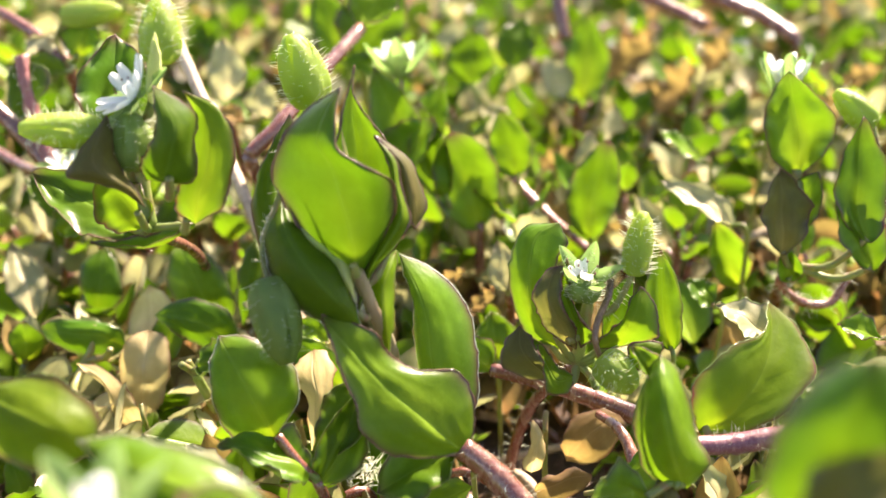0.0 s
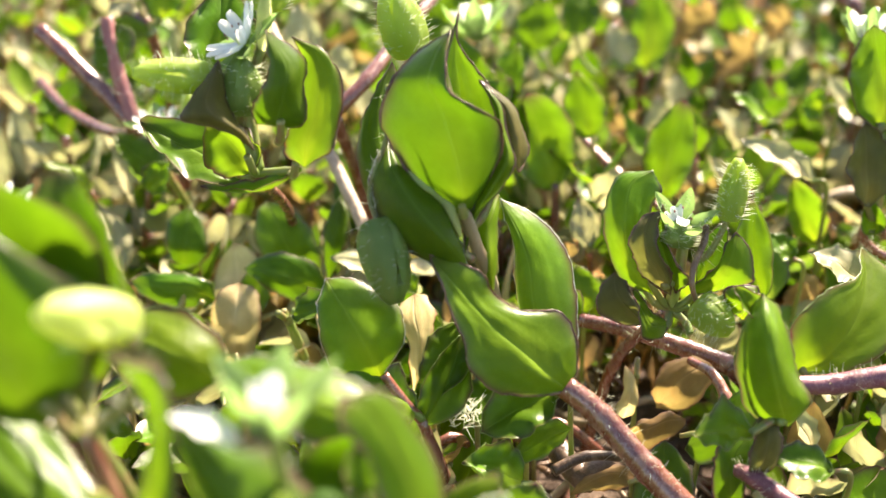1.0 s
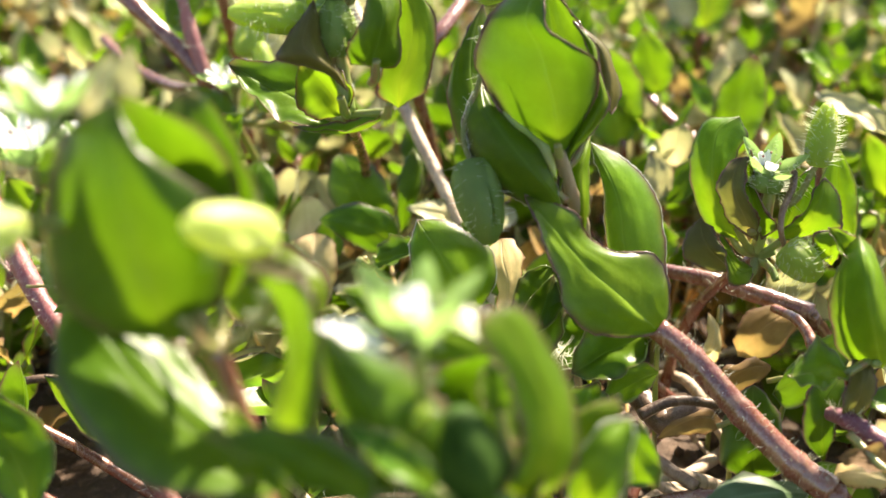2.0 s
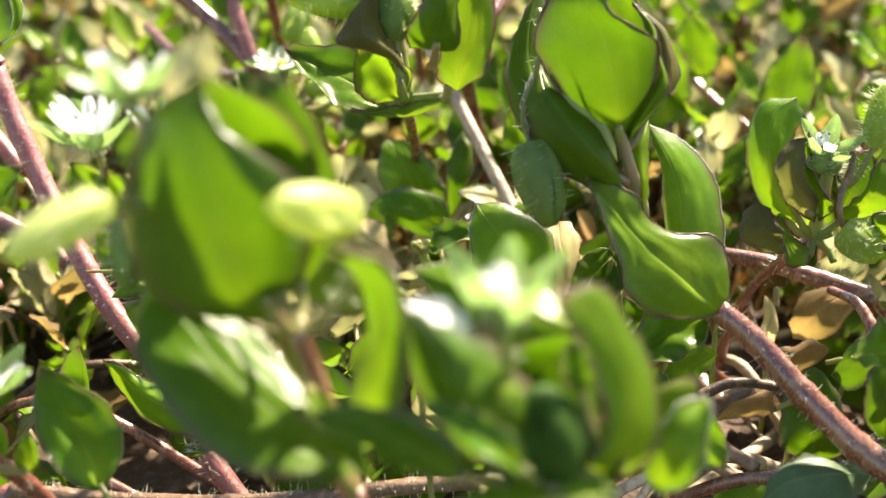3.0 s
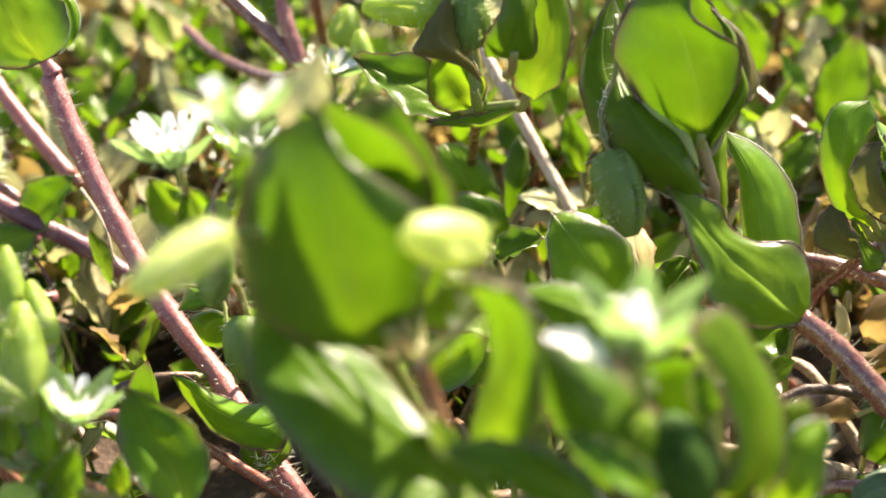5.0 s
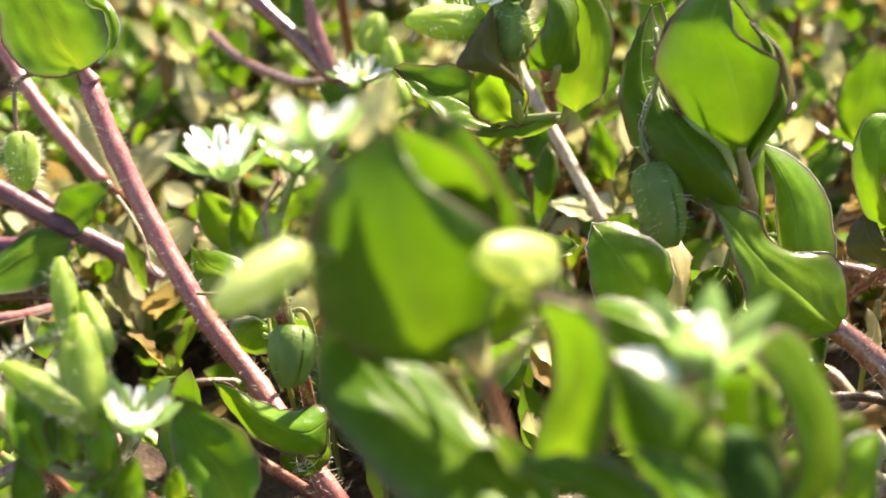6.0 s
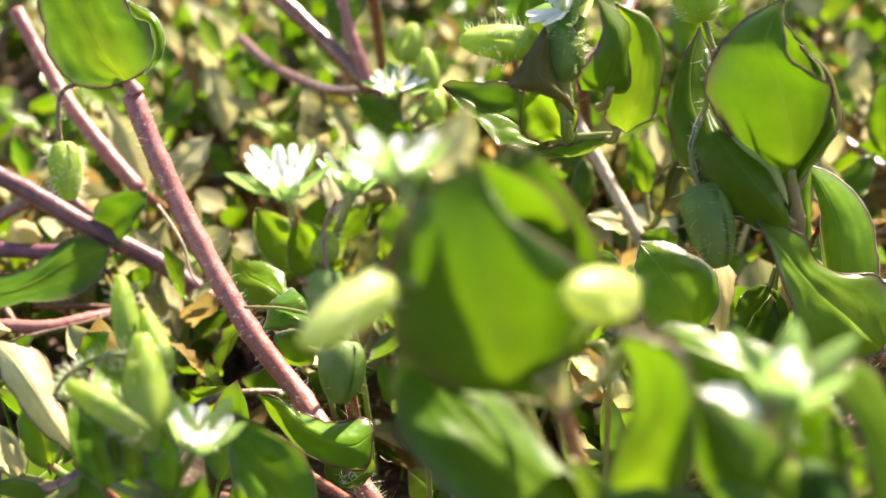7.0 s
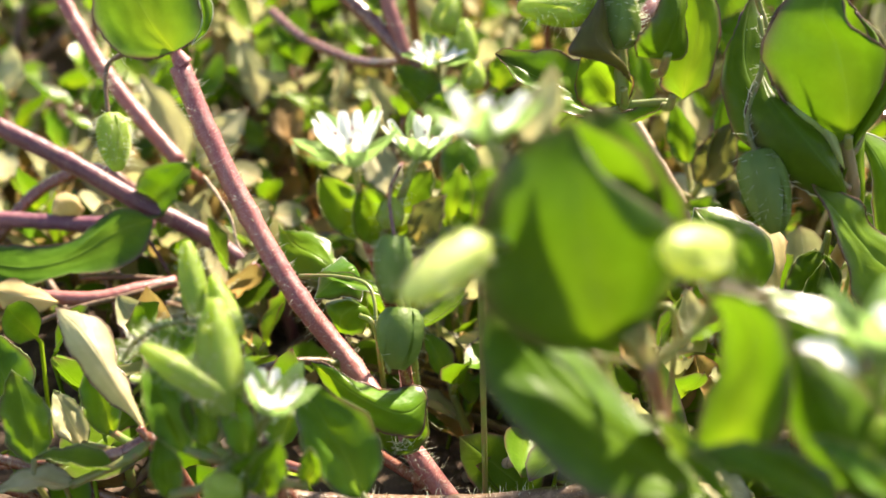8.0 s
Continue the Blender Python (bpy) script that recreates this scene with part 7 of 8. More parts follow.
p = plant('creeping brownish chickweed stem close to the soil', (-74.7, 99.4, 0.0), group='chickweed plants')
stem(p, [(-74.7, 99.4, -3.0), (-73.1, 98.5, 8.4), (-70.7, 96.4, 15.3)], 1.0, 1.0, 'red')
stem(p, [(-70.7, 96.5, 15.4), (-65.2, 97.0, 14.2), (-58.0, 97.6, 13.2), (-48.1, 97.6, 13.0), (-38.8, 97.9, 13.7), (-29.6, 99.2, 14.1), (-22.7, 100.2, 13.9)], 0.94, 0.86, 'twig', hairs=60)
stem(p, [(-67.4, 101.1, 15.8), (-62.9, 99.7, 15.1), (-58.0, 97.8, 13.6)], 0.57, 0.51, 'red', name='side_stem')
leaf(p, (-22.7, 100.2, 13.9), (-16.9, 97.7, 13.3), (0.03, -0.34, 1.08), 4.5, 'pale', rim='green', seed=186)

# near hooded plant

p = plant('chickweed shoot with large hooded leaves and two pale buds', (-27.2, 75.8, 0.0), group='chickweed plants')
stem(p, [(-27.2, 75.8, -3.0), (-28.8, 72.8, 21.5), (-31.2, 65.8, 39.2)], 1.0, 0.85, 'red')
stem(p, [(-31.4, 65.9, 39.3), (-32.9, 67.7, 45.3), (-34.6, 68.4, 51.4)], 0.78, 0.64, 'red')
stem(p, [(-34.6, 68.4, 51.4), (-35.2, 67.1, 52.3), (-36.4, 66.8, 54.7)], 0.50, 0.42, 'green', name='petiole')
loft(p, [(-42.4, 68.1, 52.9), (-45.9, 70.4, 54.3), (-46.9, 72.4, 57.6), (-46.5, 73.0, 61.4), (-44.5, 73.0, 65.3)], [(-37.2, 68.3, 51.9), (-37.9, 66.9, 55.7), (-39.0, 67.2, 59.0), (-39.5, 67.8, 61.8), (-40.0, 68.5, 64.2), (-40.2, 69.6, 66.5), (-40.3, 71.6, 68.4)], [(-34.6, 69.1, 54.3), (-33.2, 69.0, 58.0), (-32.9, 68.6, 61.6), (-34.9, 68.3, 63.7), (-38.5, 68.8, 66.0)], 'deep', rim='none', crease=0.1, roll=0.12, bulge=0.04, lumps=0.6, seed=187)
# unseen leaf added close behind to cast shade on the hood's lower half
loft(p, [(-42.4, 70.5, 52.9), (-45.6, 72.6, 54.3), (-46.4, 74.6, 57.0)], [(-37.2, 70.5, 51.9), (-38.5, 70.0, 55.7), (-39.8, 70.6, 58.6), (-41.0, 72.0, 61.0)], [(-35.0, 71.5, 54.3), (-34.4, 72.0, 57.2), (-36.5, 72.4, 59.8)], 'deep', rim='none', crease=0.1, label='unseen inner leaf added to shade the hood leaf', seed=804)
stem(p, [(-34.6, 68.4, 51.4), (-34.9, 68.1, 52.4), (-35.7, 68.4, 54.4)], 0.50, 0.42, 'green', name='petiole')
loft(p, [(-39.4, 71.5, 54.9), (-41.2, 73.0, 58.6), (-41.8, 74.0, 62.0), (-41.4, 73.8, 65.1)], [(-35.9, 70.7, 52.1), (-37.0, 73.2, 55.1), (-37.6, 74.8, 58.6), (-38.5, 75.2, 62.3), (-39.5, 74.6, 65.2), (-40.7, 73.6, 68.1)], [(-33.6, 72.0, 55.5), (-33.2, 73.6, 59.3), (-33.8, 74.4, 63.1), (-36.4, 74.2, 65.7)], 'leaf', rim='none', crease=0.1, roll=0.3, lumps=0.4, seed=188)
stem(p, [(-40.5, 75.0, 62.6), (-40.9, 76.6, 63.2), (-41.3, 78.5, 65.2)], 0.50, 0.42, 'green', name='petiole')
leaf(p, (-41.3, 78.4, 65.1), (-41.2, 79.6, 69.7), (0.03, -0.84, 0.55), 2.0, 'pale', rim='none', seed=189)
stem(p, [(-34.6, 68.4, 51.4), (-34.5, 69.7, 51.9), (-34.8, 72.0, 53.9)], 0.50, 0.42, 'green', name='petiole')
leaf(p, (-34.6, 71.6, 53.4), (-37.9, 80.5, 65.8), (-0.07, -0.85, 0.55), 7.2, 'deep', peaks=(0.45, 0.45), cup=0.3, rim='none', point=0.6, seed=190)
stem(p, [(-31.2, 65.8, 39.2), (-31.1, 64.5, 40.8), (-32.6, 64.1, 43.5)], 0.50, 0.42, 'green', name='petiole')
loft(p, [(-33.3, 62.2, 43.0), (-38.5, 62.2, 44.4), (-42.6, 63.9, 47.1), (-45.4, 67.3, 49.4), (-46.6, 70.5, 51.4)], [(-30.4, 63.4, 42.9), (-33.6, 65.1, 44.3), (-37.1, 66.6, 46.4), (-40.1, 68.2, 48.6), (-42.3, 70.1, 50.2), (-44.2, 71.4, 51.9), (-45.9, 73.3, 53.5)], [(-32.3, 67.0, 44.6), (-34.9, 69.4, 46.3), (-36.7, 71.9, 47.8), (-39.2, 73.9, 49.7), (-42.6, 74.3, 51.9)], 'deep', rim='none', crease=0.2, seed=191)
stem(p, [(-43.7, 73.4, 54.7), (-43.8, 71.9, 58.5), (-46.7, 67.6, 61.5)], 0.40, 0.34, 'green', name='pedicel', hairs=14)
bud(p, (-46.4, 67.8, 61.5), (-51.6, 62.6, 60.1), 3.0, hairs=30, white=0.3, mat='pale_bud', seed=192)
stem(p, [(-43.7, 73.4, 54.7), (-39.0, 71.3, 50.4), (-34.7, 69.1, 50.5)], 0.23, 0.27, 'green', name='pedicel')
stem(p, [(-34.2, 68.3, 51.0), (-30.5, 68.7, 54.9), (-30.5, 67.7, 60.4)], 0.40, 0.34, 'green', name='pedicel', hairs=14)
bud(p, (-30.5, 68.7, 59.8), (-34.6, 63.6, 63.2), 3.6, hairs=20, white=0.5, mat='pale_bud', seed=193)
stem(p, [(-32.8, 66.8, 45.8), (-31.2, 65.6, 45.2), (-29.7, 64.6, 46.2)], 0.50, 0.42, 'green', name='petiole')
loft(p, [(-31.5, 65.6, 46.2), (-30.7, 66.9, 48.8), (-29.9, 67.4, 51.8), (-30.0, 67.4, 55.0), (-31.0, 66.8, 57.3)], [(-29.7, 64.2, 45.6), (-29.2, 63.2, 49.1), (-28.5, 63.6, 51.9), (-28.3, 64.3, 54.4), (-28.7, 64.9, 56.7), (-30.0, 65.6, 58.1), (-31.7, 66.2, 58.2)], [(-27.5, 60.7, 49.5), (-26.7, 60.5, 53.4), (-26.8, 61.4, 56.2), (-27.5, 63.1, 58.5), (-29.3, 64.9, 58.9)], 'leaf', crease=0.2, thick=0.16, seed=194)
leaf(p, (-27.4, 64.3, 59.0), (-31.8, 64.8, 59.8), (0.02, -0.30, 0.94), 1.4, 'purple', cup=0.3, seed=195)
stem(p, [(-32.8, 66.8, 45.8), (-33.7, 66.6, 47.3), (-33.8, 65.6, 48.1)], 0.50, 0.42, 'green', name='petiole')
leaf(p, (-34.1, 65.8, 48.3), (-29.0, 61.2, 43.4), (0.02, -0.30, 0.94), 2.2, 'leaf', cup=0.3, rim='none', seed=196)

# near flower

p = plant('chickweed flower head with a dark cup of leaves', (-14.8, 76.8, 0.0), group='chickweed plants')
stem(p, [(-14.8, 76.8, -3.0), (-16.4, 73.2, 22.9), (-18.8, 64.8, 41.7)], 1.0, 0.9, 'green')
stem(p, [(-18.8, 64.8, 41.7), (-19.8, 63.1, 45.7), (-20.4, 61.9, 55.7)], 0.42, 0.40, 'green', name='pedicel', hairs=14)
flower(p, (-20.4, 61.9, 56.3), (0.06, 0.07, 1.00), 5.3, spread=30, sepal_spread=38, spin=40, petal_len=0.6, sepal_len=1.1, petals=3, seed=197)
stem(p, [(-21.3, 62.6, 55.3), (-21.5, 61.5, 55.4), (-22.5, 60.5, 55.8)], 0.50, 0.42, 'green', name='petiole')
leaf(p, (-22.3, 60.5, 55.7), (-26.6, 60.5, 57.9), (0.02, -0.07, 1.16), 2.2, 'petal', cup=0.3, rim='none', seed=198)
stem(p, [(-18.8, 64.8, 41.7), (-15.6, 63.7, 41.3), (-13.0, 63.2, 43.2)], 0.50, 0.42, 'green', name='petiole')
loft(p, [(-14.6, 62.1, 44.8), (-13.6, 62.7, 46.9), (-13.9, 63.6, 49.8), (-14.9, 64.3, 52.3), (-16.5, 64.8, 54.5)], [(-15.0, 63.2, 42.6), (-13.2, 62.4, 44.2), (-12.0, 63.1, 46.6), (-12.1, 64.5, 49.2), (-13.3, 65.4, 52.1), (-14.9, 66.1, 54.7), (-16.7, 66.0, 55.6)], [(-12.1, 63.8, 42.4), (-9.7, 64.9, 44.5), (-10.0, 66.3, 48.1), (-11.4, 67.4, 51.6), (-13.8, 67.5, 55.1)], 'gold', crease=0.2, thick=0.14, seed=199)
stem(p, [(-14.0, 63.8, 44.3), (-14.5, 63.9, 45.9), (-15.2, 64.9, 48.6)], 0.50, 0.42, 'green', name='petiole')
leaf(p, (-15.2, 64.8, 48.5), (-15.9, 67.2, 51.2), (-0.17, -0.69, 0.86), 2.2, 'deep', cup=0.3, seed=200)
stem(p, [(-18.8, 64.8, 41.7), (-18.4, 62.4, 42.9), (-19.4, 60.6, 45.7)], 0.50, 0.42, 'green', name='petiole')
loft(p, [(-21.0, 61.2, 44.6), (-24.1, 61.9, 47.2), (-25.9, 62.7, 50.1), (-26.8, 63.5, 52.8)], [(-17.6, 61.7, 44.2), (-20.6, 60.1, 48.0), (-23.0, 59.5, 51.3), (-24.5, 59.7, 53.9), (-25.7, 60.2, 55.8), (-26.5, 61.3, 57.1)], [(-17.4, 63.3, 47.3), (-19.1, 63.8, 50.5), (-21.3, 63.9, 53.0), (-24.0, 63.2, 55.1)], 'deep', crease=0.1, thick=0.07, seed=201)
stem(p, [(-18.8, 64.8, 41.7), (-18.0, 63.2, 41.5), (-17.5, 62.5, 42.4)], 0.50, 0.42, 'green', name='petiole')
loft(p, [(-20.1, 66.2, 43.3), (-21.2, 70.0, 45.2), (-20.0, 72.2, 47.2), (-17.1, 72.8, 48.2)], [(-16.9, 63.2, 42.7), (-16.9, 68.9, 41.7), (-17.2, 72.3, 42.8), (-16.8, 73.8, 44.8), (-15.6, 73.7, 46.5), (-14.5, 71.9, 48.5)], [(-14.2, 65.2, 43.1), (-13.3, 67.4, 45.1), (-13.3, 69.5, 47.0), (-13.9, 70.7, 48.3)], 'deep', rim='none', crease=0.05, seed=202)
stem(p, [(-18.8, 64.8, 41.7), (-17.3, 62.5, 41.9), (-15.6, 61.3, 43.5)], 0.50, 0.42, 'green', name='petiole')
leaf(p, (-15.7, 61.1, 43.3), (-12.8, 64.8, 46.4), (0.13, -0.83, 0.56), 3.9, 'deep', cup=0.4, bend=-0.08, point=0.7, seed=203)
stem(p, [(-18.8, 64.8, 41.7), (-19.6, 61.5, 43.5), (-23.4, 58.2, 46.7)], 0.50, 0.42, 'green', name='petiole')
leaf(p, (-23.0, 58.2, 46.5), (-33.5, 58.2, 51.1), (0.02, -0.25, 1.03), 4.2, 'deep', cup=0.3, bend=0.06, rim='green', seed=204)
stem(p, [(-18.8, 64.8, 41.7), (-18.0, 61.6, 43.5), (-19.4, 58.4, 47.0)], 0.50, 0.42, 'green', name='petiole')
leaf(p, (-19.1, 58.4, 46.8), (-25.8, 58.7, 52.0), (0.23, -0.43, 0.90), 2.4, 'deep', cup=0.4, rim='green', seed=205)
stem(p, [(-18.8, 64.8, 41.7), (-14.9, 62.6, 42.8), (-13.6, 60.2, 43.7)], 0.50, 0.42, 'green', name='petiole')
leaf(p, (-13.2, 60.2, 43.7), (-23.8, 59.9, 43.0), (0.03, -0.34, 1.08), 2.9, 'leaf', cup=0.3, rim='green', seed=206)
stem(p, [(-13.3, 73.9, -2.0), (-13.4, 71.2, 19.0), (-13.4, 67.8, 32.9), (-12.0, 69.2, 34.4)], 0.32, 0.29, 'green', name='side_stem')
loft(p, [(-10.1, 68.8, 39.5), (-9.1, 70.1, 41.9), (-7.5, 71.0, 43.5)], [(-9.2, 69.2, 36.8), (-8.5, 68.8, 40.4), (-7.2, 69.9, 42.5), (-5.4, 72.6, 43.1)], [(-6.3, 68.4, 38.4), (-5.4, 70.0, 41.4), (-5.2, 71.0, 43.3)], 'leaf', rim='glint', thick=0.08, crease=0.2, seed=207)
loft(p, [(-10.6, 71.7, 39.7), (-10.4, 72.9, 42.1), (-8.6, 73.6, 43.2)], [(-8.7, 71.5, 37.0), (-8.9, 71.9, 40.9), (-7.9, 73.0, 43.0), (-6.0, 74.5, 43.6)], [(-6.3, 72.4, 40.6), (-5.7, 73.4, 42.6)], 'gold', thick=0.08, crease=0.2, seed=822)
stem(p, [(-18.8, 64.8, 41.7), (-15.0, 62.5, 41.2), (-13.3, 60.4, 41.9)], 0.50, 0.42, 'green', name='petiole')
leaf(p, (-13.1, 60.4, 41.8), (-18.3, 60.7, 44.7), (0.03, -0.39, 0.99), 3.2, 'pale', cup=0.3, rim='none', seed=208)
stem(p, [(-18.8, 64.8, 41.7), (-20.6, 63.3, 44.3), (-20.7, 61.1, 50.2)], 0.40, 0.34, 'green', name='pedicel', hairs=14)
bud(p, (-20.7, 61.1, 50.1), (-19.9, 60.8, 51.7), 1.2, hairs=0, seed=209)
# a dark ball added where the hollow of the cup lies in shade
bud(p, (-17.0, 62.0, 43.7), (-18.0, 63.5, 49.8), 5.0, hairs=0, mat='shaded', name='seed_capsule', label='dark green ball standing for shade in the leaf cup', seed=821)

# near dark leaves at the lower right

p = plant('chickweed sprig with dark green rounded leaves', (29.3, 66.7, 0.0), group='chickweed plants')
stem(p, [(29.3, 66.7, -3.0), (27.7, 64.3, 31.1), (25.3, 58.7, 56.5)], 0.8, 0.8, 'green')
stem(p, [(25.3, 58.7, 56.5), (23.6, 57.8, 57.0), (22.1, 57.7, 59.0)], 0.50, 0.42, 'green', name='petiole')
loft(p, [(18.2, 59.9, 60.2), (18.7, 60.7, 62.9), (19.9, 61.0, 65.9), (21.6, 60.9, 67.9)], [(21.1, 58.2, 57.9), (21.5, 57.9, 61.7), (21.8, 58.1, 64.4), (22.1, 58.2, 66.9), (22.6, 58.6, 68.4), (23.3, 59.5, 69.6)], [(26.4, 60.0, 60.3), (26.9, 60.7, 62.9), (26.6, 60.8, 65.5), (25.5, 60.8, 67.7)], 'deep', rim='green', crease=0.1, seed=210)
stem(p, [(25.3, 58.7, 56.5), (21.8, 57.0, 57.6), (20.1, 56.0, 60.1)], 0.50, 0.42, 'green', name='petiole')
leaf(p, (19.9, 55.9, 59.9), (25.2, 58.1, 64.4), (0.00, -0.72, 0.57), 4.6, 'purple', cup=0.3, rim='none', seed=211)

# pale near leaves at the lower left

p = plant('chickweed sprig with pale sunlit leaves', (-15.0, 83.9, 0.0), group='chickweed plants')
stem(p, [(-15.0, 83.9, -3.0), (-16.6, 81.5, 24.1), (-19.0, 75.9, 43.8)], 0.8, 0.8, 'green')
stem(p, [(-19.0, 75.9, 43.8), (-15.8, 75.9, 45.0), (-14.7, 76.2, 46.9)], 0.50, 0.42, 'green', name='petiole')
loft(p, [(-13.1, 77.9, 45.7), (-16.1, 79.6, 48.0), (-19.8, 80.6, 48.9), (-24.2, 81.4, 49.5)], [(-11.7, 76.0, 44.0), (-15.5, 76.2, 46.9), (-19.6, 76.9, 48.3), (-23.6, 78.5, 49.2), (-27.7, 81.2, 49.2)], [(-15.0, 74.6, 44.6), (-19.1, 75.0, 45.5), (-23.4, 77.3, 46.8)], 'leaf', rim='glint', thick=0.06, crease=0.2, seed=212)
stem(p, [(-26.3, 96.2, -2.0), (-27.6, 93.8, 23.5), (-28.5, 90.5, 40.5), (-30.6, 91.4, 41.3)], 0.32, 0.29, 'green', name='side_stem')
loft(p, [(-29.6, 93.2, 43.0), (-31.9, 94.9, 45.2), (-35.9, 96.3, 45.8)], [(-30.2, 91.2, 41.1), (-32.2, 90.6, 43.3), (-34.6, 91.1, 44.4), (-37.5, 92.9, 44.6), (-40.8, 96.1, 44.3)], [(-33.0, 90.1, 39.9), (-35.9, 90.2, 40.1), (-39.2, 92.8, 40.9)], 'gold', rim='green', crease=0.2, seed=213)


# ---- the carpet of smaller chickweed ----
def sprig(seed, height, pairs, bloom, label, mats):
    """A low shoot: curved stem, opposite leaf pairs, a rosette or a flower at the top."""
    rng = random.Random(seed)
    p = plant(label, (0, 0, 0), group="carpet of small chickweed", name="chickweed_sprig")
    lean = Vector((rng.uniform(-0.5, 0.5), rng.uniform(-0.5, 0.3), 1))
    pts = [Vector((0, 0, -2)), Vector((lean.x * height * 0.3, lean.y * height * 0.3, height * 0.45)), Vector((lean.x * height * 0.55, lean.y * height * 0.55, height))]
    path = spline(pts, 8)
    stalk = bmesh.new()
    sweep(stalk, [q * MM for q in path], [(0.7 - 0.2 * i / len(path)) * MM for i in range(len(path))], 8)
    for i in range(pairs):
        s = 0.35 + 0.65 * i / max(1, pairs - 1)
        q = path[min(int(s * (len(path) - 1)), len(path) - 1)]
        a = i * 1.57 + rng.uniform(-0.4, 0.4)
        for k in (0, math.pi):
            rise = rng.uniform(0.2, 0.9) + 0.9 * s * s
            d = Vector((math.cos(a + k), math.sin(a + k), rise)).normalized()
            ln = rng.uniform(7.0, 12.0) * (1.15 - 0.35 * s)
            b = q + d * rng.uniform(0.8, 2.5)
            up = Vector((-d.x * rise, -d.y * rise, 1.0))
            sweep(stalk, [q * MM, ((q + b) / 2 + Vector((0, 0, 0.2))) * MM, (b + d * 0.3) * MM], [0.42 * MM, 0.36 * MM, 0.3 * MM], 6)
            leaf(p, b, b + d * ln, up, ln * rng.uniform(0.55, 0.72), rng.choice(mats), rim="none", cup=rng.uniform(0.1, 0.4), bend=rng.uniform(-0.08, 0.04),
                 curl=rng.uniform(-0.1, 0.1), wave=rng.uniform(0.01, 0.05), rows=10, cols=3, seed=rng.randrange(9999))
    part("stem", stalk, MATS[rng.choice(["red", "green", "red"])], p)
    top = path[-1]
    if bloom == "flower":
        flower(p, top + Vector((0, 0, 2)), lean + Vector((0, -0.2, 0)), 4.2, spread=55, sepal_spread=62, hairs=0, seed=seed)
    elif bloom == "bud":
        bud(p, top, top + Vector((rng.uniform(-1, 1), -1, 4.5)), 2.6, hairs=25, seed=seed)
    return p


# patches where the soil and its litter lie open: x, y, radius
BARE = [(14, 124, 17), (-131, 238, 24), (12, 147, 7)]
# spots where taller stems rise and the carpet keeps clear of them
CLEAR = [(-66, 119, 9), (-55, 106, 9), (-47, 100, 8), (-75, 131, 7), (-98, 126, 6), (-95, 133, 8), (-107, 131, 9), (-86, 131, 7), (-104, 143, 7), (15, 142, 6), (13, 132, 5)]


def is_bare(x, y):
    return any((x - a) ** 2 + (y - b) ** 2 < r * r for a, b, r in BARE + CLEAR)


KINDS = [
    sprig(1, 16, 4, "", "low chickweed sprig with small green leaves", ["leaf", "pale", "dead"]),
    sprig(2, 22, 4, "", "chickweed sprig with paired oval green leaves", ["leaf", "deep", "pale"]),
    sprig(3, 12, 3, "", "short chickweed sprig with yellowing leaves", ["gold", "leaf", "dead"]),
    sprig(4, 19, 4, "bud", "chickweed sprig with a hairy bud on top", ["leaf", "pale", "leaf"]),
    sprig(5, 24, 5, "", "leafy chickweed sprig, bright sunlit green", ["leaf", "pale", "gold"]),
    sprig(6, 15, 4, "flower", "chickweed sprig with one small white flower", ["leaf", "leaf", "deep"]),
    sprig(7, 10, 3, "", "tiny chickweed sprig close to the soil", ["pale", "leaf", "dead"]),
    sprig(8, 20, 4, "", "chickweed sprig with deep green leaves", ["deep", "leaf", "purple"]),
]
rng = random.Random(42)
first = set()
spots = []
tries = 0
while len(spots) < 300 and tries < 9000:
    tries += 1
    y = 112 + 215 * rng.random() ** 1.15
    x = rng.uniform(-75 - 0.36 * y, 30 + 0.36 * y)
    gap = 7.0
    if is_bare(x, y) or any((x - a) ** 2 + (y - b) ** 2 < gap * gap for a, b in spots):
        continue
    spots.append((x, y))
for x, y in spots:
    k = rng.choice((0, 0, 1, 1, 2, 3, 4, 4, 5, 6, 7, 7) if y > 165 else (0, 2, 6, 6, 2, 0))
    m = Matrix.Translation((x * MM, y * MM, 0)) @ Euler((rng.uniform(-0.25, 0.25), rng.uniform(-0.25, 0.25), rng.uniform(0, 6.28))).to_matrix().to_4x4()
    if k not in first:
        first.add(k)
        KINDS[k].matrix_world = m
    else:
        copy_thing(KINDS[k], m)


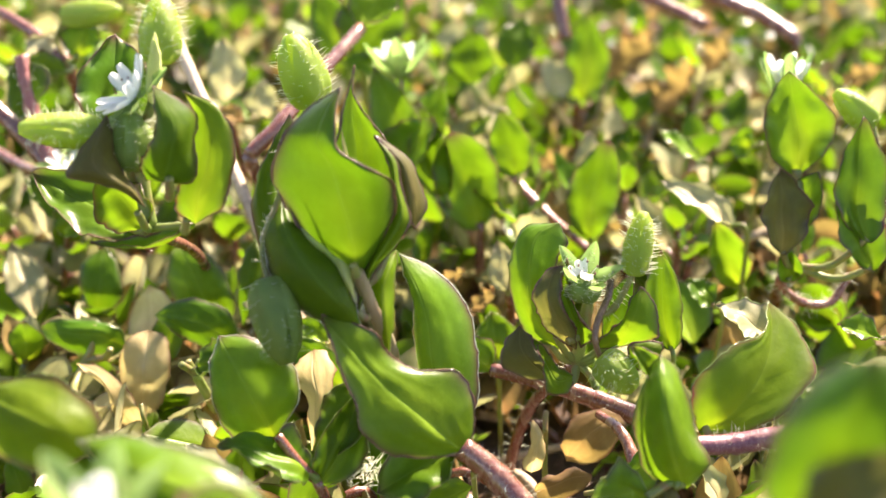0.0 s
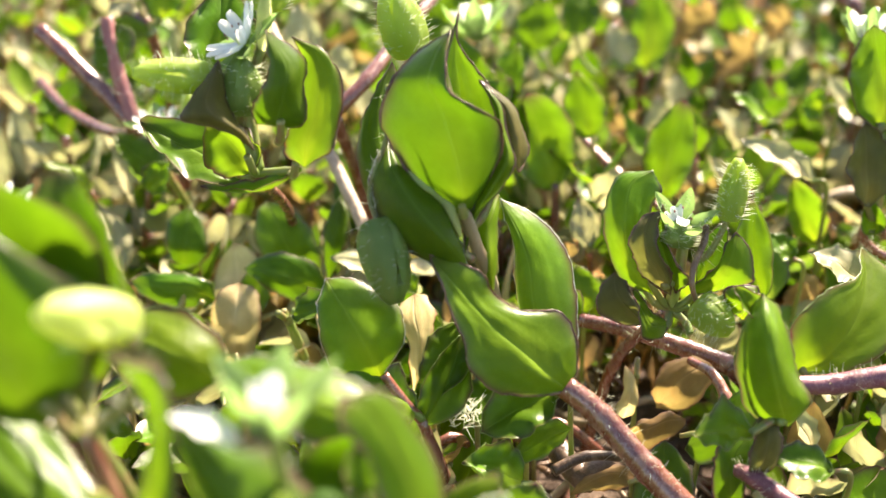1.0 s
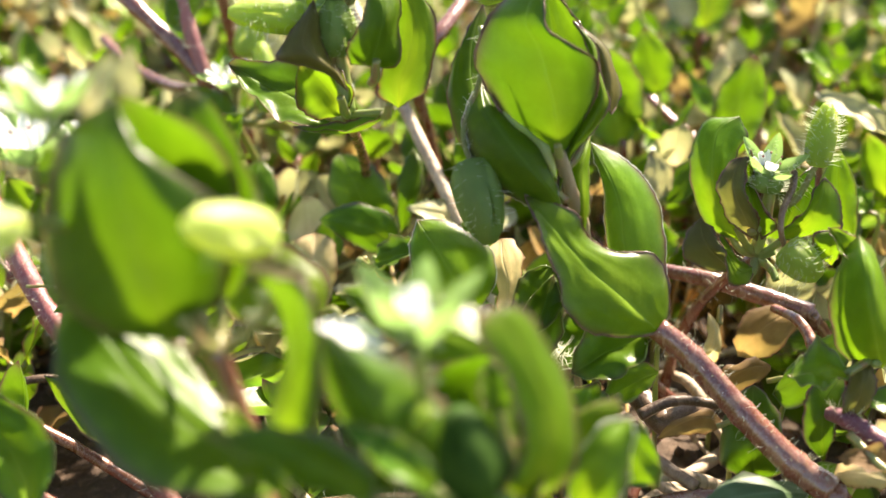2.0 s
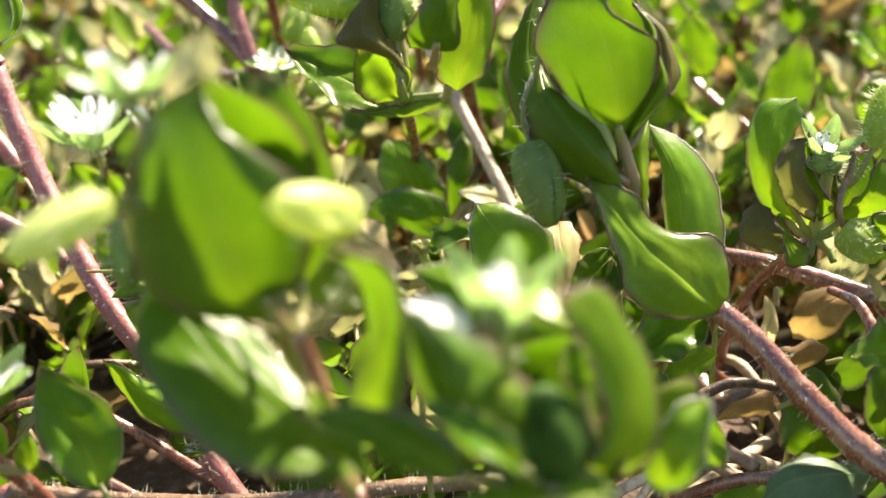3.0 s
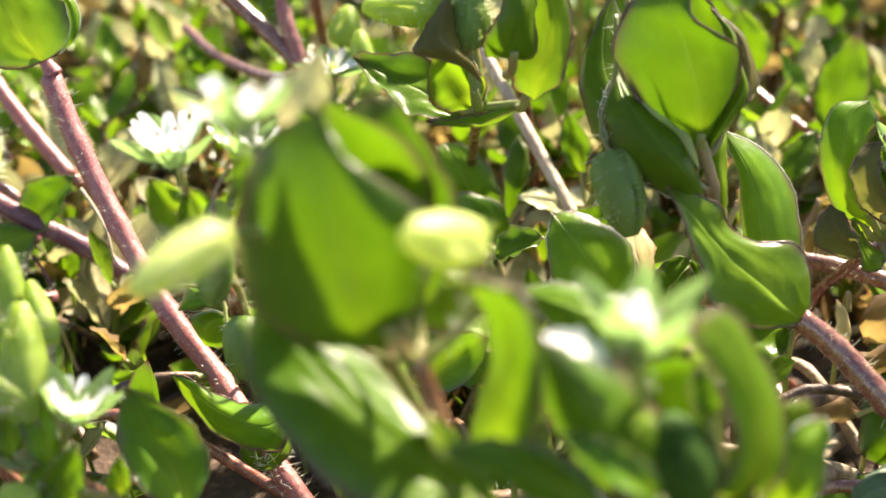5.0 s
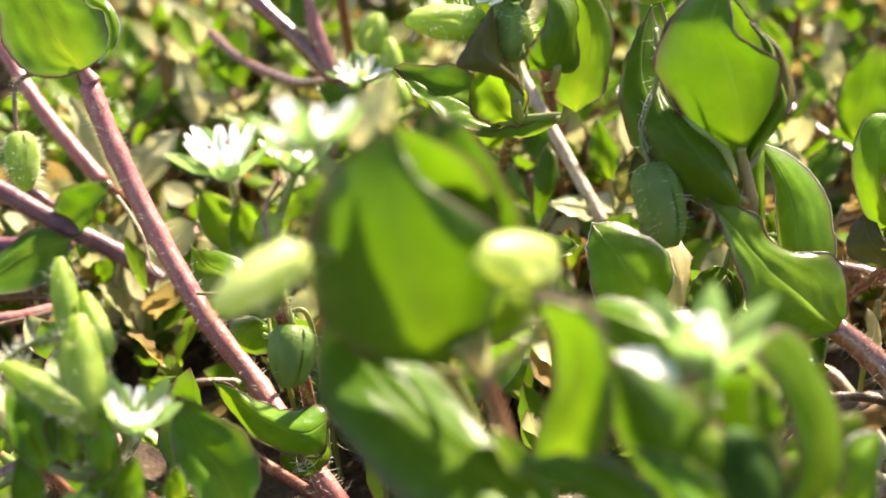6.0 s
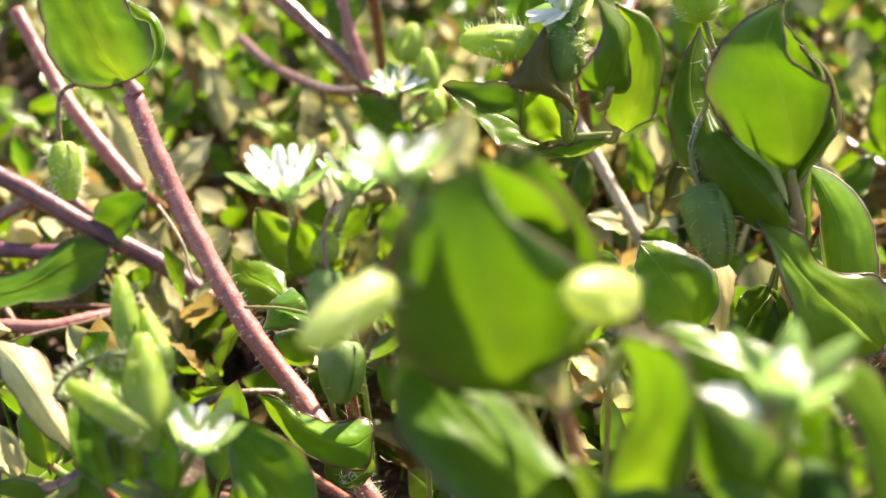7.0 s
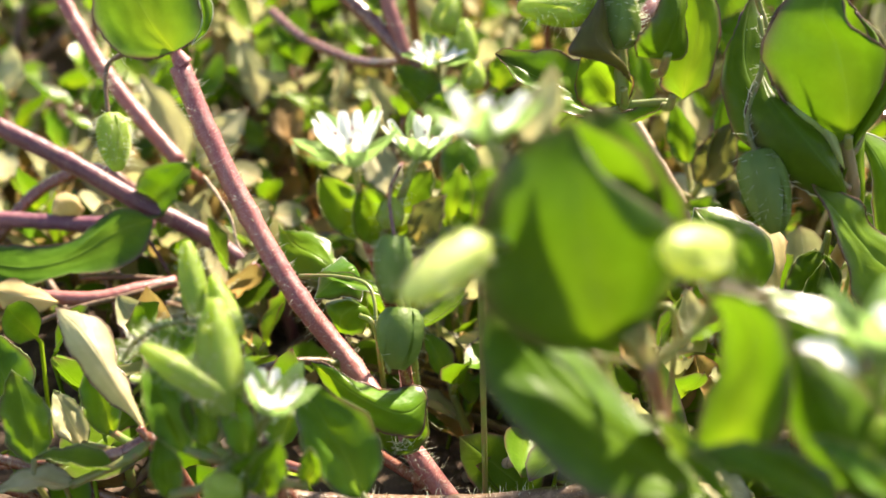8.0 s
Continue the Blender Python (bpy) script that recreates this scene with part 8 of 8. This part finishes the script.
def leafage(name, label, count, near, far, low, high, size, material, seed, keep=0.0, around=False, wide=(0.26, 0.36)):
    """Many small leaves of the carpet, joined: each on a thin petiole, tipped towards the light."""
    rng = random.Random(seed)
    bm = bmesh.new()
    uvl = bm.loops.layers.uv.new("blade")
    rows, cols = 6, 2
    for _ in range(count):
        y = near + (far - near) * rng.random() ** 1.2
        x = rng.uniform(-75 - 0.37 * y, 30 + 0.37 * y)
        if around:
            x, y = rng.gauss(-25, 420), rng.gauss(150, 420)
            if y > near - 15 and -90 - 0.4 * y < x < 45 + 0.4 * y:
                continue
        hill = 0.5 + 0.5 * noise.noise(Vector((x, y, seed)) * 0.04)
        if hill < keep or is_bare(x, y):
            continue
        z = low + (high - low) * rng.random() * (0.45 + 0.75 * hill)
        a = rng.uniform(0, 6.28)
        rise = rng.uniform(-0.2, 1.6)
        d = Vector((math.cos(a), math.sin(a), rise)).normalized()
        n = Vector((rng.gauss(0, 0.6), rng.gauss(-0.35, 0.55), 1.0))
        s = d.cross(n).normalized()
        n = s.cross(d)
        ln = rng.uniform(*size)
        wd = ln * rng.uniform(*wide)
        cup, bend, curl = rng.uniform(0.0, 0.6), rng.uniform(-0.15, 0.06), rng.uniform(-0.15, 0.15)
        b = Vector((x, y, z))
        grid = []
        for i in range(rows + 1):
            u = i / rows
            hw = max(half_width(u, 0.42, 0.7), 0.04 * (1 - u)) * wd
            grid.append([(bm.verts.new((b + d * (u * ln) + s * (hw * j / cols) + n * (bend * ln * 4 * u * (1 - u) + curl * ln * u * u + cup * hw * (j / cols) ** 2)) * MM), (u, j / cols)) for j in range(-cols, cols + 1)])
        for g, h in zip(grid, grid[1:]):
            for j in range(2 * cols):
                f = bm.faces.new([q[0] for q in (g[j], g[j + 1], h[j + 1], h[j])])
                for lp, q in zip(f.loops, (g[j], g[j + 1], h[j + 1], h[j])):
                    lp[uvl].uv = q[1]
        foot = b - d * ln * 0.25 - Vector((rng.uniform(-3, 3), rng.uniform(-3, 3), max(2.0, z * 0.7)))
        ring = [[bm.verts.new((q + Vector((math.cos(k * 2.1), math.sin(k * 2.1), 0)) * 0.3) * MM) for k in range(3)] for q in (foot, b - d * ln * 0.15, b + d * 0.4)]
        for g, h in zip(ring, ring[1:]):
            for k in range(3):
                bm.faces.new((g[k], g[(k + 1) % 3], h[(k + 1) % 3], h[k]))
    ob = part(name, bm, material, None)
    return tagged(ob, label, "ground cover", kind="stuff")


leafage("chickweed_carpet", "dense carpet of small green chickweed leaves", 900, 105, 480, 2, 20, (7, 13), LEAF, 5, 0.3)
leafage("chickweed_carpet", "dense carpet of deep green chickweed leaves", 650, 100, 480, 1, 15, (6, 11), LEAF_DEEP, 6, 0.35)
leafage("chickweed_carpet", "yellow-green chickweed leaves in the carpet", 120, 150, 480, 3, 18, (6, 11), LEAF_GOLD, 7, 0.4)
leafage("chickweed_carpet", "pale chickweed leaves in the carpet", 2300, 130, 480, 3, 20, (5, 9), LEAF_PALE, 8, 0.42, wide=(0.34, 0.5))
leafage("withered_carpet", "withered yellow leaves among the chickweed", 2300, 150, 480, 0, 17, (4, 8), LEAF_DEAD, 9, 0.25, wide=(0.32, 0.48))
leafage("chickweed_carpet", "green chickweed leaves spreading all round the spot", 6000, 105, 480, 1, 17, (7, 13), LEAF, 15, 0.2, True)
leafage("chickweed_carpet", "pale chickweed leaves spreading all round the spot", 3000, 105, 480, 1, 17, (7, 12), LEAF_PALE, 16, 0.2, True)
leafage("withered_carpet", "withered yellow leaves on the soil all round", 3000, 105, 480, 0, 10, (5, 11), LEAF_DEAD, 17, 0.2, True)


# ---- soil, litter ----
def soil_height(x, y):
    return 2.6 * noise.noise(Vector((x, y, 0)) * 0.03) + 1.2 * noise.noise(Vector((x, y, 3)) * 0.13) + 0.5 * noise.noise(Vector((x, y, 7)) * 0.5) - 1.0


bm = bmesh.new()
xs = [-15000, -3000, -700] + [-300 + 3.0 * i for i in range(201)] + [700, 3000, 15000]
ys = [-15000, -3000, -500] + [-60 + 3.0 * i for i in range(201)] + [1200, 4000, 15000]
rows = [[bm.verts.new((x * MM, y * MM, (soil_height(x, y) + 1.0) * max(0.0, 1.0 - max(abs(x) / 300, abs(y - 240) / 300) ** 6) * MM - 1.0 * MM)) for x in xs] for y in ys]
for a, b in zip(rows, rows[1:]):
    for i in range(len(xs) - 1):
        bm.faces.new((a[i], a[i + 1], b[i + 1], b[i]))
ground = part("ground", bm, SOIL, None)
tagged(ground, "dark brown crumbly garden soil under the plants", "soil", kind="structure")

# crumbs of soil, withered leaves and bits of dry stalk
bm = bmesh.new()
for _ in range(900):
    y = 100 + 300 * rng.random()
    x = rng.uniform(-75 - 0.36 * y, 30 + 0.36 * y)
    r = rng.uniform(0.5, 2.2)
    ret = bmesh.ops.create_icosphere(bm, subdivisions=1, radius=r * MM, matrix=Matrix.Translation((x * MM, y * MM, (soil_height(x, y) + r * 0.3) * MM)))
    for vert in ret["verts"]:
        vert.co += Vector((rng.uniform(-1, 1), rng.uniform(-1, 1), rng.uniform(-1, 0.4))) * r * 0.3 * MM
crumbs = part("soil_crumbs", bm, SOIL, None)
tagged(crumbs, "loose dark soil crumbs on the ground", "soil", kind="stuff")

for i in range(120):
    y = 112 + 230 * rng.random() ** 1.2
    x = rng.uniform(-75 - 0.36 * y, 30 + 0.36 * y)
    z = soil_height(x, y) + rng.uniform(0.4, 2.0)
    a = rng.uniform(0, 6.28)
    ln = rng.uniform(4.5, 8.5)
    if is_bare(x, y) or (x < 0 and y < 170 and i % 3):
        continue
    b = Vector((x, y, z))
    d = Vector((math.cos(a), math.sin(a), rng.uniform(-0.05, 0.3))) * ln
    w, _ = blade(b, b + d, (rng.uniform(-0.4, 0.4), rng.uniform(-0.6, 0.1), 1), ln * rng.uniform(0.4, 0.65), cup=rng.uniform(-0.3, 0.7), bend=rng.uniform(-0.1, 0.15), wave=0.07, rows=9, cols=3, seed=i)
    ob = part("withered_leaf", w, LEAF_DEAD, None)
    tagged(ob, "withered yellow chickweed leaf lying on the soil", "dead leaf", "withered leaves")
for i in range(150):
    y = 108 + 250 * rng.random() ** 1.2
    x = rng.uniform(-75 - 0.36 * y, 30 + 0.36 * y)
    a, ln = rng.uniform(0, 6.28), rng.uniform(20, 60)
    pts = [Vector((x + math.cos(a) * ln * s + rng.uniform(-1, 1), y + math.sin(a) * ln * s + rng.uniform(-1, 1), 1.2 + rng.uniform(0, 14.0) * (0 < s < 1))) for s in (0, 0.35, 0.7, 1)]
    ob = stem(None, pts, rng.uniform(0.5, 0.9), 0.4, rng.choice(["twig", "red", "twig", "straw"]), name="creeping_stem")
    tagged(ob, "thin reddish creeping stem among the leaves", "stem", "creeping stems")

# dry stalks and fibres lying in the open patches
for i in range(20):
    a, b, r = BARE[i % 2]
    x, y = a + rng.gauss(0, r * 0.5), b + rng.gauss(0, r * 0.5)
    d, ln = rng.uniform(0, 6.28), rng.uniform(6, 18)
    pts = [Vector((x + math.cos(d) * ln * s + rng.uniform(-1.2, 1.2), y + math.sin(d) * ln * s + rng.uniform(-1.2, 1.2), soil_height(x, y) + 1.5 + rng.uniform(0, 2.5))) for s in (-0.5, -0.15, 0.2, 0.5)]
    ob = stem(None, pts, rng.uniform(0.15, 0.55), 0.15, rng.choice(["twig", "twig", "straw"]), name="dry_fibre")
    tagged(ob, "short dry stalk fibre lying on the soil", "litter", "dry fibres")
